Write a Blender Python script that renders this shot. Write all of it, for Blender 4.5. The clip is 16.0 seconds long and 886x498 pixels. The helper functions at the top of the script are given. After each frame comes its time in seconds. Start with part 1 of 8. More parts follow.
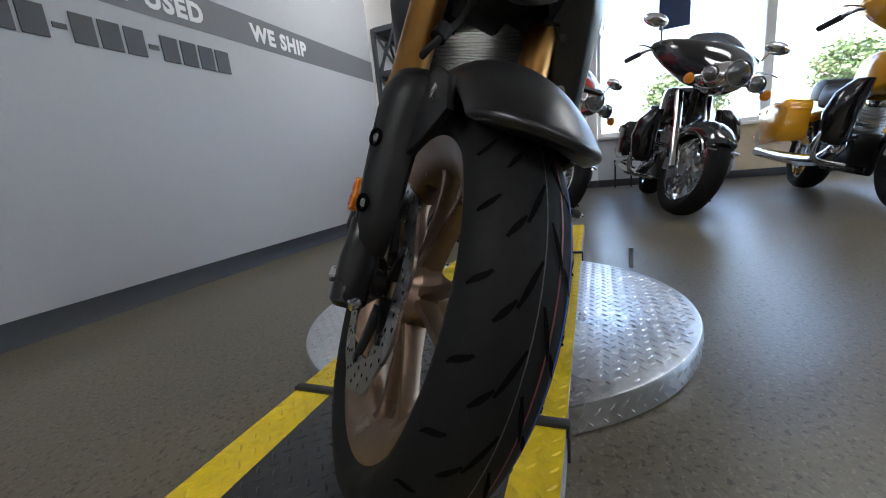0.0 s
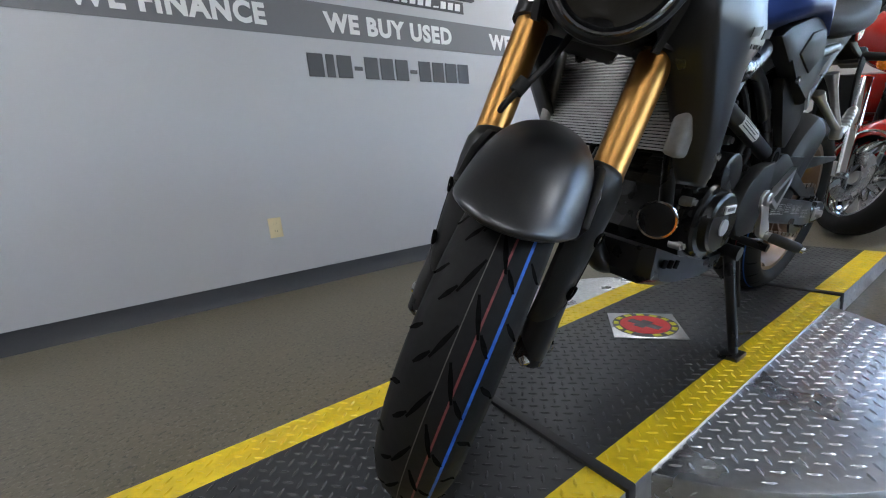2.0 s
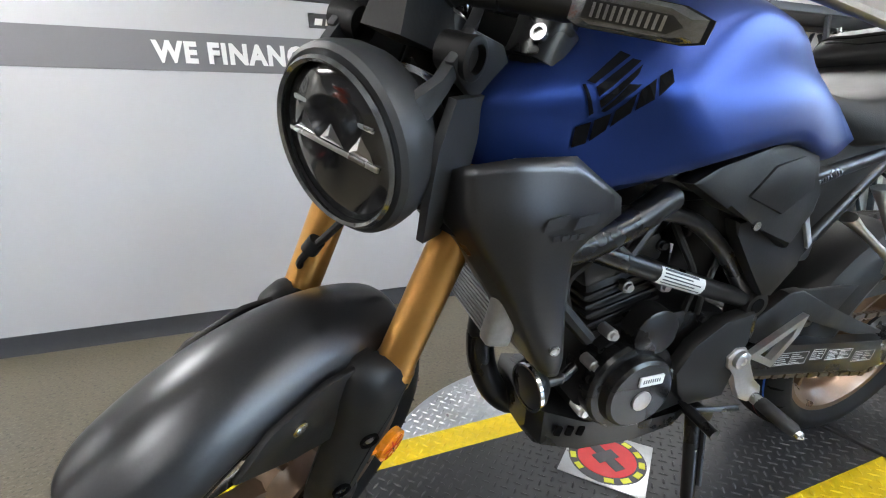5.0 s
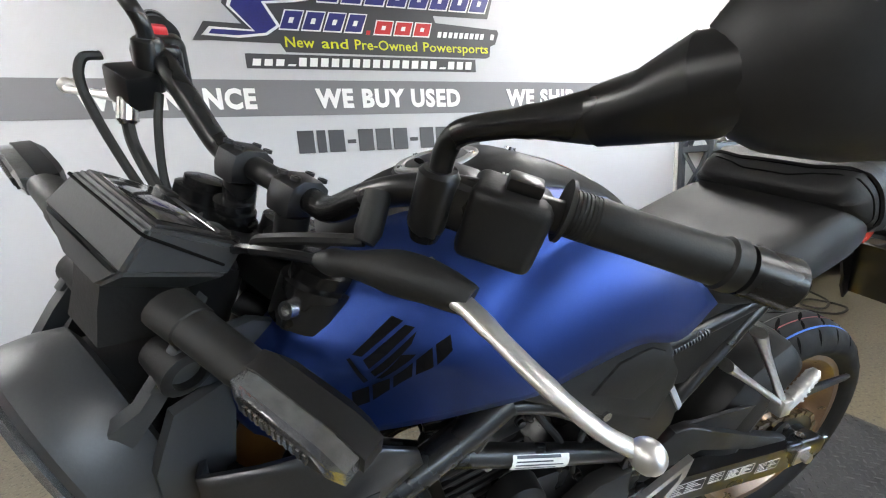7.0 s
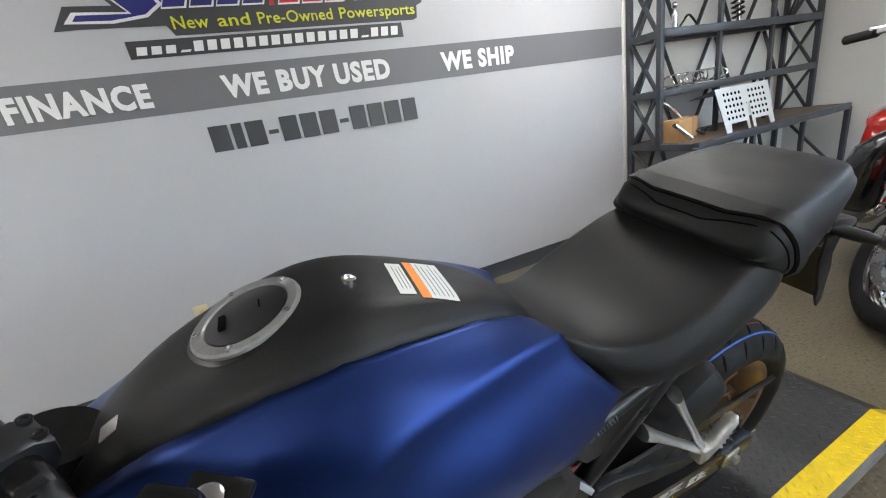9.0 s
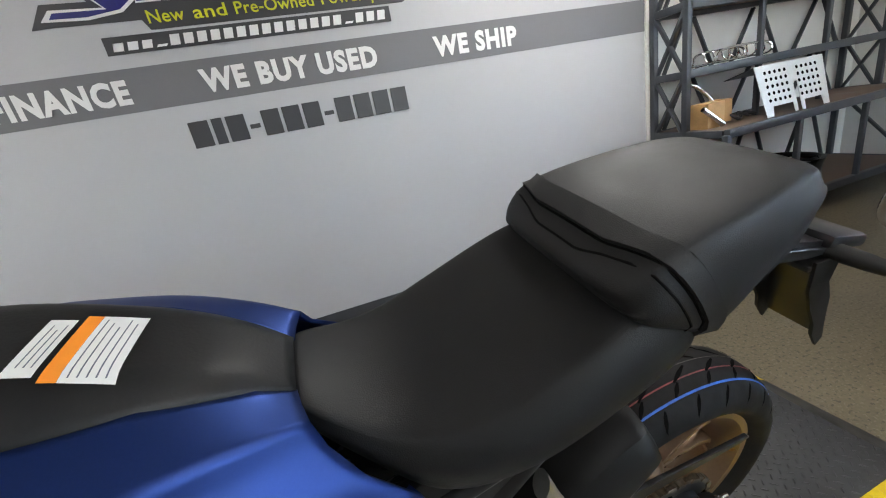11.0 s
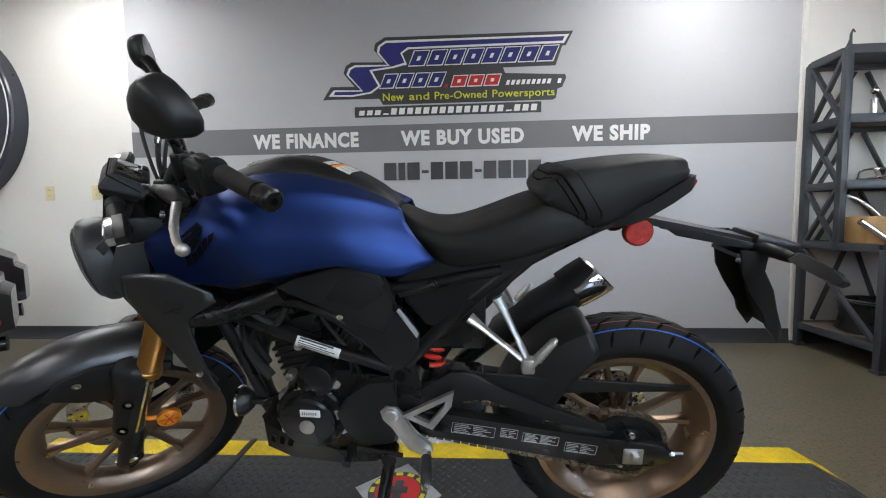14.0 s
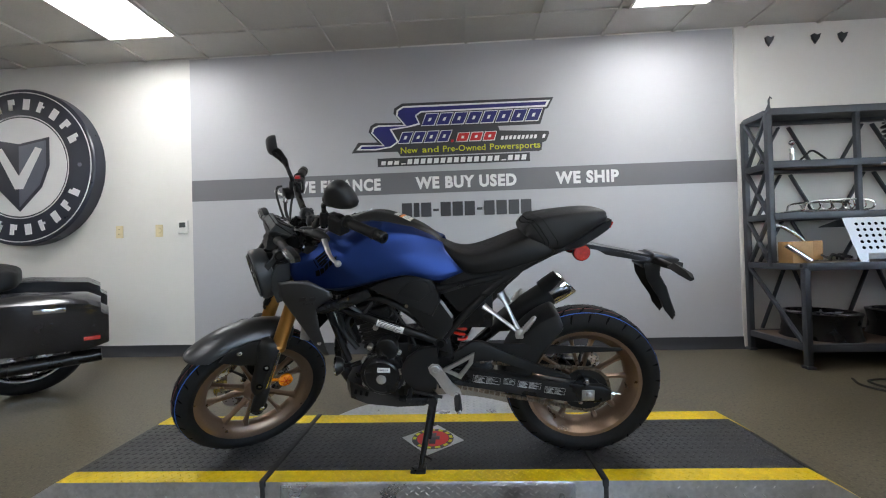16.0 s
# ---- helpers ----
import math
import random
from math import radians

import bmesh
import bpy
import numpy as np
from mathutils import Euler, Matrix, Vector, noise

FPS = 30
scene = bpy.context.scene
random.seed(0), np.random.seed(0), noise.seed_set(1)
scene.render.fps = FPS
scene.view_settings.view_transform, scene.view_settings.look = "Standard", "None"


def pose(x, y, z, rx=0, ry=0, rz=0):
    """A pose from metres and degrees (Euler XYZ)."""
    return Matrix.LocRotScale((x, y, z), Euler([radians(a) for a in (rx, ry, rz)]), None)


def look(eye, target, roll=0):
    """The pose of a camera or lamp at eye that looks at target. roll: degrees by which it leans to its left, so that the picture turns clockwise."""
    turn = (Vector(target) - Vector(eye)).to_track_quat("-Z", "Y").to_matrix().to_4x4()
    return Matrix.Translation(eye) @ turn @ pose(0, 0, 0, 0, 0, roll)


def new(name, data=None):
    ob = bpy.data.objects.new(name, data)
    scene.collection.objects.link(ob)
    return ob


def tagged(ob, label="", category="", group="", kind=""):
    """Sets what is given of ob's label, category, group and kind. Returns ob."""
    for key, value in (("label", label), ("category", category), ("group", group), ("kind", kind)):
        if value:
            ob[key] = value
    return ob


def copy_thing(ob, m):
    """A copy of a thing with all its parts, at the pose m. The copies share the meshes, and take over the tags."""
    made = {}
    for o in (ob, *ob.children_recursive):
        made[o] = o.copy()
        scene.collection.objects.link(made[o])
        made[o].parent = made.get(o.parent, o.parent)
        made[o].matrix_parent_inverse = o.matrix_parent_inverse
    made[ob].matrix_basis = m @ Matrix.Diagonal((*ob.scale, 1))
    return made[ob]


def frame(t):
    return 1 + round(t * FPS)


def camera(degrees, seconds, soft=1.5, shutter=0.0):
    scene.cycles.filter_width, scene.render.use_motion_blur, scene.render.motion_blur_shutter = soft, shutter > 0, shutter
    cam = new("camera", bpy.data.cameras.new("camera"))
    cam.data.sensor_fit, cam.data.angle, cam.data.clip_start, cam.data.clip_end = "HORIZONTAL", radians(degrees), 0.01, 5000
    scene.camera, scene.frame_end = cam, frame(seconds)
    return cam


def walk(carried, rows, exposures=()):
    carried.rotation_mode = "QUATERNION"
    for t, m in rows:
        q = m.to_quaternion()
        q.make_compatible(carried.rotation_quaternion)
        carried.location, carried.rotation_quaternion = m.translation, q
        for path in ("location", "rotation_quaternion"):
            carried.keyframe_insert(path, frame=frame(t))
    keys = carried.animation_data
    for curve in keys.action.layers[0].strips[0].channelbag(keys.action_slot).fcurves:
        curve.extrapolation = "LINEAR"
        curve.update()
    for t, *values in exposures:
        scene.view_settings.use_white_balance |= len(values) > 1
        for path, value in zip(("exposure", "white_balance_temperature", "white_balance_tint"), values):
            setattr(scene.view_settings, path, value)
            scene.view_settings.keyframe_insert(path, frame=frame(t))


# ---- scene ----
cam = camera(98.0, 16.0, soft=1.1)
PATH = [
    (0.0, -1.181, -0.304, 0.537, 77.77, 5.71, -68.60),
    (0.5, -1.151, -0.361, 0.549, 77.65, 6.45, -59.50),
    (1.0, -1.137, -0.433, 0.568, 78.25, 6.55, -48.61),
    (1.5, -1.127, -0.496, 0.582, 78.72, 6.09, -40.99),
    (2.0, -1.071, -0.559, 0.601, 78.93, 5.60, -33.05),
    (2.5, -1.015, -0.599, 0.622, 78.65, 4.96, -27.54),
    (3.0, -0.935, -0.653, 0.637, 78.24, 4.15, -23.40),
    (3.5, -0.850, -0.688, 0.659, 78.20, 3.91, -20.76),
    (3.7, -0.815, -0.699, 0.672, 78.35, 3.73, -19.69),
    (6.0, -0.464, -0.616, 0.918, 80.68, 2.83, -17.05),
    (6.5, -0.412, -0.614, 0.977, 79.81, 2.82, -18.37),
    (7.0, -0.348, -0.635, 1.040, 79.40, 4.11, -19.32),
    (7.5, -0.315, -0.642, 1.089, 79.21, 5.37, -20.09),
    (8.0, -0.263, -0.629, 1.144, 77.29, 6.60, -21.34),
    (8.5, -0.209, -0.596, 1.184, 74.36, 7.37, -23.03),
    (9.0, -0.142, -0.560, 1.202, 71.48, 9.39, -24.91),
    (9.2, -0.116, -0.554, 1.208, 70.49, 10.14, -25.11),
    (11.3, 0.210, -0.531, 1.149, 71.66, 10.27, -16.24),
    (11.5, 0.225, -0.549, 1.143, 72.58, 9.92, -13.47),
    (12.0, 0.284, -0.618, 1.119, 75.82, 8.57, -6.35),
    (12.5, 0.315, -0.690, 1.085, 80.13, 5.80, -1.30),
    (13.0, 0.287, -0.803, 1.018, 83.35, 2.71, 2.21),
    (13.5, 0.263, -0.940, 0.954, 84.24, 1.47, 2.74),
    (14.0, 0.257, -1.060, 0.914, 86.02, 0.78, 3.49),
    (14.5, 0.243, -1.171, 0.887, 87.50, 1.30, 3.72),
    (15.0, 0.207, -1.326, 0.877, 89.01, 1.70, 3.76),
    (15.5, 0.199, -1.466, 0.882, 90.07, 1.81, 3.29),
    (16.0, 0.199, -1.635, 0.899, 90.64, 1.60, 3.21),
]
walk(cam, [(t, pose(x, y, z, rx, ry, rz)) for t, x, y, z, rx, ry, rz in PATH],
     exposures=[(0.0, 4.05, 6450, 10), (2.0, 4.45, 6350, 10), (3.5, 4.8, 6450, 10), (6.0, 5.4, 6850, 10), (7.5, 5.25, 6800, 10), (9.0, 4.82, 6850, 10),
                (12.0, 4.65, 6980, 10), (13.5, 4.48, 6750, 10), (16.0, 4.32, 6650, 10)])

# ---- daylight ----
world = bpy.data.worlds.new("sky")
scene.world = world
world.use_nodes = True
wn = world.node_tree
sky = wn.nodes.new("ShaderNodeTexSky")
sky.sky_type, sky.sun_disc = "NISHITA", False
sky.sun_elevation, sky.sun_rotation = radians(61), radians(320)
sky.dust_density = 3.0
wn.nodes["Background"].inputs["Strength"].default_value = 0.15
wn.links.new(sky.outputs["Color"], wn.nodes["Background"].inputs["Color"])
sun = new("sun", bpy.data.lights.new("sun", "SUN"))
sun.data.energy, sun.data.angle, sun.data.color = 2.5, radians(0.6), (1.0, 0.95, 0.88)
sun.matrix_world = look((-5, 6, 14), (0, 0, 0))

# ---- materials ----
def mat(name, color, rough=0.5, metal=0.0, vary=0.12, scale=8.0, fine=120.0, bump=0.05, bump_scale=None,
        rough_vary=0.1, coat=0.0, emit=0.0, spread=0.0, sheen=0.0, tint=None, spec=None):
    """Two scales of colour variation, roughness wear and fine relief, in object space."""
    m = bpy.data.materials.new(name)
    m.use_nodes = True
    t = m.node_tree
    b = t.nodes["Principled BSDF"]
    L = t.links.new
    pos = t.nodes.new("ShaderNodeTexCoord").outputs["Object"]

    def noise_tex(s, detail=4.0):
        n = t.nodes.new("ShaderNodeTexNoise")
        n.inputs["Scale"].default_value, n.inputs["Detail"].default_value = s, detail
        L(pos, n.inputs["Vector"])
        return n.outputs["Fac"]

    def ramp(fac, lo, hi):
        r = t.nodes.new("ShaderNodeMapRange")
        r.inputs["From Min"].default_value, r.inputs["From Max"].default_value = 0.25, 0.75
        r.inputs["To Min"].default_value, r.inputs["To Max"].default_value = lo, hi
        L(fac, r.inputs["Value"])
        return r.outputs["Result"]

    big, small = noise_tex(scale), noise_tex(fine, 2.0)
    mul = t.nodes.new("ShaderNodeMath")
    mul.operation = "MULTIPLY"
    L(ramp(big, 1 - vary, 1 + vary), mul.inputs[0])
    L(ramp(small, 1 - vary * 0.7, 1 + vary * 0.7), mul.inputs[1])
    last = mul.outputs[0]
    if spread:
        info = t.nodes.new("ShaderNodeObjectInfo")
        m2 = t.nodes.new("ShaderNodeMath")
        m2.operation = "MULTIPLY"
        r = t.nodes.new("ShaderNodeMapRange")
        r.inputs["To Min"].default_value, r.inputs["To Max"].default_value = 1 - spread, 1 + spread
        L(info.outputs["Random"], r.inputs["Value"])
        L(last, m2.inputs[0])
        L(r.outputs["Result"], m2.inputs[1])
        last = m2.outputs[0]
    col = t.nodes.new("ShaderNodeMix")
    col.data_type, col.blend_type = "RGBA", "MULTIPLY"
    col.inputs["Factor"].default_value = 1.0
    col.inputs[6].default_value = (*color, 1)
    L(last, col.inputs[7])
    L(col.outputs[2], b.inputs["Base Color"])
    L(ramp(big, max(0.02, rough - rough_vary), min(1, rough + rough_vary)), b.inputs["Roughness"])
    b.inputs["Metallic"].default_value = metal
    b.inputs["Coat Weight"].default_value = coat
    b.inputs["Coat Roughness"].default_value = 0.08
    if spec is not None:
        b.inputs["Specular IOR Level"].default_value = spec
    if sheen:
        b.inputs["Sheen Weight"].default_value = sheen
    if bump:
        bn = t.nodes.new("ShaderNodeBump")
        bn.inputs["Strength"].default_value, bn.inputs["Distance"].default_value = bump, 0.004
        L(noise_tex(bump_scale or fine, 3.0), bn.inputs["Height"])
        L(bn.outputs["Normal"], b.inputs["Normal"])
    if emit:
        b.inputs["Emission Color"].default_value = (*(tint or color), 1)
        b.inputs["Emission Strength"].default_value = emit
    return m


def speckle(m, dark, light, scale, cover):
    """Adds fine dark and light grains to a material made by mat()."""
    t = m.node_tree
    b = t.nodes["Principled BSDF"]
    old = b.inputs["Base Color"].links[0].from_socket
    pos = t.nodes.new("ShaderNodeTexCoord").outputs["Object"]
    for k, (c, s) in enumerate(((dark, scale), (light, scale * 1.35))):
        n = t.nodes.new("ShaderNodeTexNoise")
        n.inputs["Scale"].default_value, n.inputs["Detail"].default_value = s, 2.5
        t.links.new(pos, n.inputs["Vector"])
        r = t.nodes.new("ShaderNodeMapRange")
        r.inputs["From Min"].default_value = 0.62 - cover * 0.1
        r.inputs["From Max"].default_value = 0.68 - cover * 0.1
        t.links.new(n.outputs["Fac"], r.inputs["Value"])
        x = t.nodes.new("ShaderNodeMix")
        x.data_type = "RGBA"
        x.inputs[7].default_value = (*c, 1)
        t.links.new(r.outputs["Result"], x.inputs["Factor"])
        t.links.new(old, x.inputs[6])
        old = x.outputs[2]
    t.links.new(old, b.inputs["Base Color"])
    return m


M_WALL = mat("wall_grey_paint", (0.47, 0.475, 0.50), 0.62, vary=0.025, scale=1.3, fine=260, bump=0.06, coat=0)
M_STRIPE = mat("stripe_grey_paint", (0.165, 0.165, 0.178), 0.55, vary=0.03, scale=2, fine=260, bump=0.05)
M_WHITE = mat("wall_white_paint", (0.74, 0.73, 0.70), 0.65, vary=0.03, scale=1.5, fine=240, bump=0.06)
M_LETTER = mat("white_vinyl", (0.8, 0.8, 0.8), 0.45, vary=0.02, bump=0)
M_DARKLET = mat("charcoal_vinyl", (0.045, 0.045, 0.052), 0.45, vary=0.04, bump=0)
M_BLUELET = mat("blue_vinyl", (0.018, 0.02, 0.16), 0.4, vary=0.15, scale=5, bump=0)
M_REDLET = mat("red_vinyl", (0.55, 0.02, 0.025), 0.4, vary=0.05, bump=0)
M_YELLET = mat("yellow_vinyl", (0.62, 0.62, 0.03), 0.4, vary=0.05, bump=0)
M_BASE = mat("rubber_cove_base", (0.03, 0.032, 0.038), 0.5, vary=0.1, bump=0.03)
M_CEIL = mat("ceiling_tile", (0.62, 0.61, 0.58), 0.9, vary=0.05, scale=3, fine=90, bump=0.35, bump_scale=60)
M_GRID = mat("ceiling_grid_metal", (0.6, 0.59, 0.56), 0.5, vary=0.03)
M_FLOOR = speckle(mat("speckled_floor", (0.122, 0.104, 0.069), 0.33, vary=0.20, scale=3.2, fine=55, bump=0.12, bump_scale=90,
                      rough_vary=0.03), (0.060, 0.052, 0.036), (0.165, 0.146, 0.108), 72, 0.45)
M_STEEL = mat("diamond_plate_steel", (0.62, 0.63, 0.65), 0.33, 1.0, vary=0.12, scale=6, fine=70, bump=0.12, rough_vary=0.12)
M_SKIRT = mat("worn_plate_steel", (0.56, 0.56, 0.56), 0.42, 0.85, vary=0.2, scale=6, fine=50, bump=0.15, rough_vary=0.12)
M_RAMPBLK = mat("black_painted_plate", (0.026, 0.027, 0.029), 0.42, vary=0.25, scale=7, fine=60, bump=0.12, rough_vary=0.12)
M_YELLOW = mat("yellow_painted_plate", (0.76, 0.54, 0.008), 0.4, vary=0.14, scale=9, fine=60, bump=0.12)
M_RUBBER = mat("black_rubber", (0.018, 0.018, 0.019), 0.6, vary=0.2, bump=0.1)
M_IVORY = mat("ivory_plastic", (0.72, 0.62, 0.38), 0.35, vary=0.03, bump=0)
M_WHITEPL = mat("white_plastic", (0.75, 0.75, 0.73), 0.35, vary=0.03, bump=0)
M_LCD = mat("lcd_glass", (0.05, 0.06, 0.06), 0.2, vary=0.05, bump=0)
M_LAMP = mat("lamp_diffuser", (0.9, 0.9, 0.9), 0.5, vary=0.01, bump=0, emit=0.85, tint=(0.96, 0.98, 1.0))


# ---- mesh helpers ----
def finish(bm, mats, name, angle=38, smooth=True):
    bmesh.ops.remove_doubles(bm, verts=bm.verts, dist=1e-5)
    bmesh.ops.recalc_face_normals(bm, faces=bm.faces)
    me = bpy.data.meshes.new(name)
    bm.to_mesh(me)
    bm.free()
    for m in (mats if isinstance(mats, (list, tuple)) else [mats]):
        me.materials.append(m)
    if smooth:
        me.shade_smooth()
        me.set_sharp_from_angle(angle=radians(angle))
    return me


def part(name, bm, material, parent=None, label="", angle=38, smooth=True, sub=0):
    ob = new(name, finish(bm, material, name, angle, smooth))
    if parent is not None:
        ob.parent = parent
    if label:
        ob["label"] = label
    if sub:
        md = ob.modifiers.new("smooth", "SUBSURF")
        md.levels = md.render_levels = sub
    return ob


def thing(name, label, category, m=None, group="", kind=""):
    ob = new(name)
    ob.empty_display_size = 0.1
    if m is not None:
        ob.matrix_basis = m
    return tagged(ob, label, category, group, kind)


def B():
    return bmesh.new()


def box(bm, lo, hi, bevel=0.0, m=None, segs=2):
    lo, hi = Vector(lo), Vector(hi)
    vs = [bm.verts.new((x, y, z)) for x in (lo.x, hi.x) for y in (lo.y, hi.y) for z in (lo.z, hi.z)]
    fs = [(0, 1, 3, 2), (4, 6, 7, 5), (0, 4, 5, 1), (2, 3, 7, 6), (0, 2, 6, 4), (1, 5, 7, 3)]
    faces = [bm.faces.new([vs[i] for i in f]) for f in fs]
    if bevel:
        edges = list({e for f in faces for e in f.edges})
        r = bmesh.ops.bevel(bm, geom=edges, offset=bevel, segments=segs, affect="EDGES", profile=0.5)
        vs = list({v for f in r["faces"] for v in f.verts} | {v for v in vs if v.is_valid})
    if m is not None:
        for v in vs:
            v.co = m @ v.co
    return bm


def plate(bm, pts, depth, m=None, bevel=0.0):
    """A flat outline in x, z, given thickness along y (centred), optionally with bevelled edges."""
    a = [bm.verts.new((x, -depth / 2, z)) for x, z in pts]
    b = [bm.verts.new((x, depth / 2, z)) for x, z in pts]
    f = [bm.faces.new(a), bm.faces.new(b[::-1])]
    n = len(pts)
    f += [bm.faces.new((a[i], b[i], b[(i + 1) % n], a[(i + 1) % n])) for i in range(n)]
    vs = a + b
    if bevel:
        r = bmesh.ops.bevel(bm, geom=list(f[0].edges) + list(f[1].edges), offset=bevel, segments=2, affect="EDGES", profile=0.5)
        vs = list({v for q in r["faces"] for v in q.verts} | {v for v in vs if v.is_valid})
    if m is not None:
        for v in vs:
            v.co = m @ v.co
    return bm


def frame_of(d):
    d = Vector(d).normalized()
    u = d.orthogonal().normalized() if abs(d.z) > 0.95 else d.cross(Vector((0, 0, 1))).normalized()
    return u, d.cross(u).normalized()


def tube(bm, pts, r, n=12, caps=True, flat=1.0):
    """A tube along points; r is one radius or one per point."""
    pts = [Vector(p) for p in pts]
    rs = r if isinstance(r, (list, tuple)) else [r] * len(pts)
    rings, u0 = [], None
    for i, p in enumerate(pts):
        d = (pts[min(i + 1, len(pts) - 1)] - pts[max(i - 1, 0)]).normalized()
        if u0 is None:
            u0 = frame_of(d)[0]
        u = (u0 - d * u0.dot(d)).normalized()
        u0 = u
        w = d.cross(u)
        rings.append([bm.verts.new(p + (u * math.cos(2 * math.pi * k / n) + w * (flat * math.sin(2 * math.pi * k / n))) * rs[i])
                      for k in range(n)])
    for a, b in zip(rings, rings[1:]):
        for k in range(n):
            bm.faces.new((a[k], a[(k + 1) % n], b[(k + 1) % n], b[k]))
    if caps:
        bm.faces.new(rings[0][::-1])
        bm.faces.new(rings[-1])
    return bm


def curve(pts, k=6):
    """Catmull-Rom points through pts."""
    P = [Vector(p) for p in pts]
    P = [P[0] * 2 - P[1]] + P + [P[-1] * 2 - P[-2]]
    out = []
    for i in range(1, len(P) - 2):
        for j in range(k):
            t = j / k
            a, b, c, d = P[i - 1:i + 3]
            out.append(0.5 * (2 * b + (c - a) * t + (2 * a - 5 * b + 4 * c - d) * t * t + (3 * b - a - 3 * c + d) * t ** 3))
    return out + [P[-2]]


def hose(bm, pts, r, n=8, k=6):
    return tube(bm, curve(pts, k), r, n)


def lathe(bm, prof, centre=(0, 0, 0), axis=(0, 1, 0), n=48, closed=False, a0=0.0, a1=2 * math.pi):
    """Turns a profile of (distance along the axis, radius) about the axis."""
    c, d = Vector(centre), Vector(axis).normalized()
    u, w = frame_of(d)
    full = abs(a1 - a0) > 6.28
    m = n if full else n + 1
    rings = []
    for k in range(m):
        an = a0 + (a1 - a0) * k / n
        e = u * math.cos(an) + w * math.sin(an)
        rings.append([bm.verts.new(c + d * h + e * r) for h, r in prof])
    q = len(prof)
    for k in range(n if full else n):
        A, Bq = rings[k], rings[(k + 1) % m]
        for i in range(q if closed else q - 1):
            j = (i + 1) % q
            try:
                bm.faces.new((A[i], A[j], Bq[j], Bq[i]))
            except ValueError:
                pass
    return bm


def loft(bm, sections, closed=True, caps=True):
    """Joins rings of points, one after another."""
    rings = [[bm.verts.new(p) for p in s] for s in sections]
    n = len(rings[0])
    for a, b in zip(rings, rings[1:]):
        for k in range(n if closed else n - 1):
            bm.faces.new((a[k], a[(k + 1) % n], b[(k + 1) % n], b[k]))
    if caps:
        for r in (rings[0][::-1], rings[-1]):
            try:
                bm.faces.new(r)
            except ValueError:
                pass
    return bm


def ball(bm, c, r, n=14, m=None):
    prof = [(-math.cos(math.pi * i / 10) * r, max(1e-5, math.sin(math.pi * i / 10) * r)) for i in range(11)]
    return lathe(bm, prof, c, (0, 0, 1), n)


def moved(bm, m):
    bmesh.ops.transform(bm, matrix=m, verts=bm.verts)
    return bm


def text_mesh(bm_target, body, x0, x1, z0, z1, y, depth=0.002, bold=0.012):
    """Letters of the built-in font, fitted into a box in the x, z plane at y, facing -y."""
    cu = bpy.data.curves.new("letters", "FONT")
    cu.body, cu.offset, cu.extrude, cu.resolution_u = body, bold, 0.0, 3
    cu.space_character = 1.0 + 2.6 * bold
    ob = bpy.data.objects.new("letters", cu)
    me = bpy.data.meshes.new_from_object(ob)
    co = [v.co.copy() for v in me.vertices]
    ax, bx = min(c.x for c in co), max(c.x for c in co)
    az, bz = min(c.y for c in co), max(c.y for c in co)
    vs = [bm_target.verts.new((x0 + (c.x - ax) / (bx - ax) * (x1 - x0), y, z0 + (c.y - az) / (bz - az) * (z1 - z0))) for c in co]
    for p in me.polygons:
        try:
            bm_target.faces.new([vs[i] for i in p.vertices])
        except ValueError:
            pass
    bpy.data.objects.remove(ob)
    bpy.data.meshes.remove(me)
    return bm_target

# ---- the room ----
WY, CEIL, EX = 1.862, 2.80, 4.95      # face of the lettered wall, ceiling height, face of the window wall
XW, YS = -8.0, -6.5                   # the far ends of the showroom
GX0, GX1 = -2.355, 2.595              # the grey field

bm = B()
box(bm, (XW - 0.2, YS - 0.2, -0.15), (EX + 0.25, WY + 0.2, 0))
floor = tagged(part("floor", bm, M_FLOOR, smooth=False), "speckled brown-grey showroom floor", "floor", kind="structure")

wall = thing("wall_north", "painted showroom wall, white with a wide grey field", "wall", kind="structure")
bm = B()
box(bm, (XW - 0.2, WY + 0.003, 0), (EX + 0.25, WY + 0.2, CEIL + 0.3))
part("white_wall", bm, M_WHITE, wall, smooth=False)
bm = B()
box(bm, (GX0, WY, 0.0), (GX1, WY + 0.02, CEIL))
part("grey_field", bm, M_WALL, wall, "light grey paint field", smooth=False)
bm = B()
box(bm, (GX0, WY - 0.002, 1.452), (GX1, WY + 0.01, 1.648))
part("stripe", bm, M_STRIPE, wall, "dark grey stripe across the wall", smooth=False)
bm = B()
box(bm, (GX1 + 0.004, WY - 0.012, 0.0), (GX1 + 0.035, WY + 0.01, CEIL), 0.004)
part("corner_trim", bm, M_WHITE, wall, "white vertical trim strip")

for nm, x0, x1 in (("baseboard", XW, GX1 + 0.036), ("baseboard", GX1 + 0.036, EX)):
    bm = B()
    loft(bm, [[(x, WY - 0.004, 0.105), (x, WY + 0.002, 0.105), (x, WY + 0.002, 0.0), (x, WY - 0.022, 0.0), (x, WY - 0.020, 0.006),
               (x, WY - 0.010, 0.022)] for x in (x0, x1)])
    tagged(part(nm, bm, M_BASE), "dark rubber cove baseboard along the wall", "baseboard", kind="structure")

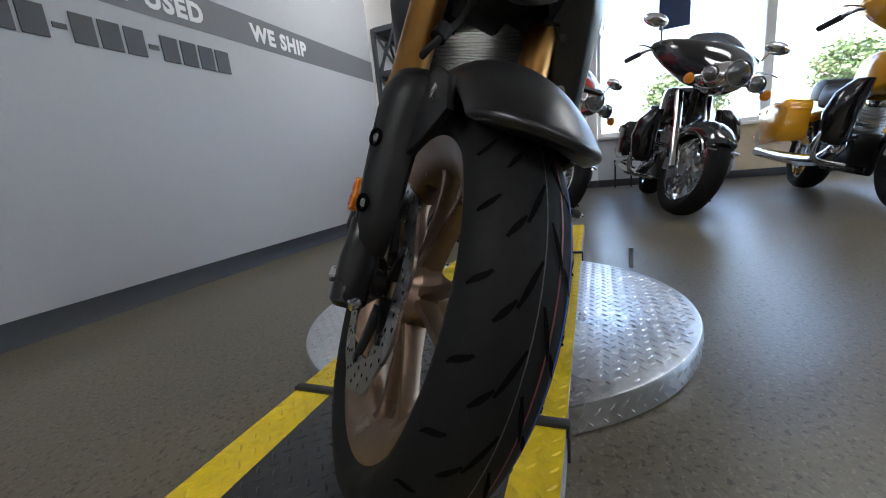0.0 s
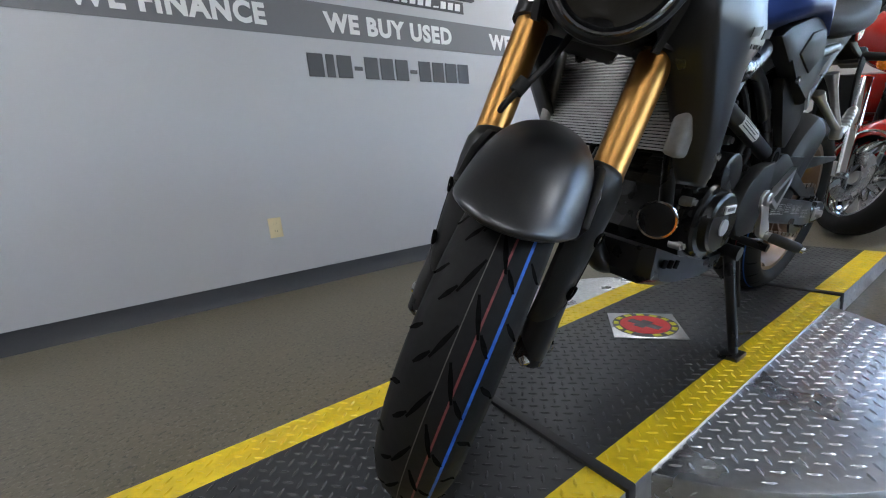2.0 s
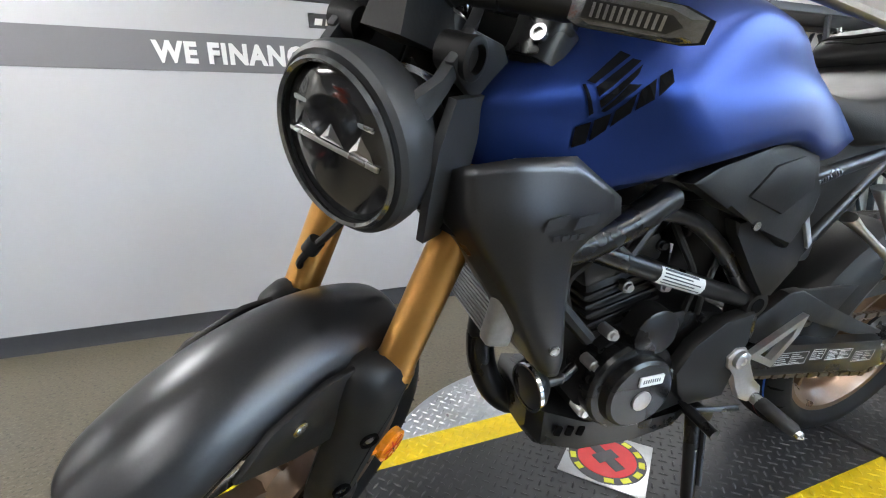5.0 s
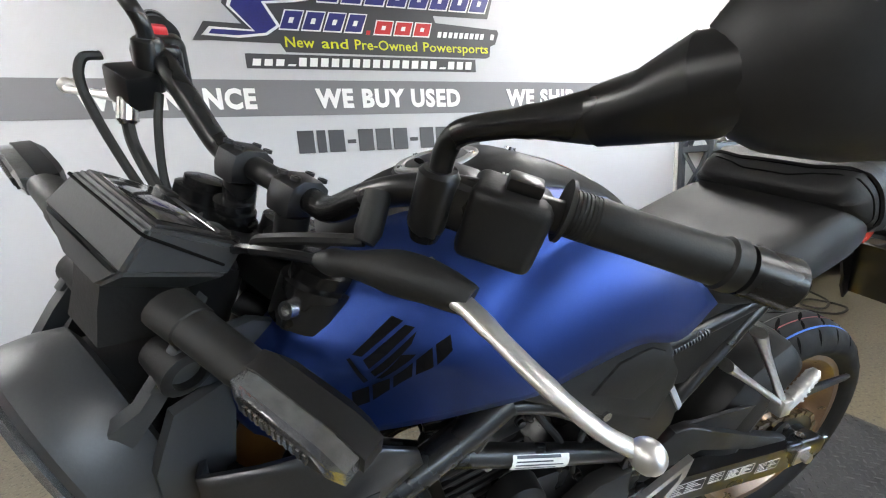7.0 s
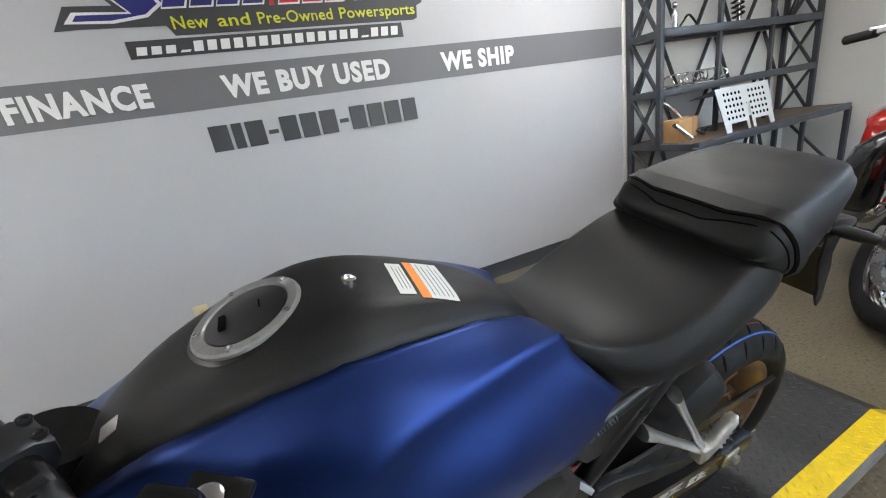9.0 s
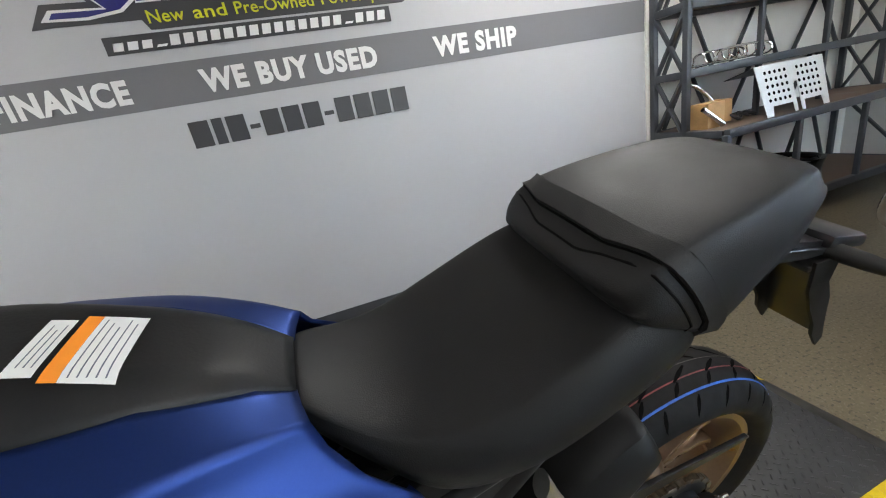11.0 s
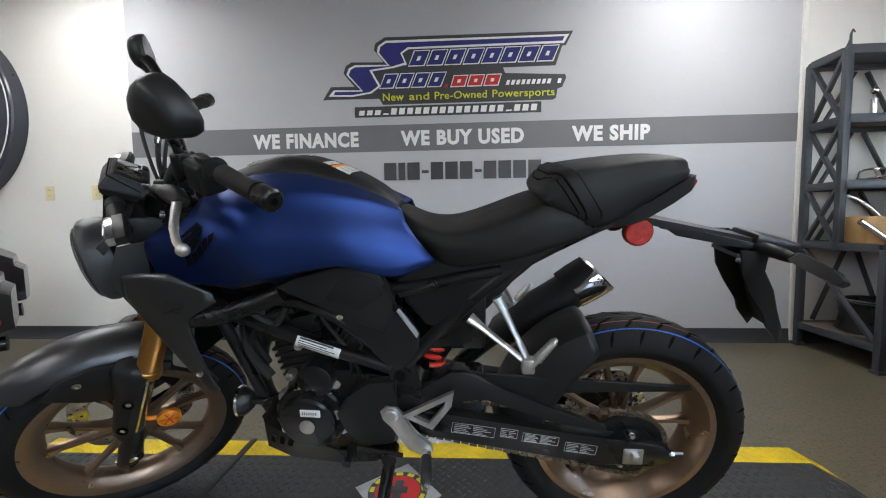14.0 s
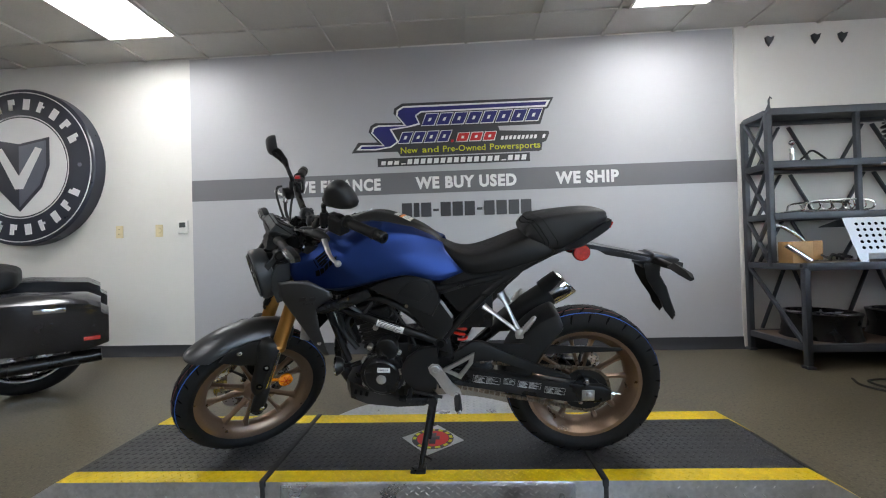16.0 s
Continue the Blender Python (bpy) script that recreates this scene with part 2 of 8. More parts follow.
# words on the stripe
for body, x0, x1 in (("WE FINANCE", -1.373, -0.551), ("WE BUY USED", -0.231, 0.685), ("WE SHIP", 1.03, 1.585)):
    bm = B()
    text_mesh(bm, body, x0, x1, 1.489, 1.603, WY - 0.006, bold=0.048)
    tagged(part("wall_lettering", bm, M_LETTER, smooth=False), "white vinyl capital letters on the grey stripe", "lettering", "words on the wall")

# the number below is shown as plain bars
number = thing("number_bars", "row of dark vinyl bars under the stripe", "lettering")
WIDTHS = [1.0, 0.62, 1.0, 0.62, 1.0, 1.0, 1.0, 0.62, 1.0, 1.0, 1.0, 1.0]
x, unit = -0.370, (0.818 + 0.37) / sum(WIDTHS)
for k, wk in enumerate(WIDTHS):
    w = wk * unit
    bm = B()
    if k in (3, 7):
        box(bm, (x + 0.008, WY - 0.006, 1.284), (x + w - 0.008, WY - 0.0005, 1.306))
    else:
        box(bm, (x + 0.008, WY - 0.006, 1.236), (x + w - 0.008, WY - 0.0005, 1.366), 0.002)
    part("bar", bm, M_DARKLET, number, smooth=False)
    x += w

# the dealer's logo as plain shapes
logo = thing("wall_logo", "blue, red and yellow vinyl logo on a black backing", "wall logo")


def sheet(bm, pts, y, depth=0.003):
    return plate(bm, pts, depth, Matrix.Translation((0, y, 0)))


bm = B()
sheet(bm, [(-0.816, 1.843), (-0.752, 1.939), (-0.571, 1.935), (-0.652, 2.033), (-0.634, 2.088), (-0.589, 2.113), (-0.347, 2.105),
           (-0.417, 2.194), (-0.408, 2.241), (-0.336, 2.283), (1.034, 2.274), (0.984, 2.176), (0.957, 2.172), (0.911, 2.037),
           (0.533, 2.036), (0.548, 1.995), (0.98, 1.972), (0.988, 1.95), (0.961, 1.885), (0.925, 1.870), (0.915, 1.805), (0.89, 1.795),
           (-0.36, 1.797), (-0.385, 1.842), (-0.734, 1.846)], WY - 0.002)
box(bm, (-0.575, WY - 0.0035, 1.708), (0.81, WY - 0.0005, 1.785))
part("backing", bm, M_DARKLET, logo, smooth=False)
S1 = [(-0.770, 1.870), (-0.728, 1.914), (-0.520, 1.906), (-0.630, 2.022), (-0.610, 2.070), (-0.562, 2.091), (-0.322, 2.085), (-0.396, 2.173),
      (-0.385, 2.223), (-0.327, 2.258), (1.005, 2.250), (0.970, 2.190), (-0.160, 2.191), (-0.206, 2.162), (-0.172, 2.082), (-0.285, 2.059),
      (-0.435, 2.043), (-0.372, 1.932), (-0.446, 1.881), (-0.589, 1.862)]
S2 = [(-0.735, 1.878), (-0.716, 1.901), (-0.505, 1.897), (-0.612, 2.020), (-0.594, 2.060), (-0.560, 2.075), (-0.300, 2.074), (-0.378, 2.172),
      (-0.369, 2.213), (-0.324, 2.240), (0.972, 2.236), (0.958, 2.206), (-0.166, 2.204), (-0.220, 2.165), (-0.190, 2.095), (-0.285, 2.072),
      (-0.456, 2.052), (-0.392, 1.934), (-0.452, 1.893), (-0.592, 1.874)]
bm = B()
sheet(bm, S1, WY - 0.0045)
part("swoosh_edge", bm, M_LETTER, logo, smooth=False)
bm = B()
sheet(bm, S2, WY - 0.0065)
part("swoosh", bm, M_BLUELET, logo, smooth=False)


def slanted(n, x0, x1, z0, z1, fill, edge, slant, name, gap=0.012):
    """A row of n leaning bars, each with a pale edge, one bar for one character."""
    wd = (x1 - x0) / n
    for k in range(n):
        a, b = x0 + k * wd + gap / 2, x0 + (k + 1) * wd - gap / 2
        for g, mt, y in ((0.0, edge, WY - 0.0045), (0.007, fill, WY - 0.0065)):
            bm = B()
            s = slant * (z1 - z0)
            sheet(bm, [(a + g, z0 + g), (b - g, z0 + g), (b - g + s, z1 - g), (a + g + s, z1 - g)], y)
            hole = min(0.5 * (b - a), 0.03)
            part(name, bm, mt, logo, smooth=False)
        bm = B()
        c = (a + b + s) / 2
        sheet(bm, [(c - 0.012 - s * 0.2, z0 + 0.35 * (z1 - z0)), (c + 0.012 - s * 0.2, z0 + 0.35 * (z1 - z0)),
                   (c + 0.012 + s * 0.1, z0 + 0.62 * (z1 - z0)), (c - 0.012 + s * 0.1, z0 + 0.62 * (z1 - z0))], WY - 0.0085)
        part(name, bm, edge, logo, smooth=False)


slanted(8, -0.17, 0.90, 2.066, 2.180, M_BLUELET, M_LETTER, 0.4, "blue_bar")
slanted(4, -0.39, 0.085, 1.912, 2.02, M_BLUELET, M_LETTER, 0.4, "blue_bar")
slanted(3, 0.14, 0.505, 1.907, 1.992, M_REDLET, M_LETTER, 0.3, "red_bar")
bm = B()
sheet(bm, [(0.102, 1.907), (0.126, 1.907), (0.132, 1.93), (0.108, 1.93)], WY - 0.0065)
part("red_dot", bm, M_REDLET, logo, smooth=False)
for k in range(11):
    if k in (9,):
        continue
    bm = B()
    x = 0.552 + k * 0.037
    sheet(bm, [(x, 1.910), (x + 0.024, 1.910), (x + 0.034, 1.943), (x + 0.010, 1.943)], WY - 0.0065)
    part("small_bar", bm, M_LETTER, logo, smooth=False)
for k in range(22):
    bm = B()
    x = -0.545 + k * 0.0608
    tall = k not in (0, 1, 2, 3, 18)
    z1 = 1.768 if tall else 1.757
    if k in (3, 18):
        z1 = 1.732
    sheet(bm, [(x, 1.722), (x + 0.042, 1.722), (x + 0.050, z1), (x + 0.008, z1)], WY - 0.0065)
    sheet(bm, [(x + 0.016, 1.733), (x + 0.03, 1.733), (x + 0.034, z1 - 0.012), (x + 0.02, z1 - 0.012)] if z1 > 1.74 else
          [(x + 0.016, 1.724), (x + 0.03, 1.724), (x + 0.03, 1.726), (x + 0.016, 1.726)], WY - 0.0085)
    part("small_bar", bm, M_LETTER, logo, smooth=False)
for word, a, b in (("New", -0.358, -0.200), ("and", -0.160, -0.010), ("Pre-Owned", 0.030, 0.415), ("Powersports", 0.455, 0.905)):
    bm = B()
    text_mesh(bm, word, a, b, 1.806 if "p" in word or word == "Powersports" else 1.822, 1.878, WY - 0.0075, bold=0.012)
    tagged(part("slogan_word", bm, M_YELLET, logo, "yellow slogan word", smooth=False), kind="stuff")

# ceiling: one mesh of recessed tiles between grid bars, with openings for the lamps
# Only the first two are known; the other six are added unseen for light.
LAMPS = [(-2.48, 0.88), (1.86, 0.88), (-2.48, -2.2), (1.86, -2.2), (-2.48, -4.6), (1.86, -4.6), (-6.2, -2.2), (-6.2, 0.88)]
bm = B()
box(bm, (XW - 0.2, YS - 0.2, CEIL + 0.016), (EX + 0.25, WY + 0.002, CEIL + 0.12))
gx = [(-2.48 - 0.305) + 0.61 * k for k in range(-9, 13)]
gy = [(0.88 - 0.61) + 1.22 * k for k in range(-8, 3)]
for x in gx:
    if XW < x < EX:
        box(bm, (x - 0.012, YS, CEIL), (x + 0.012, WY, CEIL + 0.018))
for y in gy:
    if YS < y < WY:
        box(bm, (XW, y - 0.012, CEIL + 0.001), (EX, y + 0.012, CEIL + 0.018))
tagged(part("ceiling", bm, M_CEIL, smooth=False), "off-white suspended tile ceiling with grid bars", "ceiling", kind="structure")
lamp = None
for x, y in LAMPS:
    if lamp is None:
        lamp = thing("ceiling_light", "lit rectangular fluorescent panel in the tile ceiling", "ceiling light", pose(x, y, CEIL), "ceiling lights")
        bm = B()
        for q in (((-0.305, -0.61, -0.006), (0.305, -0.585, 0.012)), ((-0.305, 0.585, -0.006), (0.305, 0.61, 0.012)),
                  ((-0.305, -0.585, -0.006), (-0.283, 0.585, 0.012)), ((0.283, -0.585, -0.006), (0.305, 0.585, 0.012))):
            box(bm, *q)
        part("frame", bm, M_GRID, lamp, "white metal frame", smooth=False)
        bm = B()
        box(bm, (-0.283, -0.585, 0.0), (0.283, 0.585, 0.010))
        part("diffuser", bm, M_LAMP, lamp, "glowing white diffuser", smooth=False)
    else:
        copy_thing(lamp, pose(x, y, CEIL))

# window wall to the east: low panelled sill wall, glass above, mullions
M_ALU = mat("white_mullion", (0.66, 0.66, 0.65), 0.45, vary=0.04)
M_SILL = mat("grey_sill_panel", (0.42, 0.43, 0.45), 0.6, vary=0.06)
M_TAN = mat("tan_sill_panel", (0.50, 0.40, 0.27), 0.6, vary=0.08)
M_GLASS = bpy.data.materials.new("window_glass")
M_GLASS.use_nodes = True
g = M_GLASS.node_tree.nodes["Principled BSDF"]
g.inputs["Transmission Weight"].default_value, g.inputs["Roughness"].default_value, g.inputs["IOR"].default_value = 1.0, 0.0, 1.45

east = thing("wall_east", "low sill wall under tall shop windows", "wall", kind="structure")
bm = B()
box(bm, (EX, -0.30, 0), (EX + 0.25, WY + 0.003, CEIL + 0.3))
part("pier", bm, M_WHITE, east, smooth=False)
bm = B()
box(bm, (EX, -1.95, 0), (EX + 0.25, -0.30, 0.66))
part("sill_panel", bm, M_SILL, east, smooth=False)
bm = B()
box(bm, (EX, YS, 0), (EX + 0.25, -1.95, 0.66))
part("sill_panel", bm, M_TAN, east, "tan panel", smooth=False)
bm = B()
box(bm, (EX - 0.06, YS, 0.66), (EX + 0.25, -0.302, 0.70), 0.006)
part("sill", bm, M_ALU, east)
bm = B()
box(bm, (EX, YS, 2.68), (EX + 0.25, -0.302, CEIL + 0.3))
part("header", bm, M_WHITE, east, smooth=False)
for nm, lo, hi in (("baseboard", (EX - 0.012, YS, 0), (EX - 0.001, -0.3, 0.1)), ("baseboard", (EX - 0.012, -0.299, 0), (EX - 0.001, WY - 0.03, 0.1))):
    bm = B()
    box(bm, lo, hi, 0.004)
    tagged(part(nm, bm, M_BASE), "dark rubber baseboard under the windows", "baseboard", kind="structure")
ys = [-0.302, -2.25, -4.2, YS]
for a, b in zip(ys, ys[1:]):
    win = thing("window_1", "tall clear shop window in a pale frame", "window", kind="structure")
    bm = B()
    for q in (((EX + 0.08, b, 0.70), (EX + 0.16, b + 0.05, 2.68)), ((EX + 0.08, a - 0.05, 0.70), (EX + 0.16, a, 2.68)),
              ((EX + 0.08, b + 0.05, 0.70), (EX + 0.16, a - 0.05, 0.75)), ((EX + 0.08, b + 0.05, 2.63), (EX + 0.16, a - 0.05, 2.68))):
        box(bm, *q)
    part("window_frame", bm, M_ALU, win, smooth=False)
    bm = B()
    box(bm, (EX + 0.115, b + 0.05, 0.75), (EX + 0.121, a - 0.05, 2.63))
    pane = part("pane", bm, M_GLASS, win, smooth=False)
    pane.visible_shadow = False

# unseen south wall behind the camera's way with an added corner opening, and unseen west wall
# Their dark grey is chosen to cut bounced light and deepen the blacks.
south = thing("wall_south", "unseen closing wall, dark grey to cut bounced light, with an added corner opening", "wall", kind="structure")
bm = B()
box(bm, (XW, YS - 0.2, 0), (1.8, YS, 2.68))
box(bm, (1.8, YS - 0.2, 0), (EX, YS, 0.66))
box(bm, (XW, YS - 0.2, 2.68), (EX, YS, CEIL + 0.3))
for x in (3.4, EX - 0.06):
    box(bm, (max(XW, x - 0.06), YS - 0.2, 0.66), (min(EX, x + 0.06), YS, 2.68))
part("sill_wall", bm, M_STRIPE, south, smooth=False)
bm = B()
box(bm, (XW - 0.2, YS - 0.2, 0), (XW, WY + 0.003, CEIL + 0.3))
tagged(part("wall_west", bm, M_STRIPE, smooth=False), "unseen closing wall, dark grey to cut bounced light", "wall", kind="structure")

# ---- outside ----
M_ASPH = speckle(mat("worn_asphalt", (0.16, 0.16, 0.155), 0.85, vary=0.2, scale=0.6, fine=30, bump=0.3), (0.06, 0.06, 0.06), (0.24, 0.24, 0.23), 40, 0.3)
bm = B()
box(bm, (-900, -900, -0.5), (900, 900, -0.16))
tagged(part("ground", bm, M_ASPH, smooth=False), "asphalt parking ground outside the windows", "ground", kind="structure")

# ---- turntable and runway ----
RZ = 0.0745                            # top of the runway
RAMP = pose(0.03, 0.055, 0, 0, 0, 0.9)  # the runway's frame on the floor


def lugs(bm, pts, z, length=0.024, width=0.0065, high=0.0022, turn=0.0):
    """Raised lens-shaped treads, alternately slanting, at points of a flat plate."""
    for x, y, s in pts:
        a = radians(45 * s) + turn
        c, n = Vector((math.cos(a), math.sin(a), 0)), Vector((-math.sin(a), math.cos(a), 0))
        o = Vector((x, y, z))
        base = [bm.verts.new(o + c * length / 2), bm.verts.new(o + c * length * 0.16 + n * width / 2), bm.verts.new(o - c * length * 0.16 + n * width / 2),
                bm.verts.new(o - c * length / 2), bm.verts.new(o - c * length * 0.16 - n * width / 2), bm.verts.new(o + c * length * 0.16 - n * width / 2)]
        up = Vector((0, 0, high))
        t = [bm.verts.new(o + c * length * 0.24 + up), bm.verts.new(o - c * length * 0.24 + up)]
        for f in ((base[0], base[1], t[0]), (base[1], base[2], t[1], t[0]), (base[2], base[3], t[1]), (base[3], base[4], t[1]),
                  (base[4], base[5], t[0], t[1]), (base[5], base[0], t[0])):
            bm.faces.new(f)
    return bm


def tread(x0, x1, y0, y1, keep=None, pitch=0.036):
    out = []
    i = 0
    x = x0 + pitch / 3
    while x < x1 - 0.008:
        y = y0 + pitch / 3 + (pitch / 2 if i % 2 else 0)
        j = 0
        while y < y1 - 0.008:
            if keep is None or keep(x, y):
                out.append((x, y, 1 if i % 2 else -1))
            y += pitch
            j += 1
        x += pitch / 2
        i += 1
    return out


table = thing("turntable", "round silver diamond-plate motorcycle turntable on the floor", "turntable", pose(0.03, 0.045, 0))
R = 0.607
bm = B()
lathe(bm, [(0.004, R - 0.02), (0.004, R - 0.001), (0.060, R), (0.0655, R - 0.003), (0.067, R - 0.009), (0.067, 0.0001)], (0, 0, 0), (0, 0, 1), 96)
part("disc", bm, M_STEEL, table, angle=30)
bm = B()
lugs(bm, tread(-R, R, -R, R, lambda x, y: x * x + y * y < (R - 0.02) ** 2 and abs(y - 0.01) > 0.27), 0.067)
tagged(part("tread", bm, M_STEEL, table, smooth=False), kind="stuff")
bm = B()
for k in range(230):
    a = 2 * math.pi * k / 230
    z = 0.018 + 0.026 * (k % 2)
    t = Vector((-math.sin(a), math.cos(a), 0))
    n = Vector((math.cos(a), math.sin(a), 0))
    o = n * R + Vector((0, 0, z))
    d = (t * (1 if k % 2 else -1) + Vector((0, 0, 1))).normalized() * 0.011
    s = n.cross(d).normalized() * 0.003
    v = [bm.verts.new(o + d), bm.verts.new(o + s), bm.verts.new(o - d), bm.verts.new(o - s)]
    p = bm.verts.new(o + n * 0.002)
    for i in range(4):
        bm.faces.new((v[i], v[(i + 1) % 4], p))
tagged(part("rim_tread", bm, M_SKIRT, table, smooth=False), kind="stuff")
bm = B()
tube(bm, [(0, 0, 0.06), (0, 0, 0.135), (0, 0, 0.142)], [0.0085, 0.0085, 0.007], 14)
moved(bm, pose(0.447, -0.467, 0.003))
part("lock_pin", bm, mat("pin_steel", (0.42, 0.42, 0.43), 0.35, 1.0), table, "upright steel locking pin")

ramp = thing("runway", "black diamond-plate runway with yellow edge bands", "runway", RAMP)
HW, YB, YN = 0.292, 0.092, 0.074       # half width, widths of the two yellow bands
J0, J1 = -0.603, 0.642                 # joints of the three sections
E0, E1, T0, T1 = -1.40, 1.40, -1.52, 1.52
for a, b, e, t in ((J0 + 0.006, J1 - 0.006, None, None), (E0, J0 - 0.006, E0, T0), (J1 + 0.006, E1, E1, T1)):
    bm = B()
    top = [(a, RZ), (b, RZ)]
    if e is not None:
        top = [(t, 0.006), (a, RZ), (b, RZ)] if t < 0 else [(a, RZ), (b, RZ), (t, 0.006)]
    for y0, y1, mi in ((-HW, -HW + YN, 1), (-HW + YN, HW - YB, 0), (HW - YB, HW, 1)):
        for (xa, za), (xb, zb) in zip(top, top[1:]):
            f = bm.faces.new([bm.verts.new(q) for q in ((xa, y0, za), (xb, y0, zb), (xb, y1, zb), (xa, y1, za))])
            f.material_index = mi
    lo = [(x, 0.002) for x, z in top]
    for y in (-HW, HW):
        for i in range(len(top) - 1):
            f = bm.faces.new([bm.verts.new((x, y, z)) for x, z in (top[i], top[i + 1], lo[i + 1], lo[i])])
            f.material_index = 2
    for (x, z), (x2, z2) in ((top[0], lo[0]), (top[-1], lo[-1])):
        f = bm.faces.new([bm.verts.new(q) for q in ((x, -HW, z), (x, HW, z), (x2, HW, z2), (x2, -HW, z2))])
        f.material_index = 2
    part("section", bm, [M_RAMPBLK, M_YELLOW, M_SKIRT], ramp, smooth=False)
    # tread on the section
    for y0, y1, mt in ((-HW, -HW + YN, M_YELLOW), (-HW + YN, HW - YB, M_RAMPBLK), (HW - YB, HW, M_YELLOW)):
        bm = B()
        lugs(bm, tread(a, b, y0, y1, pitch=0.034), RZ)
        tagged(part("tread", bm, mt, ramp, smooth=False), kind="stuff")
    if e is not None:
        x0, x1 = min(a if t > 0 else t, b if t > 0 else t), 0
        bm = B()
        for x, z, s in [(a + (b - a) * (k + 0.5) / 23, 0.019 + 0.028 * (k % 2), k % 2) for k in range(23)]:
            for y, n in ((-HW, -1), (HW, 1)):
                d = Vector((1 if s else -1, 0, 1)).normalized() * 0.012
                o = Vector((x, y, z))
                u = Vector((d.z, 0, -d.x)).normalized() * 0.0033
                v = [bm.verts.new(o + d), bm.verts.new(o + u), bm.verts.new(o - d), bm.verts.new(o - u)]
                p = bm.verts.new(o + Vector((0, 0.0022 * n, 0)))
                for i in range(4):
                    bm.faces.new((v[i], v[(i + 1) % 4], p))
        tagged(part("side_tread", bm, M_SKIRT, ramp, smooth=False), kind="stuff")
for x in (J0, J1):
    bm = B()
    box(bm, (x - 0.011, -HW - 0.006, RZ - 0.02), (x + 0.011, HW + 0.006, RZ + 0.008), 0.004)
    box(bm, (x - 0.008, -HW - 0.006, 0.004), (x + 0.008, -HW - 0.001, RZ - 0.018), 0.0015)
    part("joint_strip", bm, M_RUBBER, ramp, "black rubber strip over the joint")

# square plate with a round red and yellow badge
badge = thing("badge_plate", "square silver plate with a round red and black badge", "badge", pose(0.035, 0.075, RZ + 0.0032, 0, 0, 40))
bm = B()
box(bm, (-0.098, -0.098, -0.001), (0.098, 0.098, 0.0012), 0.0006)
part("plate", bm, M_STEEL, badge)
for r, z, mt, nm in ((0.092, 0.0022, M_DARKLET, "ring"), (0.070, 0.0034, M_REDLET, "centre")):
    bm = B()
    lathe(bm, [(0.0, r), (z, r), (z, 0.0001)], (0, 0, 0), (0, 0, 1), 40)
    part(nm, bm, mt, badge)
for k in range(13):
    if k in (6,):
        continue
    a = 2 * math.pi * k / 13
    bm = B()
    box(bm, (-0.011, -0.007, 0.0), (0.011, 0.007, 0.0032), m=pose(0.081 * math.cos(a), 0.081 * math.sin(a), 0, 0, 0, math.degrees(a) + 90))
    part("bar", bm, M_YELLET, badge, smooth=False)
bm = B()
box(bm, (-0.05, -0.014, 0.0), (0.05, 0.014, 0.0042), 0.001, pose(0, 0, 0, 0, 0, 50))
box(bm, (-0.012, -0.03, 0.0), (0.02, 0.03, 0.0044), 0.001, pose(0, 0, 0, 0, 0, 50))
part("emblem", bm, M_DARKLET, badge)

# ---- wall fittings ----
def outlet(x, z, slots=True):
    o = thing("wall_outlet", "ivory plastic double wall outlet", "outlet", pose(x, WY, z), "wall outlets")
    bm = B()
    box(bm, (-0.036, -0.006, -0.058), (0.036, 0.0, 0.058), 0.003)
    part("cover", bm, M_IVORY, o)
    for dz in (-0.021, 0.021):
        bm = B()
        lathe(bm, [(0, 0.0165), (-0.0085, 0.0165), (-0.0085, 0.0001)], (0, 0, dz), (0, 1, 0), 20)
        part("socket", bm, M_IVORY, o)
        for dx in (-0.006, 0.006):
            bm = B()
            box(bm, (dx - 0.001, -0.0095, dz - 0.002), (dx + 0.001, -0.0075, dz + 0.007))
            part("slot", bm, M_DARKLET, o, smooth=False)
    return o


for x, z in ((-0.695, 0.388), (-2.685, 1.187), (-3.08, 1.187)):
    outlet(x, z)
th = thing("thermostat", "small white wall thermostat with a dark display", "thermostat", pose(-2.443, WY, 1.215))
bm = B()
box(bm, (-0.05, -0.022, -0.06), (0.05, 0.0, 0.06), 0.006)
part("case", bm, M_WHITEPL, th)
bm = B()
box(bm, (-0.03, -0.0235, -0.005), (0.03, -0.02, 0.042), 0.001)
part("display", bm, M_LCD, th)
tube_bm = B()
tube(tube_bm, [(0, -0.022, -0.035), (0, -0.026, -0.035)], 0.008, 12)
part("knob", tube_bm, M_WHITEPL, th)

# round lit-looking sign of another maker, lettering as bars
sign = thing("round_wall_sign", "round dark-blue wall sign with a white centre and shield", "wall sign", pose(-3.95, WY, 1.82))
M_NAVY = mat("sign_navy", (0.022, 0.026, 0.042), 0.35, vary=0.06, bump=0, coat=0.3)
M_SHIELD = mat("sign_shield", (0.03, 0.034, 0.05), 0.4, vary=0.1, bump=0)
M_SHIELD2 = mat("sign_shield_grey", (0.12, 0.13, 0.17), 0.4, vary=0.1, bump=0)
bm = B()
lathe(bm, [(0.0, 0.74), (-0.10, 0.74), (-0.11, 0.73), (-0.11, 0.0001)], (0, 0, 0), (0, 1, 0), 96)
part("body", bm, M_NAVY, sign)
for r0, r1 in ((0.70, 0.709), (0.478, 0.487), (0.0001, 0.465)):
    bm = B()
    lathe(bm, [(-0.109, r0), (-0.1135, r0), (-0.1135, r1), (-0.109, r1)], (0, 0, 0), (0, 1, 0), 72)
    part("white_ring" if r0 > 0.1 else "white_centre", bm, M_LETTER, sign)
bm = B()
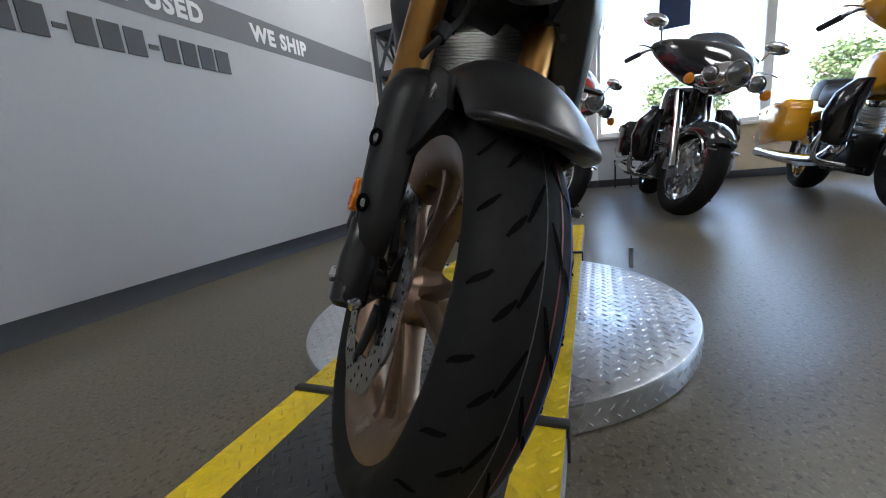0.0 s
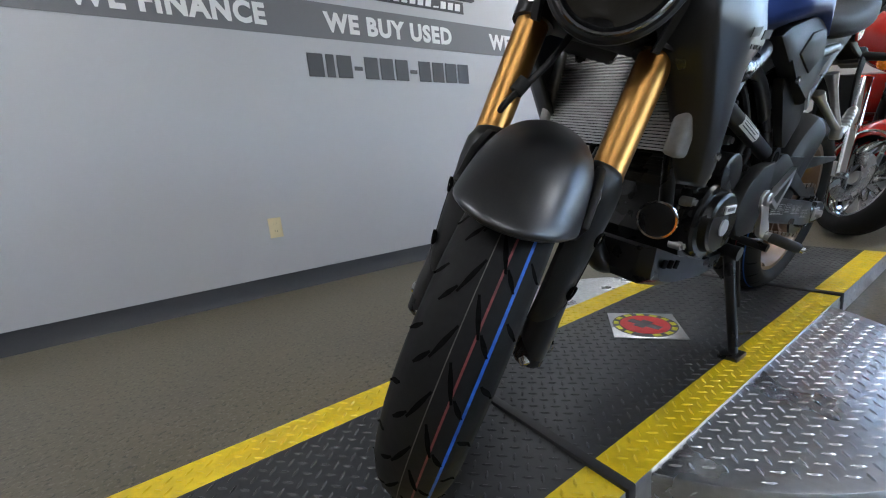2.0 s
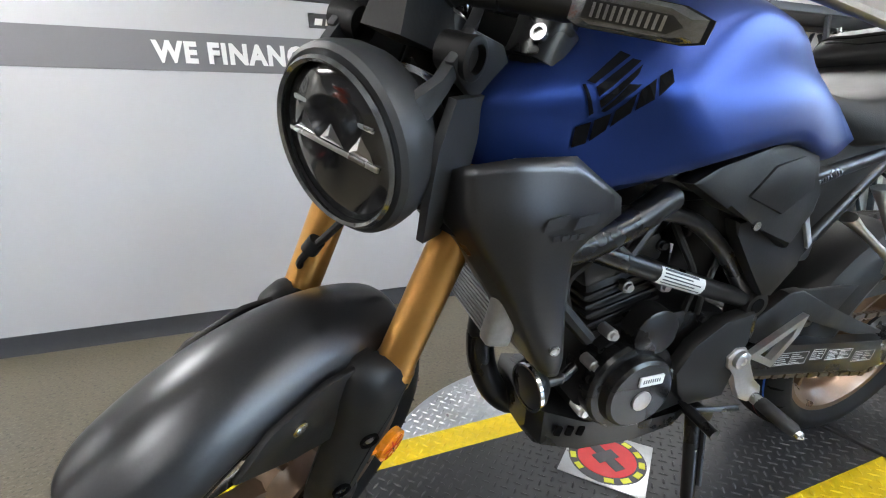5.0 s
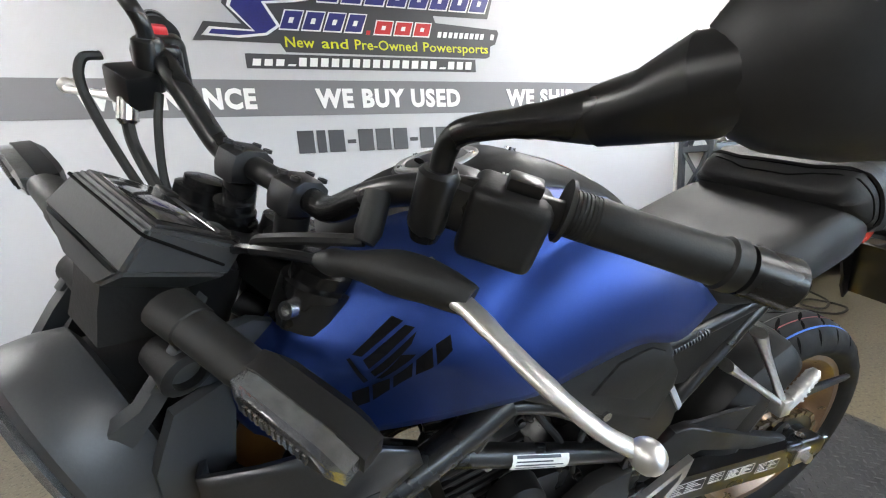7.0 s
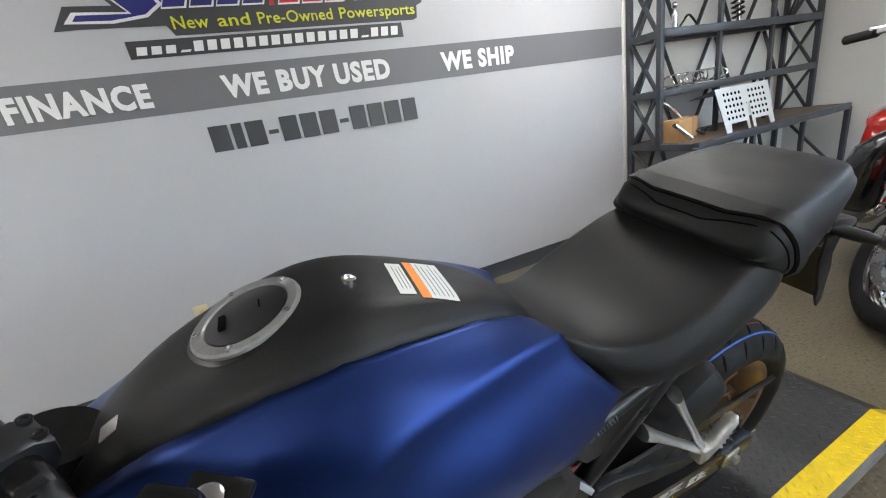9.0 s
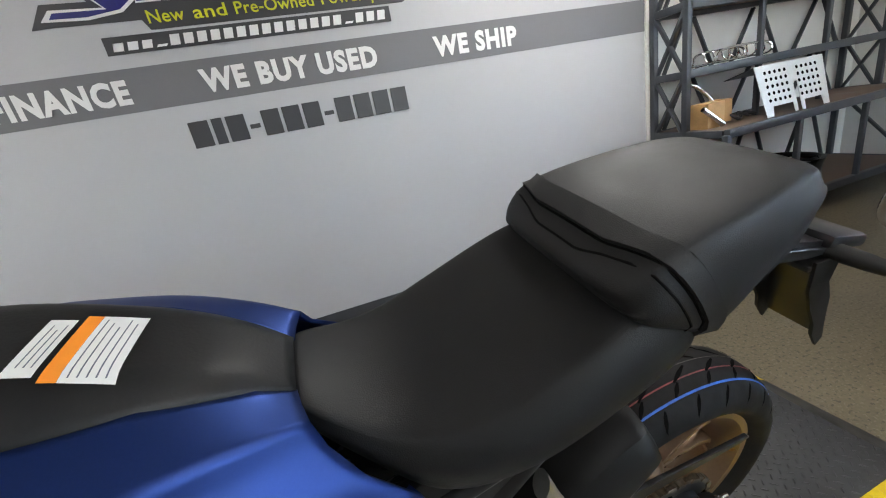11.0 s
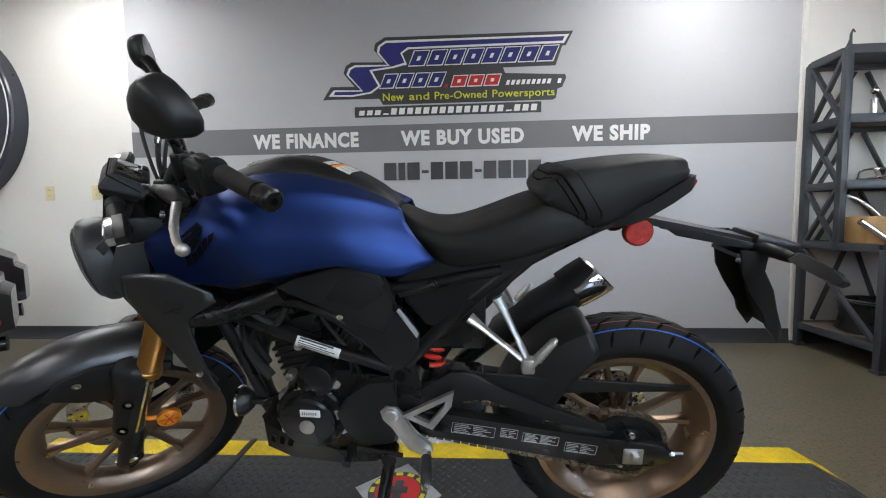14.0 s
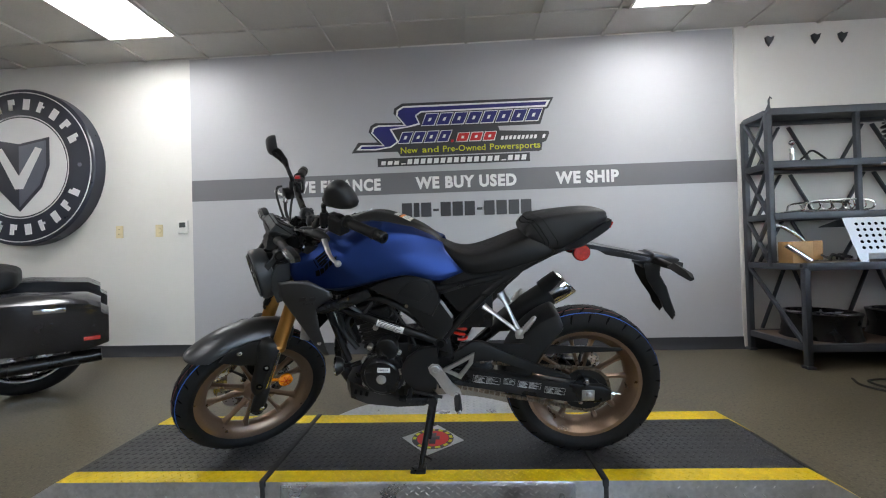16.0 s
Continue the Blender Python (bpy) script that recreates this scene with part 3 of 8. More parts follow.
plate(bm, [(-0.30, 0.27), (0, 0.215), (0.30, 0.27), (0.30, 0.0), (0.22, -0.20), (0, -0.42), (-0.22, -0.20), (-0.30, 0.0)], 0.004, Matrix.Translation((0, -0.1165, 0)))
part("shield", bm, M_SHIELD, sign, smooth=False)
bm = B()
plate(bm, [(0.0, 0.19), (0.27, 0.24), (0.27, 0.0), (0.2, -0.18), (0, -0.38)], 0.004, Matrix.Translation((0, -0.1195, 0)))
part("shield_half", bm, M_SHIELD2, sign, smooth=False)
bm = B()
plate(bm, [(-0.235, 0.16), (-0.17, 0.18), (0.0, -0.09), (0.17, 0.18), (0.235, 0.16), (0.04, -0.21), (-0.04, -0.21)], 0.004, Matrix.Translation((0, -0.1225, 0)))
part("white_chevron", bm, M_LETTER, sign, smooth=False)
for n, a0, a1, flip in ((10, 155, 25, 1), (10, 205, 335, -1)):
    for k in range(n):
        a = radians(a0 + (a1 - a0) * k / (n - 1))
        bm = B()
        wd = 0.03
        box(bm, (-wd, -0.117, -0.05), (wd * 0.2, -0.109, 0.05))
        box(bm, (wd * 0.2, -0.117, -0.05 if k % 2 else 0.0), (wd, -0.109, 0.05 if k % 3 else 0.02))
        moved(bm, Matrix.Translation((0.592 * math.cos(a), 0, 0.592 * math.sin(a))) @ Matrix.Rotation(-(a - math.pi / 2 if flip > 0 else a + math.pi / 2), 4, "Y"))
        part("bar", bm, M_LETTER, sign, smooth=False)
for x in (-0.592, 0.592):
    bm = B()
    lathe(bm, [(-0.109, 0.018), (-0.115, 0.018), (-0.115, 0.0001)], (x, 0, 0), (0, 1, 0), 16)
    part("dot", bm, M_SHIELD2, sign)

# ---- the motorcycle on the runway ----
LEAN, STEER = 12.0, 40.0
bike = thing("motorcycle", "matte blue and black naked motorcycle with gold forks on its stand", "motorcycle", pose(0, 0.03, RZ + 0.002, LEAN))
FX, RX = -0.702, 0.650                 # the axles along the bike
FR, RR = 0.294, 0.307                  # tyre radii
AX, A0 = Vector((0.413, 0, 0.911)), Vector((-0.795, 0, 0))
ST = Matrix.Translation(A0) @ Matrix.Rotation(radians(STEER), 4, AX) @ Matrix.Translation(-A0)   # bars turned to the left lock

M_TYRE = mat("tyre_rubber", (0.0085, 0.0085, 0.009), 0.66, vary=0.18, scale=20, bump=0.05, spec=0.2)
# Black: painted shade in grooves, slots and holes; also small black parts.
M_SHADEBLK = mat("tread_groove", (0.004, 0.004, 0.004), 0.9, vary=0.1, bump=0)
M_TBLUE = mat("blue_tyre_stripe", (0.012, 0.10, 0.45), 0.6, vary=0.3, scale=30)
M_TGREY = mat("grey_mould_line", (0.07, 0.065, 0.06), 0.6, vary=0.4, scale=30)
M_TRED = mat("red_tyre_stripe", (0.16, 0.03, 0.03), 0.6, vary=0.4, scale=30)
M_BRONZE = mat("bronze_wheel_paint", (0.23, 0.155, 0.108), 0.33, 0.75, vary=0.08, scale=12, bump=0.02)
M_GOLD = mat("gold_anodised", (0.48, 0.25, 0.075), 0.36, 1.0, vary=0.06, scale=10, bump=0.02, rough_vary=0.06)
M_STEELB = mat("brushed_steel", (0.55, 0.55, 0.55), 0.25, 1.0, vary=0.08, scale=15, bump=0.02)
M_CHROME = mat("chrome", (0.75, 0.75, 0.76), 0.08, 1.0, vary=0.03, bump=0, rough_vary=0.04)
M_ALUM = mat("cast_aluminium", (0.54, 0.53, 0.52), 0.36, 0.95, vary=0.10, scale=14, bump=0.06)
M_MBLK = mat("matte_black_plastic", (0.0085, 0.0085, 0.009), 0.48, vary=0.12, scale=10, fine=300, bump=0.06)
M_MSHELL = mat("mirror_plastic", (0.013, 0.013, 0.014), 0.46, vary=0.1, scale=10, fine=300, bump=0.03)
M_VISOR = mat("visor_grey_plastic", (0.044, 0.046, 0.049), 0.44, 0.35, vary=0.06, scale=8, fine=400, bump=0.03)
M_SATIN = mat("satin_black_paint", (0.007, 0.007, 0.0075), 0.30, vary=0.1, scale=10, bump=0.02, spec=0.34)
M_GUN = mat("gunmetal_paint", (0.070, 0.071, 0.075), 0.36, 0.9, vary=0.06, scale=8, fine=400, bump=0.02)
M_BLUE = mat("matte_blue_paint", (0.0175, 0.041, 0.168), 0.42, 0.85, vary=0.05, scale=6, fine=600, bump=0.015, rough_vary=0.04)
M_SEAT = mat("seat_vinyl", (0.0085, 0.0085, 0.009), 0.52, vary=0.08, scale=9, fine=500, bump=0.16, bump_scale=700)
for m_, f_ in ((M_SEAT, 0.28), (M_MBLK, 0.30), (M_SHADEBLK, 0.05), (M_MSHELL, 0.34)):
    # soft vinyl and grained plastic shine less than paint
    m_.node_tree.nodes["Principled BSDF"].inputs["Specular IOR Level"].default_value = f_
M_GRIP = mat("grip_rubber", (0.010, 0.010, 0.010), 0.55, vary=0.1, bump=0.1, spec=0.34)
M_LENS = mat("clear_lens", (0.20, 0.205, 0.21), 0.14, 0.75, vary=0.25, scale=60, bump=0.15, coat=0.7)
M_REFL = mat("lamp_reflector", (0.6, 0.6, 0.6), 0.15, 1.0, vary=0.1, bump=0)
M_AMBER = mat("amber_reflector", (0.75, 0.22, 0.01), 0.25, vary=0.15, scale=90, bump=0.25, bump_scale=220)
M_RED = mat("red_reflector", (0.50, 0.025, 0.012), 0.2, vary=0.2, scale=90, bump=0.25, bump_scale=220, coat=0.5)
M_SPRING = mat("red_spring_paint", (0.65, 0.03, 0.015), 0.35, vary=0.08)
M_LABEL = mat("white_label", (0.72, 0.72, 0.70), 0.5, vary=0.03, bump=0)
M_PRINT = mat("pale_grey_print", (0.42, 0.42, 0.42), 0.5, vary=0.15, scale=40, bump=0)
M_ORANGE = mat("orange_label", (0.85, 0.25, 0.02), 0.5, vary=0.03, bump=0)
M_GLASSDK = mat("dark_lamp_glass", (0.012, 0.012, 0.013), 0.06, vary=0.1, bump=0, coat=0.8)
M_RADI = mat("radiator_fins", (0.30, 0.30, 0.30), 0.4, 0.7, vary=0.1, bump=0.05)
M_RADT = mat("radiator_tank", (0.27, 0.265, 0.26), 0.45, 0.5, vary=0.15, bump=0.08)
M_CHAIN = mat("chain_steel", (0.16, 0.13, 0.10), 0.4, 0.9, vary=0.3, scale=120)


def tyre_fit(prof):
    pts = sorted((y, r) for y, r in prof)
    return lambda y: float(np.interp(y, [p[0] for p in pts], [p[1] for p in pts]))


def wheel(name, cx, rr, prof, hw, rim_hw, m, disc_side, disc_r, label):
    """A cast wheel: tyre with dark strips for groove shade and paint stripes, rim, hub, ten spokes in pairs, brake
    disc.
    """
    w = new(name)
    w.parent = bike
    w["label"] = label
    c = Vector((cx, 0, rr))
    bm = B()
    full = [(-y, r) for y, r in reversed(prof)] + prof[1:]
    lathe(bm, full, c, (0, 1, 0), 72)
    part("tyre", moved(bm, m), M_TYRE, w, angle=60)
    rad = tyre_fit([(y, r) for y, r in full if r > 0.25])

    def strip(bm, ys, a0, a1, width, lift=0.0016, n=9):
        """A narrow band on the tread, from (ys[0], a0) to (ys[1], a1)."""
        d = Vector((ys[1] - ys[0], (a1 - a0) * rr))
        q = Vector((-d.y, d.x)).normalized() * width / 2
        rows = []
        for i in range(n + 1):
            t = i / n
            y, a = ys[0] + (ys[1] - ys[0]) * t, a0 + (a1 - a0) * t
            wd = 0.25 + 0.75 * math.sin(math.pi * min(max(t, 0.12), 0.88))
            row = []
            for s in (-1, 1):
                yy, aa = y + s * q.x * wd, a + s * q.y * wd / rr
                r = rad(yy) + lift
                row.append(bm.verts.new((cx + r * math.cos(aa), yy, rr + r * math.sin(aa))))
            rows.append(row)
        for a, b in zip(rows, rows[1:]):
            bm.faces.new((a[0], a[1], b[1], b[0]))

    # Near-black strips laid on the tread stand in for shade inside the grooves.
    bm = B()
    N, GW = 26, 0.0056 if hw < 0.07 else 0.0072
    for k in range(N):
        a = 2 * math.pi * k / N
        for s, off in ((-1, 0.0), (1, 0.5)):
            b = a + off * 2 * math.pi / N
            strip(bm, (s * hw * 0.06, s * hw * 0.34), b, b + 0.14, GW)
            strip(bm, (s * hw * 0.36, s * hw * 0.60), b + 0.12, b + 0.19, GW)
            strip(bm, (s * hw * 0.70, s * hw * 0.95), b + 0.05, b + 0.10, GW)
    tagged(part("tread_groove", moved(bm, m), M_SHADEBLK, w, smooth=False), kind="stuff")
    for y, mt, wd in ((-hw * 0.62, M_TBLUE, 0.0032), (-hw * 0.30, M_TRED, 0.0025), (hw * 0.02, M_TGREY, 0.0012)):
        bm = B()
        r = rad(y) + 0.0009
        lathe(bm, [(y - wd / 2, rad(y - wd / 2) + 0.0009), (y + wd / 2, rad(y + wd / 2) + 0.0009)], c, (0, 1, 0), 96)
        part("paint_stripe", moved(bm, m), mt, w, "painted line round the tread")
    bm = B()
    h = rim_hw
    lathe(bm, [(-h, 0.212), (-h - 0.002, 0.227), (-h + 0.003, 0.230), (-h + 0.006, 0.219), (-h * 0.6, 0.202), (-h * 0.3, 0.190), (h * 0.3, 0.190),
               (h * 0.6, 0.202), (h - 0.006, 0.219), (h - 0.003, 0.230), (h + 0.002, 0.227), (h, 0.212), (h * 0.55, 0.186), (h * 0.25, 0.180),
               (-h * 0.25, 0.180), (-h * 0.55, 0.186)], c, (0, 1, 0), 72, closed=True)
    part("rim", moved(bm, m), M_BRONZE, w, angle=30)
    bm = B()
    lathe(bm, [(-0.048, 0.016), (-0.048, 0.030), (-0.030, 0.036), (-0.014, 0.052), (0.014, 0.052), (0.030, 0.036), (0.048, 0.030), (0.048, 0.016)],
          c, (0, 1, 0), 32)
    part("hub", moved(bm, m), M_BRONZE, w)
    for k in range(10):
        a = 2 * math.pi * (k // 2) / 5 + 0.3 + (0.24 if k % 2 else -0.24)
        a2 = 2 * math.pi * (k // 2) / 5 + 0.3 + (0.16 if k % 2 else -0.16)
        e0, e1 = Vector((math.cos(a2), 0, math.sin(a2))), Vector((math.cos(a), 0, math.sin(a)))
        bm = B()
        sec = []
        for f, wd, dp in ((0.0, 0.012, 0.017), (0.35, 0.008, 0.013), (0.75, 0.008, 0.012), (0.93, 0.012, 0.015), (1.0, 0.018, 0.020)):
            p = c + e0 * 0.042 * (1 - f) + e1 * 0.187 * f
            t = (e1 * 0.187 - e0 * 0.042).normalized()
            s = Vector((-t.z, 0, t.x))
            y = Vector((0, 1, 0))
            sec.append([p + s * wd * 0.55 - y * dp, p + s * wd + y * 0, p + s * wd * 0.55 + y * dp, p - s * wd * 0.55 + y * dp, p - s * wd, p - s * wd * 0.55 - y * dp])
        loft(bm, sec)
        part("spoke", moved(bm, m), M_BRONZE, w, angle=50)
    # brake disc with a waved edge and holes drawn as small studs
    y0 = disc_side
    bm = B()
    n = 90
    outer, inner = [], []
    for k in range(n):
        a = 2 * math.pi * k / n
        ro = disc_r + 0.0035 * math.cos(10 * a)
        ri = disc_r * 0.70 + 0.004 * math.cos(10 * a)
        outer.append((cx + ro * math.cos(a), rr + ro * math.sin(a)))
        inner.append((cx + ri * math.cos(a), rr + ri * math.sin(a)))
    for y, fl in ((y0 - 0.002, 1), (y0 + 0.002, -1)):
        A = [bm.verts.new((x, y, z)) for x, z in outer]
        C = [bm.verts.new((x, y, z)) for x, z in inner]
        for k in range(n):
            bm.faces.new((A[k], A[(k + 1) % n], C[(k + 1) % n], C[k]))
    for lp in (outer, inner):
        A = [bm.verts.new((x, y0 - 0.002, z)) for x, z in lp]
        C = [bm.verts.new((x, y0 + 0.002, z)) for x, z in lp]
        for k in range(n):
            bm.faces.new((A[k], A[(k + 1) % n], C[(k + 1) % n], C[k]))
    dsc = part("brake_disc", moved(bm, m), M_STEELB, w, "silver waved brake disc")
    bm = B()
    for k in range(60):
        a = 2 * math.pi * k / 60
        r = disc_r * (0.78 + 0.075 * (k % 3))
        o = Vector((cx + r * math.cos(a), y0, rr + r * math.sin(a)))
        lathe(bm, [(-0.0024, 0.0001), (-0.0024, 0.0028), (0.0024, 0.0028), (0.0024, 0.0001)], o, (0, 1, 0), 8)
    tagged(part("vent_hole", moved(bm, m), M_SHADEBLK, dsc), kind="stuff")
    for k in range(6):
        bm = B()
        a = 2 * math.pi * k / 6 + 0.2
        e = Vector((math.cos(a), 0, math.sin(a)))
        tube(bm, [c + e * 0.03 + Vector((0, y0 * 0.8, 0)), c + e * disc_r * 0.72 + Vector((0, y0, 0))], [0.010, 0.006], 8, flat=0.5)
        lathe(bm, [(-0.005, 0.0001), (-0.005, 0.007), (0.005, 0.007), (0.005, 0.0001)], c + e * disc_r * 0.73 + Vector((0, y0, 0)), (0, 1, 0), 12)
        part("disc_carrier_arm", moved(bm, m), M_SATIN, w)
    return w


F_PROF = [(0.0, 0.294), (0.014, 0.2925), (0.028, 0.2875), (0.041, 0.278), (0.051, 0.264), (0.056, 0.250), (0.054, 0.240), (0.046, 0.231), (0.039, 0.222), (0.030, 0.212)]
R_PROF = [(0.0, 0.307), (0.020, 0.3055), (0.040, 0.3005), (0.058, 0.289), (0.070, 0.272), (0.0755, 0.254), (0.072, 0.242), (0.062, 0.232), (0.054, 0.222), (0.044, 0.212)]
ID = Matrix.Identity(4)
fw = wheel("front_wheel", FX, FR, F_PROF, 0.056, 0.040, ST, 0.062, 0.148, "bronze cast wheel with a black tyre")
rw = wheel("rear_wheel", RX, RR, R_PROF, 0.0755, 0.055, ID, 0.070, 0.110, "bronze cast wheel with a wide black tyre")


def FK(s, y=0.0, dx=0.0):
    """A point along a fork leg; s metres up from the axle."""
    return Vector((-0.712 + 0.413 * s + dx * 0.911, y, 0.293 + 0.911 * s - dx * 0.413))


# forks
for sy in (-1, 1):
    y = sy * 0.098
    leg = new("fork_leg")
    leg.parent = bike
    bm = B()
    tube(bm, [FK(0.262, y), FK(0.266, y), FK(0.285, y), FK(0.288, y), FK(0.296, y), FK(0.299, y), FK(0.50, y), FK(0.60, y)],
         [0.024, 0.0295, 0.0295, 0.0275, 0.0275, 0.0262, 0.0268, 0.0268], 28)
    part("outer_tube", moved(bm, ST), M_GOLD, leg, "gold anodised tube", angle=25)
    bm = B()
    tube(bm, [FK(0.06, y), FK(0.265, y)], 0.0195, 24)
    part("inner_tube", moved(bm, ST), M_CHROME, leg, "polished steel tube")
    bm = B()
    tube(bm, [FK(-0.035, y), FK(-0.028, y), FK(0.03, y), FK(0.05, y), FK(0.085, y), FK(0.092, y)], [0.018, 0.025, 0.027, 0.025, 0.0245, 0.021], 20)
    tube(bm, [Vector((FX, sy * 0.055, FR)), Vector((FX, sy * 0.118, FR))], 0.021, 20)
    part("axle_clamp", moved(bm, ST), M_SATIN, leg, "black cast foot")
    for p, r in ((Vector((FX, sy * 0.128, FR)), 0.011), (FK(-0.03, y, -0.022), 0.009)):
        bm = B()
        d = Vector((0, sy, 0)) if r > 0.01 else Vector((-0.5, sy * 0.5, -0.3)).normalized()
        tube(bm, [p - d * 0.012, p, p + d * 0.002], [r, r, r * 0.7], 6 if r > 0.01 else 12)
        part("bolt", moved(bm, ST), M_STEELB, leg)
    bm = B()
    tube(bm, [FK(0.595, y), FK(0.60, y), FK(0.635, y), FK(0.637, y), FK(0.712, y), FK(0.714, y), FK(0.734, y), FK(0.736, y), FK(0.744, y), FK(0.746, y)], [0.026, 0.0268, 0.0268, 0.0275, 0.0275, 0.029, 0.029, 0.022, 0.022, 0.016], 24)
    part("upper_tube", moved(bm, ST), [M_GOLD, M_SATIN], leg, "gold upper tube with a black cap", angle=30)
    for f in leg.children[-1].data.polygons:
        f.material_index = 1 if f.index > 71 else 0
    bm = B()
    tube(bm, [FK(0.7138, y), FK(0.7165, y)], 0.0293, 24)
    part("cap_ring", moved(bm, ST), M_GOLD, leg)
    # slotted guard in front of the leg
    bm = B()
    prof = []
    for s, f, bk, yo in ((0.040, 0.026, -0.010, 0.106), (0.060, 0.040, -0.014, 0.114), (0.085, 0.047, -0.016, 0.119), (0.150, 0.052, -0.018, 0.124), (0.205, 0.058, -0.016, 0.127),
                         (0.245, 0.070, -0.010, 0.129), (0.275, 0.074, 0.000, 0.128), (0.296, 0.060, 0.004, 0.120), (0.303, 0.040, 0.004, 0.110)):
        arc = [(0.076 + (yo - 0.076) * math.sin(radians(th)), -f * math.cos(radians(th)) ** 0.8) for th in (0, 16, 32, 48, 62, 76, 89)] + [(yo, bk)]
        core = [(0.070 + (yo - 0.076) * math.sin(radians(th)), -(f - 0.006) * math.cos(radians(th)) ** 0.8) for th in (0, 16, 32, 48, 62, 76, 89)] + [(yo - 0.006, bk)]
        prof.append([FK(s, sy * q, o) for q, o in arc + core[::-1]])
    loft(bm, prof)
    gd = part("fork_guard", moved(bm, ST), M_MBLK, bike, "black plastic guard", angle=50)
    for s in (0.105, 0.195):
        bm = B()
        o = FK(s, sy * (0.1165 if s < 0.15 else 0.1225), -0.027)
        ax = Vector((-0.42, sy, 0)).normalized()
        lathe(bm, [(0.000, 0.0125), (0.004, 0.0125), (0.004, 0.0105), (-0.002, 0.0100), (-0.002, 0.0001)], o, ax, 20)
        part("bolt_recess", moved(bm, ST), M_SHADEBLK, gd)
        bm = B()
        lathe(bm, [(-0.002, 0.0055), (0.0022, 0.0055), (0.0022, 0.003), (0.0, 0.0028), (0.0, 0.0001)], o, ax, 12)
        part("bolt", moved(bm, ST), M_STEELB, gd)
    bm = B()
    o = Vector((-0.598, sy * 0.118, 0.385))
    lathe(bm, [(-0.008, 0.026), (0.004, 0.027), (0.006, 0.024), (0.006, 0.0001)], o, (0, sy, 0), 28)
    tube(bm, [o, FK(0.12, sy * 0.10, 0.02)], 0.006, 8)
    rl = part("reflector", moved(bm, ST), M_AMBER, bike, "round amber reflector")
    for k in range(3):
        bm = B()
        box(bm, (-0.022, -0.0006, -0.0012), (0.022, 0.0006, 0.0012), 0.0003, Matrix.Translation(o + Vector((0, sy * 0.0062, 0))) @ Matrix.Rotation(math.pi * k / 3 + 0.3, 4, "Y"))
        part("facet_line", moved(bm, ST), M_RED, rl)

# caliper on the right leg
bm = B()
box(bm, (-0.03, -0.022, -0.055), (0.03, 0.028, 0.055), 0.010, Matrix.Translation((FX + 0.125, 0.066, FR + 0.06)) @ pose(0, 0, 0, 0, -25, 0))
tube(bm, [(FX + 0.11, 0.098, FR + 0.10), (FX + 0.14, 0.098, FR + 0.03)], 0.016, 14)
part("brake_caliper", moved(bm, ST), M_SATIN, bike, "black brake caliper")
bm = B()
tube(bm, [FK(0.035, 0.09), FK(0.035, 0.09) + Vector((0.05, 0.0, 0.0)), Vector((FX + 0.12, 0.096, FR + 0.05))], 0.014, 10)
part("caliper_bracket", moved(bm, ST), M_SATIN, bike)

# front fender
bm = B()
sec = []
for a in (40, 36, 28, 18, 6, -6, -18, -29, -36):
    R0 = 0.322
    o = Vector((FX, 0, FR))
    f = min(1.0, max(0.0, (a - 8) / 30))
    arch = []
    inner = []
    for d in (-82, -64, -43, -21, 0, 21, 43, 64, 82):
        t = radians(90 + a - 11 * f * (d / 82) ** 2)
        e = Vector((math.cos(t), 0, math.sin(t)))
        h = R0 + 0.013 - 0.060 * (1 - math.cos(radians(d)))
        y = 0.075 * math.sin(radians(d)) / 0.985
        arch.append(o + e * h + Vector((0, y, 0)))
        inner.append(o + e * (h - 0.004) + Vector((0, y * 0.955, 0)))
    sec.append(arch + inner[::-1])
loft(bm, sec)
fd = part("front_fender", moved(bm, ST), M_GUN, bike, "matte dark grey front mudguard", sub=2)
for sy in (-1, 1):
    bm = B()
    plate(bm, [(-0.800, 0.545), (-0.760, 0.580), (-0.690, 0.592), (-0.610, 0.575), (-0.552, 0.535), (-0.560, 0.515), (-0.600, 0.520), (-0.640, 0.492), (-0.672, 0.470), (-0.700, 0.485), (-0.735, 0.500)], 0.010,
          Matrix.Translation((0, sy * 0.080, 0)), 0.003)
    fb = part("fender_bracket", moved(bm, ST), M_MBLK, bike, "black mudguard bracket")
    for x, z in ((-0.730, 0.560), (-0.588, 0.540)):
        bm = B()
        lathe(bm, [(0, 0.009), (0.004, 0.009), (0.0045, 0.005), (0.002, 0.0045), (0.002, 0.0001)], (x, sy * 0.085, z), (0, sy, 0), 14)
        part("bolt", moved(bm, ST), M_STEELB, fb)
# triple clamps and stem
for s, nm in ((0.50, "lower_clamp"), (0.700, "upper_clamp")):
    bm = B()
    c = FK(s)
    q = Matrix.Translation(c) @ Matrix.Rotation(math.atan2(0.413, 0.911), 4, "Y")
    box(bm, (-0.024, -0.125, -0.017), (0.030, 0.125, 0.017), 0.008, q)
    box(bm, (0.0, -0.045, -0.017), (0.075, 0.045, 0.017), 0.008, q)
    for sy in (-1, 1):
        tube(bm, [FK(s - 0.02, sy * 0.098), FK(s + 0.02, sy * 0.098)], 0.035, 24)
    part(nm, moved(bm, ST), M_SATIN, bike)
    for sy in (-1, 1):
        bm = B()
        lathe(bm, [(0, 0.0085), (0.008, 0.0085), (0.008, 0.005), (0.004, 0.0045), (0.004, 0.0001)], FK(s, sy * 0.108, -0.033), (-0.9, 0, 0.4), 12)
        part("bolt", moved(bm, ST), M_STEELB, bike)
bm = B()
tube(bm, [A0 + AX * 0.80, A0 + AX * 1.04], 0.034, 24)
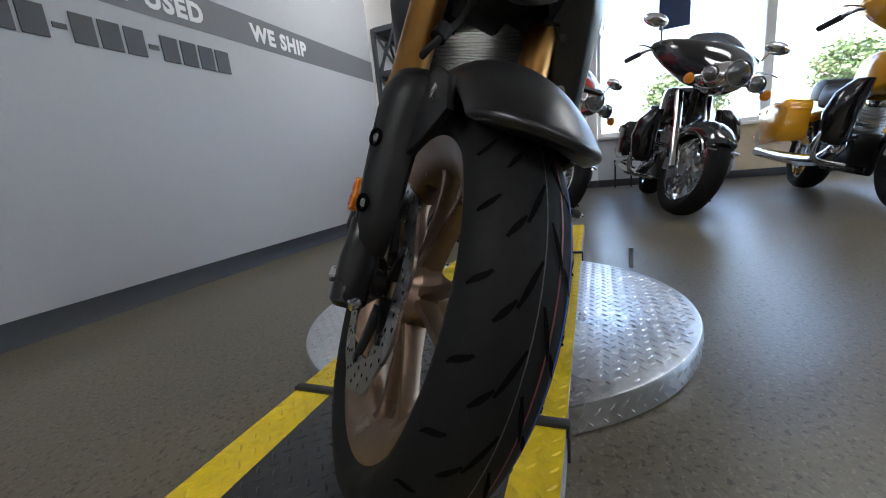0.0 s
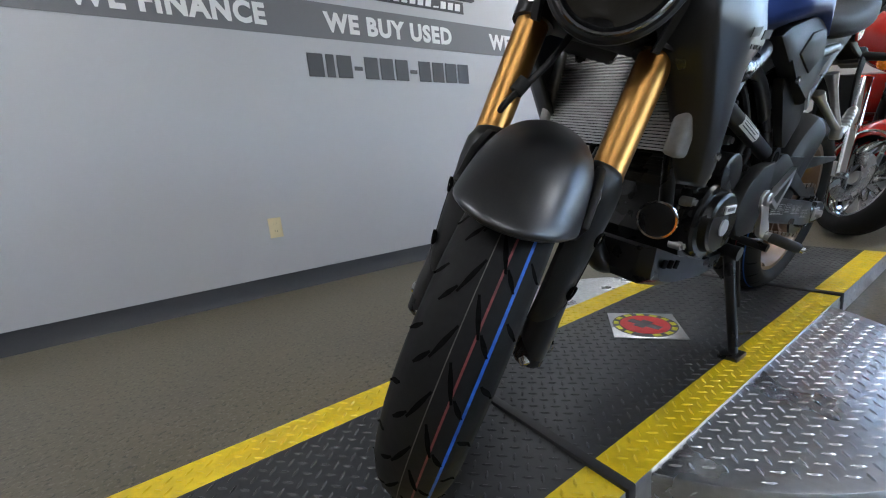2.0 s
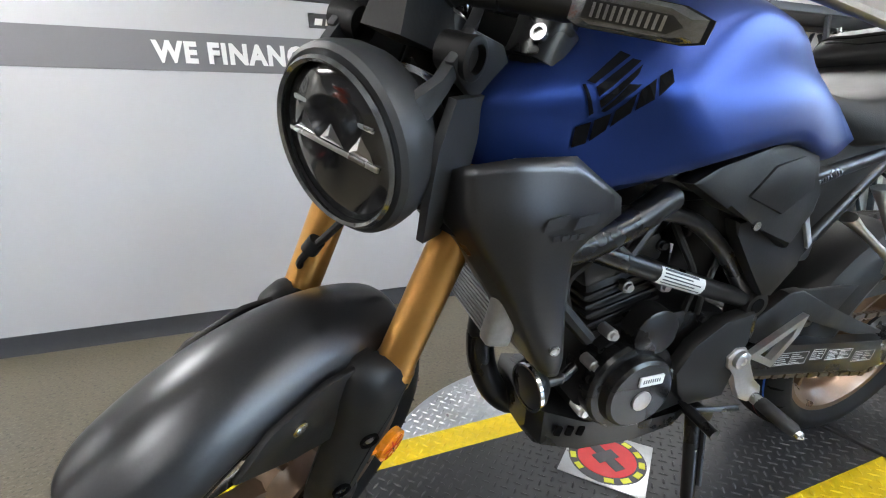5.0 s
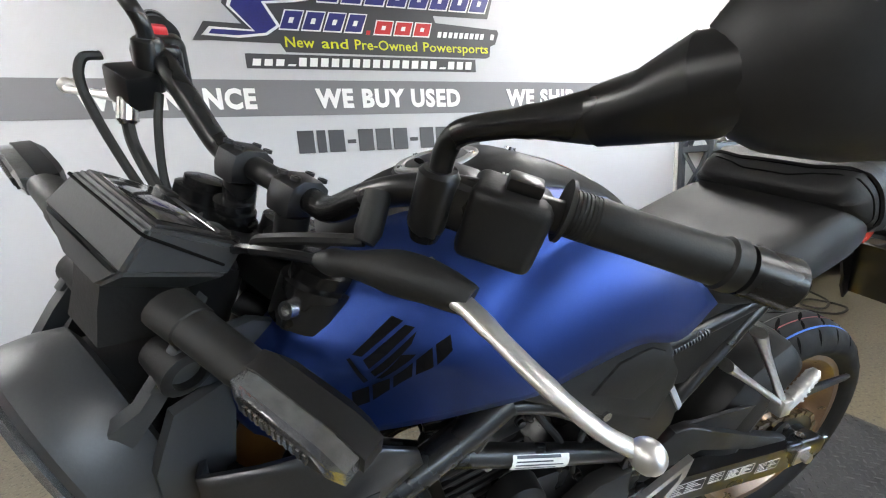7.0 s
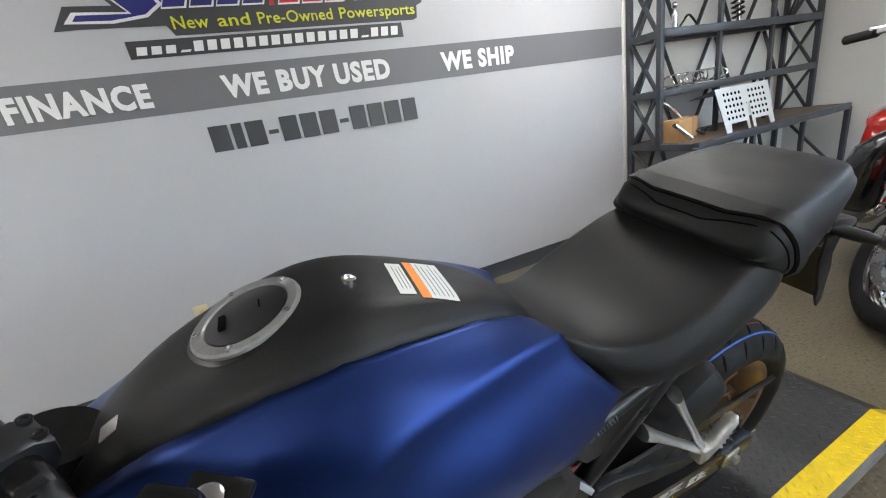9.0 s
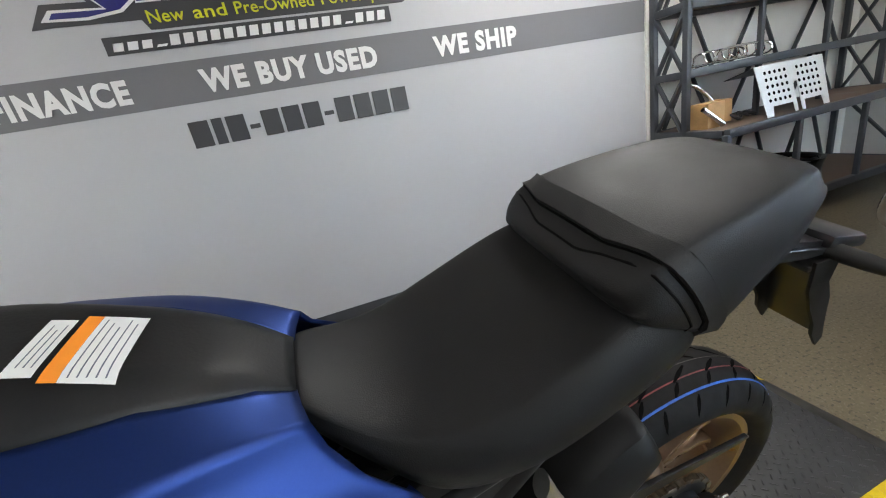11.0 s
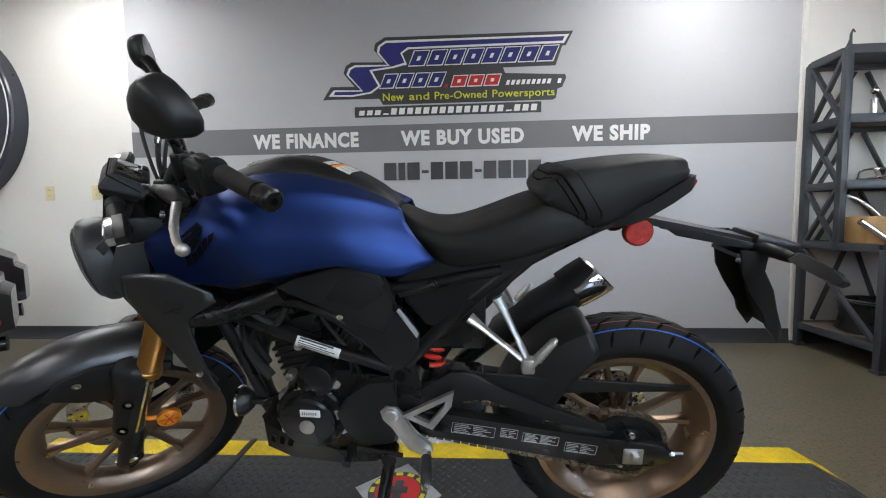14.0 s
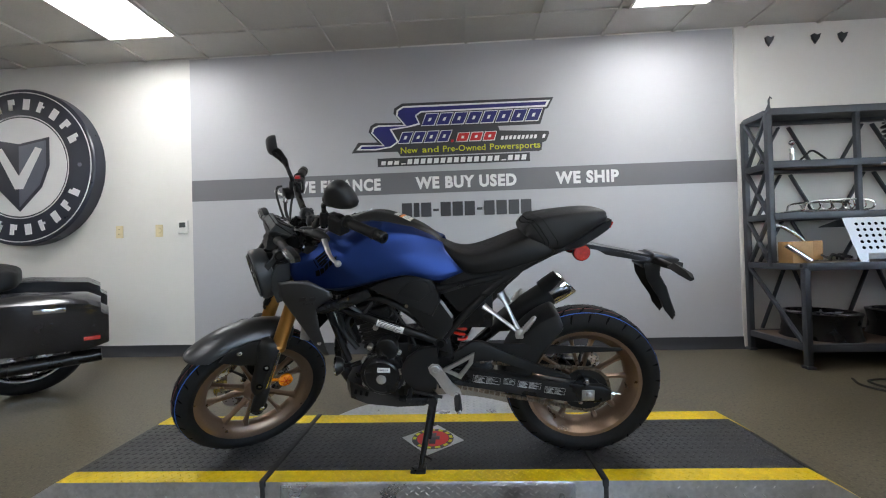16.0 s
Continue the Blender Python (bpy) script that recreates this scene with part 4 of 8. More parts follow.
part("steering_head", bm, M_SATIN, bike)
bm = B()
p = Vector((-0.462, 0.006, 0.925))
tube(bm, [p - AX * 0.05, p + AX * 0.015, p + AX * 0.02], [0.030, 0.030, 0.024], 24)
ig = part("ignition_lock", moved(bm, ST), M_SATIN, bike)
bm = B()
box(bm, (-0.010, -0.022, 0), (0.010, 0.022, 0.018), 0.005, Matrix.Translation(p + AX * 0.02) @ pose(0, 0, 0, 0, 24, 35))
part("key_guard", moved(bm, ST), M_GLASSDK, ig)

# handlebar, risers, grips
def HB(sy):
    return [(-0.390, 0, 1.008), (-0.390, sy * 0.062, 1.008), (-0.391, sy * 0.088, 1.012), (-0.391, sy * 0.125, 1.040), (-0.388, sy * 0.165, 1.064),
            (-0.375, sy * 0.21, 1.076), (-0.338, sy * 0.30, 1.074), (-0.302, sy * 0.388, 1.066)]


bm = B()
path = [Vector(p) for p in HB(-1)[::-1]] + [Vector(p) for p in HB(1)[1:]]
tube(bm, curve(path, 6), 0.0125, 18)
part("handlebar", moved(bm, ST), M_SATIN, bike, "black tapered handlebar")
for sy in (-1, 1):
    y = sy * 0.042
    bm = B()
    tube(bm, [(-0.412, y, 0.925), (-0.398, y, 0.99)], 0.0165, 18)
    for z in (0.938, 0.951, 0.964):
        tube(bm, [(-0.4085, y, z), (-0.4075, y, z + 0.006)], 0.0205, 18)
    rs = part("riser", moved(bm, ST), M_SATIN, bike, angle=30)
    bm = B()
    plate(bm, [(-0.022, -0.019), (0.020, -0.019), (0.024, -0.004), (0.021, 0.011), (0.010, 0.018), (-0.012, 0.018), (-0.023, 0.010), (-0.025, -0.006)],
          0.032, Matrix.Translation((-0.390, y, 1.008)) @ pose(0, 0, 0, 0, 20, 0), 0.004)
    for dx, dy in ((-0.016, -0.009), (-0.016, 0.009), (0.014, -0.009), (0.014, 0.009)):
        lathe(bm, [(0.016, 0.0048), (0.0195, 0.0048), (0.0195, 0.0030), (0.017, 0.0028), (0.017, 0.0001)], (-0.390 + dx, y + dy, 1.008 - dx * 0.36), (0.342, 0, 0.94), 10)
    part("bar_clamp", moved(bm, ST), M_GUN, rs, "grey cast clamp")
    g0, g1 = Vector((-0.347, sy * 0.27, 1.0795)), Vector((-0.300, sy * 0.385, 1.0705))
    d = (g1 - g0).normalized()
    bm = B()
    tube(bm, [g0, g0 + d * 0.003, g0 + d * 0.004, g0 + d * 0.024, g0 + d * 0.026, g0 + d * 0.05, g1 - d * 0.012, g1 - d * 0.010, g1],
         [0.023, 0.023, 0.0165, 0.0168, 0.0175, 0.0168, 0.0172, 0.0195, 0.0195], 24)
    gp = part("grip", moved(bm, ST), M_GRIP, bike, "black rubber grip", angle=25)
    bm = B()
    for k in range(7):
        q = g0 + d * (0.006 + 0.0028 * k)
        tube(bm, [q, q + d * 0.0014], 0.0174, 24)
    tagged(part("rib", moved(bm, ST), M_GRIP, gp), kind="stuff")
    bm = B()
    e = g1 + d * 0.004
    tube(bm, [e - d * 0.003, e, e + d * 0.032, e + d * 0.036], [0.013, 0.0185, 0.0195, 0.016], 24)
    wt = part("bar_end_weight", moved(bm, ST), M_SATIN, bike, angle=25)
    bm = B()
    tube(bm, [e + d * 0.033, e + d * 0.0375], 0.006, 12)
    part("bolt", moved(bm, ST), M_SHADEBLK, wt)
    # switch housing
    s0 = Vector((-0.372, sy * 0.213, 1.067))
    fr = Matrix.Translation(s0) @ Vector((d.x, d.y, d.z)).to_track_quat("Y", "Z").to_matrix().to_4x4()
    bm = B()
    box(bm, (-0.024, -0.004, -0.034), (0.024, 0.056, 0.024), 0.009, fr, 3)
    sw = part("switch_housing", moved(bm, ST), M_MBLK, bike, "black switch pod")
    for q, mt, nm in ((((-0.010, 0.018, 0.022), (0.010, 0.044, 0.033)), M_REDLET if sy > 0 else M_SATIN, "top_switch"),
                      (((-0.030, 0.018, -0.018), (-0.020, 0.042, -0.004)), M_GUN, "thumb_switch")):
        bm = B()
        box(bm, *q, 0.003, fr)
        part(nm, moved(bm, ST), mt, sw)
    bm = B()
    for k in range(5):
        box(bm, (-0.019, 0.014 + 0.0030 * k, 0.0236), (-0.0155, 0.016 + 0.0030 * k, 0.0243), 0, fr)
    tagged(part("legend_bar", moved(bm, ST), M_LABEL, sw, smooth=False), kind="stuff")
    # perch, lever
    bm = B()
    box(bm, (-0.030, -0.030, -0.018), (0.018, 0.002, 0.018), 0.006, fr, 2)
    box(bm, (-0.050, -0.026, -0.036), (-0.014, 0.014, -0.027), 0.003, fr)
    box(bm, (-0.026, -0.024, -0.030), (-0.008, 0.000, -0.012), 0.004, fr)
    pc = part("lever_perch", moved(bm, ST), M_SATIN, bike)
    bm = B()
    bx = fr @ Vector((-0.034, -0.008, -0.027))
    lathe(bm, [(0, 0.0095), (0.004, 0.0095), (0.0055, 0.0075), (0.0055, 0.0001)], bx, (0, 0, 1), 20)
    part("pivot_bolt", moved(bm, ST), M_STEELB, pc)
    pv = Vector((-0.412, sy * 0.205, 1.028))
    bm = B()
    lp = [pv, pv + Vector((-0.004, sy * 0.028, -0.006)), Vector((-0.420, sy * 0.258, 1.019)), Vector((-0.429, sy * 0.310, 1.010)), Vector((-0.430, sy * 0.352, 1.001)),
          Vector((-0.425, sy * 0.376, 0.998))]
    tube(bm, curve(lp, 5), [0.0105] * 4 + [0.0098] * 4 + [0.0088] * 4 + [0.0076] * 5 + [0.0066] * 4 + [0.0062] * 5, 14, flat=0.62)
    ball(bm, Vector((-0.424, sy * 0.381, 0.998)), 0.0105, 18)
    part("hand_lever", moved(bm, ST), M_ALUM, bike, "silver hand lever with a ball end")
    if sy < 0:
        bm = B()
        tube(bm, curve([(-0.452, -0.138, 1.016), (-0.447, -0.150, 1.017), (-0.440, -0.163, 1.019), (-0.428, -0.190, 1.022), (-0.418, -0.215, 1.022), (-0.412, -0.238, 1.020), (-0.411, -0.247, 1.019)], 3),
             [0.006, 0.008, 0.010, 0.0115, 0.0115, 0.0110, 0.0112, 0.0130, 0.0155, 0.0178, 0.0186, 0.0184, 0.0178, 0.0168, 0.0158, 0.0146, 0.0140, 0.0135, 0.0125], 18, flat=0.86)
        part("lever_boot", moved(bm, ST), M_GRIP, bike, "black rubber boot on the clutch lever")
        bm = B()
        hose(bm, [(-0.450, -0.142, 1.016), (-0.468, -0.105, 1.012), (-0.470, -0.06, 0.990), (-0.452, -0.02, 0.94), (-0.41, 0.03, 0.80)], 0.0042)
        part("clutch_cable", moved(bm, ST), M_SATIN, bike)
        bm = B()
        tube(bm, [(-0.402, -0.150, 1.060), (-0.420, -0.158, 1.036), (-0.426, -0.160, 1.030)], [0.0105, 0.0110, 0.008], 14)
        hose(bm, [(-0.424, -0.158, 1.030), (-0.448, -0.10, 1.012), (-0.44, -0.04, 0.97), (-0.41, -0.02, 0.90)], 0.0052)
        part("switch_cable", moved(bm, ST), M_GRIP, bike)
    else:
        bm = B()
        box(bm, (-0.024, -0.020, -0.026), (0.014, 0.020, 0.014), 0.006, Matrix.Translation((-0.412, 0.192, 1.052)) @ pose(0, 0, 0, 12, 0, 8))
        part("brake_reservoir", moved(bm, ST), M_SATIN, bike, "black brake fluid reservoir")
        bm = B()
        tube(bm, [(-0.428, 0.186, 1.036), (-0.436, 0.180, 1.016), (-0.437, 0.178, 1.012)], [0.0095, 0.0105, 0.007], 14)
        part("hose_joint", moved(bm, ST), M_STEELB, bike)
        for pts, r in (([(-0.434, 0.205, 1.075), (-0.452, 0.203, 1.072), (-0.462, 0.190, 1.045), (-0.462, 0.140, 0.985), (-0.455, 0.095, 0.94), (-0.43, 0.06, 0.88)], 0.0045),
                       ([(-0.437, 0.178, 1.012), (-0.443, 0.160, 0.995), (-0.447, 0.125, 0.97), (-0.445, 0.095, 0.935), (-0.43, 0.07, 0.87)], 0.0060),
                       ([(-0.405, 0.165, 1.045), (-0.420, 0.150, 1.015), (-0.436, 0.125, 0.975), (-0.442, 0.105, 0.945)], 0.0045)):
            bm = B()
            hose(bm, pts, r)
            part("cable", moved(bm, ST), M_GRIP, bike)
    # mirror
    mr = new("mirror")
    mr.parent = bike
    bm = B()
    tube(bm, [(-0.398, sy * 0.193, 1.040), (-0.398, sy * 0.193, 1.052), (-0.393, sy * 0.194, 1.090), (-0.393, sy * 0.194, 1.094)], [0.011, 0.0145, 0.0150, 0.012], 18)
    tube(bm, curve([(-0.393, sy * 0.194, 1.090), (-0.394, sy * 0.196, 1.108), (-0.397, sy * 0.207, 1.124), (-0.396, sy * 0.238, 1.139), (-0.394, sy * 0.276, 1.154)], 5),
         [0.0082] * 16 + [0.0095] * 5, 14)
    tube(bm, [(-0.395, sy * 0.246, 1.142), (-0.394, sy * 0.276, 1.154), (-0.394, sy * 0.277, 1.1545), (-0.394, sy * 0.2785, 1.155), (-0.394, sy * 0.279, 1.1552), (-0.399, sy * 0.298, 1.166), (-0.410, sy * 0.318, 1.182), (-0.412, sy * 0.334, 1.192)], [0.0088, 0.0138, 0.0138, 0.0126, 0.0150, 0.0168, 0.0215, 0.0150], 20)
    part("mirror_stem", moved(bm, ST), M_SATIN, mr, "black curved stem")
    # teardrop shell: u runs outward from the stem, z up, d to the back of the shell
    face = [(-0.004, 0.000), (-0.005, 0.020), (0.002, 0.040), (0.016, 0.056), (0.034, 0.066), (0.052, 0.067), (0.068, 0.059), (0.085, 0.044), (0.098, 0.026),
            (0.103, 0.010), (0.098, -0.004), (0.082, -0.013), (0.058, -0.018), (0.034, -0.019), (0.012, -0.014)]
    turn = radians(36 if sy < 0 else 10)
    mo, mu = Vector((-0.418, sy * 0.318, 1.180)), Vector((math.sin(turn), sy * math.cos(turn), 0))
    md = Vector((-math.cos(turn), sy * math.sin(turn), 0))
    mc = (0.046, 0.024)

    def on_mirror(u, z, k, d):
        return mo + mu * (mc[0] + (u - mc[0]) * k) + Vector((0, 0, mc[1] + (z - mc[1]) * k)) + md * d

    bm = B()
    loft(bm, [[on_mirror(u, z, k, d) for u, z in face] for d, k in ((-0.010, 0.93), (-0.012, 0.975), (-0.010, 0.997), (-0.004, 1.0), (0.002, 0.985), (0.011, 0.93), (0.019, 0.83), (0.025, 0.68), (0.029, 0.48), (0.0305, 0.24))])
    part("mirror_shell", moved(bm, ST), M_MSHELL, mr, "black plastic mirror housing", angle=70)
    bm = B()
    loft(bm, [[on_mirror(u, z, k, d) for u, z in face] for d, k in ((-0.009, 0.90), (-0.0115, 0.90))])
    part("mirror_glass", moved(bm, ST), M_CHROME, mr, "mirror glass")

# instrument panel and headlight
dash = new("instrument_panel")
dash.parent = bike
# corners of the pod: upper lip, front crease, chin, rear top, rear low, keel
POD = {"T": (-0.520, 0.056, 1.030), "C": (-0.546, 0.061, 1.006), "L": (-0.553, 0.026, 0.979), "R": (-0.462, 0.064, 0.990), "Q": (-0.480, 0.066, 0.972), "K": (-0.500, 0.034, 0.950)}
bm = B()
pv_ = {(k, sy): bm.verts.new((x, sy * y, z)) for k, (x, y, z) in POD.items() for sy in (-1, 1)}
for a, b in (("T", "C"), ("C", "L"), ("L", "K"), ("K", "Q"), ("Q", "R"), ("R", "T")):
    bm.faces.new((pv_[a, -1], pv_[b, -1], pv_[b, 1], pv_[a, 1]))
for sy in (-1, 1):
    bm.faces.new([pv_[k, sy] for k in ("T", "R", "Q", "C")])
    bm.faces.new([pv_[k, sy] for k in ("C", "Q", "K", "L")])
bmesh.ops.bevel(bm, geom=bm.edges[:], offset=0.0028, segments=2, affect="EDGES")
part("case", moved(bm, ST), M_VISOR, dash, "dark grey angular pod", angle=24)
DM = Matrix.Translation((-0.491, 0, 1.0105)) @ Matrix.Rotation(math.atan2(0.040, 0.058), 4, "Y")
bm = B()
box(bm, (-0.030, -0.053, -0.002), (0.030, 0.053, 0.0026), 0.002, DM)
part("bezel", moved(bm, ST), M_MBLK, dash, "black bezel")
bm = B()
box(bm, (-0.026, -0.046, 0.002), (0.018, 0.046, 0.0036), 0.0015, DM)
part("screen", moved(bm, ST), M_GLASSDK, dash, "dark glossy display")
for sy in (-1, 1):
    bm = B()
    box(bm, (0.018, sy * 0.040 - 0.010, 0.001), (0.030, sy * 0.040 + 0.010, 0.0065), 0.002, DM)
    part("button_pod", moved(bm, ST), M_MBLK, dash)
bm = B()
tube(bm, [(-0.482, -0.0655, 0.984), (-0.5245, -0.0578, 1.0262), (-0.5255, -0.054, 1.0272), (-0.5255, 0.054, 1.0272), (-0.5245, 0.0578, 1.0262), (-0.482, 0.0655, 0.984)], 0.0012, 6)
part("groove_line", moved(bm, ST), M_SHADEBLK, dash)
bm = B()
loft(bm, [[(-0.548, -0.022, 0.979), (-0.548, 0.022, 0.979), (-0.500, 0.030, 0.957), (-0.500, -0.030, 0.957)], [(-0.556, -0.021, 0.955), (-0.556, 0.021, 0.955), (-0.495, 0.034, 0.935), (-0.495, -0.034, 0.935)],
          [(-0.566, -0.026, 0.925), (-0.566, 0.026, 0.925), (-0.490, 0.042, 0.905), (-0.490, -0.042, 0.905)]])
part("visor_neck", moved(bm, ST), M_MBLK, dash, angle=25)

HC, HN = Vector((-0.541, 0, 0.824)), Vector((-1, 0, -0.08)).normalized()
hl = new("headlight")
hl.parent = bike
bm = B()
lathe(bm, [(-0.060, 0.0001), (-0.060, 0.038), (-0.035, 0.058), (0.005, 0.070), (0.040, 0.078)], HC, HN, 48)
part("bucket", moved(bm, ST), M_MBLK, hl, "black round headlight shell")
bm = B()
lathe(bm, [(0.018, 0.074), (0.022, 0.088), (0.040, 0.094), (0.060, 0.096), (0.070, 0.094), (0.075, 0.089), (0.074, 0.082), (0.060, 0.080), (0.03, 0.074)], HC, HN, 48, closed=True)
part("rim", moved(bm, ST), M_VISOR, hl, "dark grey headlight rim", angle=30)
bm = B()
lathe(bm, [(0.073, 0.0815), (0.079, 0.0845), (0.083, 0.0815), (0.080, 0.0785)], HC, HN, 48, closed=True)
part("trim_ring", moved(bm, ST), M_LENS, hl, "thin clear ring")
bm = B()
lathe(bm, [(0.070, 0.080), (0.075, 0.072), (0.078, 0.05), (0.079, 0.0001)], HC, HN, 48)
part("lens", moved(bm, ST), M_GLASSDK, hl, "dark glossy lens")
for z, y, w_ in ((0.030, 0.0, 0.055), (-0.004, 0.0, 0.064)):
    bm = B()
    box(bm, (0.0770, -w_, z - 0.0025), (0.0805, w_, z + 0.0025), 0.001)
    moved(bm, Matrix.Translation(HC) @ Matrix(((-1, 0, 0, 0), (0, 1, 0, 0), (0, 0, 1, 0), (0, 0, 0, 1))))
    part("light_bar", moved(bm, ST), M_STEELB, hl, "silver bar across the lens")
for y, w_ in ((-0.040, 0.017), (0.0, 0.019), (0.040, 0.017)):
    bm = B()
    o = HC + Vector((-0.0785, y, 0))
    pts = [o + Vector((0, -w_, -0.0005)), o + Vector((0, w_, -0.0005)), o + Vector((0, 0, 0.026)), o + Vector((0.0, 0, 0.008)) + Vector((-0.005, 0, 0))]
    vs = [bm.verts.new(p) for p in pts]
    for f in ((0, 1, 3), (1, 2, 3), (2, 0, 3), (0, 2, 1)):
        bm.faces.new([vs[i] for i in f])
    part("reflector_cell", moved(bm, ST), M_REFL, hl, "silver faceted reflector cell", smooth=False)
for sy in (-1, 1):
    bm = B()
    loft(bm, [[(x, sy * (y - 0.006), z - h), (x, sy * (y + 0.006), z - h), (x + 0.010, sy * (y + 0.006), z + h), (x + 0.010, sy * (y - 0.006), z + h)]
              for x, y, z, h in ((-0.598, 0.066, 0.868, 0.016), (-0.578, 0.076, 0.885, 0.016), (-0.556, 0.076, 0.908, 0.017), (-0.530, 0.072, 0.934, 0.018), (-0.510, 0.062, 0.952, 0.010))])
    plate(bm, [(-0.560, 0.915), (-0.535, 0.942), (-0.475, 0.930), (-0.440, 0.900), (-0.446, 0.862), (-0.500, 0.872), (-0.540, 0.896)], 0.012, Matrix.Translation((0, sy * 0.078, 0)), 0.003)
    loft(bm, [[(x, sy * y0, z), (x, sy * (y0 + 0.010), z), (x2, sy * (y0 + 0.010), z), (x2, sy * y0, z)] for x, x2, y0, z in ((-0.572, -0.520, 0.084, 0.735), (-0.582, -0.520, 0.090, 0.790), (-0.578, -0.512, 0.088, 0.840), (-0.552, -0.500, 0.080, 0.885))])
    br = part("headlight_bracket", moved(bm, ST), M_VISOR, bike, "dark grey cast bracket")
    bm = B()
    lathe(bm, [(-0.02, 0.018), (0.016, 0.020), (0.018, 0.017), (0.018, 0.013), (0.004, 0.012), (0.004, 0.0001)], (-0.534, sy * 0.074, 0.919), (0, sy, 0), 24)
    part("boss", moved(bm, ST), M_MBLK, br)
    # turn signal
    ts = new("turn_signal")
    ts.parent = bike
    a, b = Vector((-0.528, sy * 0.070, 0.972)), Vector((-0.523, sy * 0.154, 0.973))
    d = (b - a).normalized()
    bm = B()
    tube(bm, [a, a + d * 0.03, a + d * 0.031, b, b + d * 0.012], [0.0175, 0.0165, 0.0152, 0.0145, 0.012], 18, flat=0.85)
    part("stalk", moved(bm, ST), M_GRIP, ts, "black rubber stalk")
    tip = Vector((-0.516, sy * 0.254, 0.974))
    dd = (tip - b).normalized()
    u = Vector((0, 0, 1)) - dd * dd.z
    u.normalize()
    v = dd.cross(u)
    for nm, mt, f0, f1, k in (("lamp_case", M_MBLK, -0.018, 0.004, 1.0), ("lens", M_LENS, 0.0042, 0.018, 0.93)):
        bm = B()
        ring = [(0.0, 0.010), (0.012, 0.014), (0.078, 0.0125), (0.098, 0.007), (0.098, -0.007), (0.085, -0.0105), (0.010, -0.0125), (0.0, -0.009)]
        sec = []
        for f, kk in ((f0, 0.7 if nm == "lamp_case" else 1.0), (f0 + 0.006, 1.0), (f1 - 0.003, 1.0), (f1, 1.0 if nm == "lamp_case" else 0.78)):
            sec.append([b + dd * (0.049 + (p - 0.049) * k * kk + 0.004) + u * (q * k * kk) + v * (f * (1 if v.x < 0 else -1)) for p, q in ring])
        loft(bm, sec)
        part(nm, moved(bm, ST), mt, ts, "clear ribbed lens" if nm == "lens" else "", angle=30)
    bm = B()
    g = 1 if v.x < 0 else -1
    loft(bm, [[b + dd * p + u * q + v * (g * w) for p, q in ((0.018, 0.006), (0.077, 0.0055), (0.086, 0.0), (0.077, -0.0055), (0.018, -0.006))] for w in (0.0168, 0.0190)])
    part("lamp_window", moved(bm, ST), M_GLASSDK, ts, "dark lamp window", smooth=False)
    bm = B()
    for k in range(11):
        c = 0.024 + 0.0048 * k
        loft(bm, [[b + dd * p + u * q + v * (g * w) for p, q in ((c, 0.0045), (c + 0.0022, 0.0045), (c + 0.0022, -0.0045), (c, -0.0045))] for w in (0.0188, 0.0200)])
    part("lens_rib", moved(bm, ST), M_REFL, ts, "row of clear ribs", smooth=False)
bm = B()
hose(bm, [(-0.52, 0.03, 0.74), (-0.57, 0.05, 0.68), (-0.60, 0.085, 0.62), (-0.58, 0.10, 0.58)], 0.0055)
tube(bm, [(-0.583, 0.07, 0.655), (-0.592, 0.078, 0.636)], 0.012, 10)
part("brake_hose", moved(bm, ST), M_GRIP, bike)

# ---- motorcycle: tank, seat, frame, engine, tail ----
from mathutils.bvhtree import BVHTree


def grid_shell(rows, creases=(), thick=0.004):
    """A sheet through rows of points, with creased lines and a given thickness added inside."""
    bm = B()
    cl = bm.edges.layers.float.new("crease_edge")
    V = [[bm.verts.new(p) for p in r] for r in rows]
    for a, b in zip(V, V[1:]):
        for k in range(len(a) - 1):
            bm.faces.new((a[k], a[k + 1], b[k + 1], b[k]))
    for (i, j), (i2, j2), w in creases:
        e = bm.edges.get((V[i][j], V[i2][j2]))
        if e:
            e[cl] = w
    return bm


def shell_part(name, rows, material, parent, label="", creases=(), thick=0.005, sub=2):
    bm = grid_shell(rows, creases)
    me = bpy.data.meshes.new(name)
    bmesh.ops.recalc_face_normals(bm, faces=bm.faces)
    bm.to_mesh(me)
    bm.free()
    me.materials.append(material)
    me.shade_smooth()
    ob = new(name, me)
    ob.parent = parent
    if label:
        ob["label"] = label
    md = ob.modifiers.new("thickness", "SOLIDIFY")
    md.thickness, md.offset = thick, 0
    md.edge_crease_inner = md.edge_crease_outer = md.edge_crease_rim = 1.0
    md = ob.modifiers.new("smooth", "SUBSURF")
    md.levels = md.render_levels = sub
    return ob


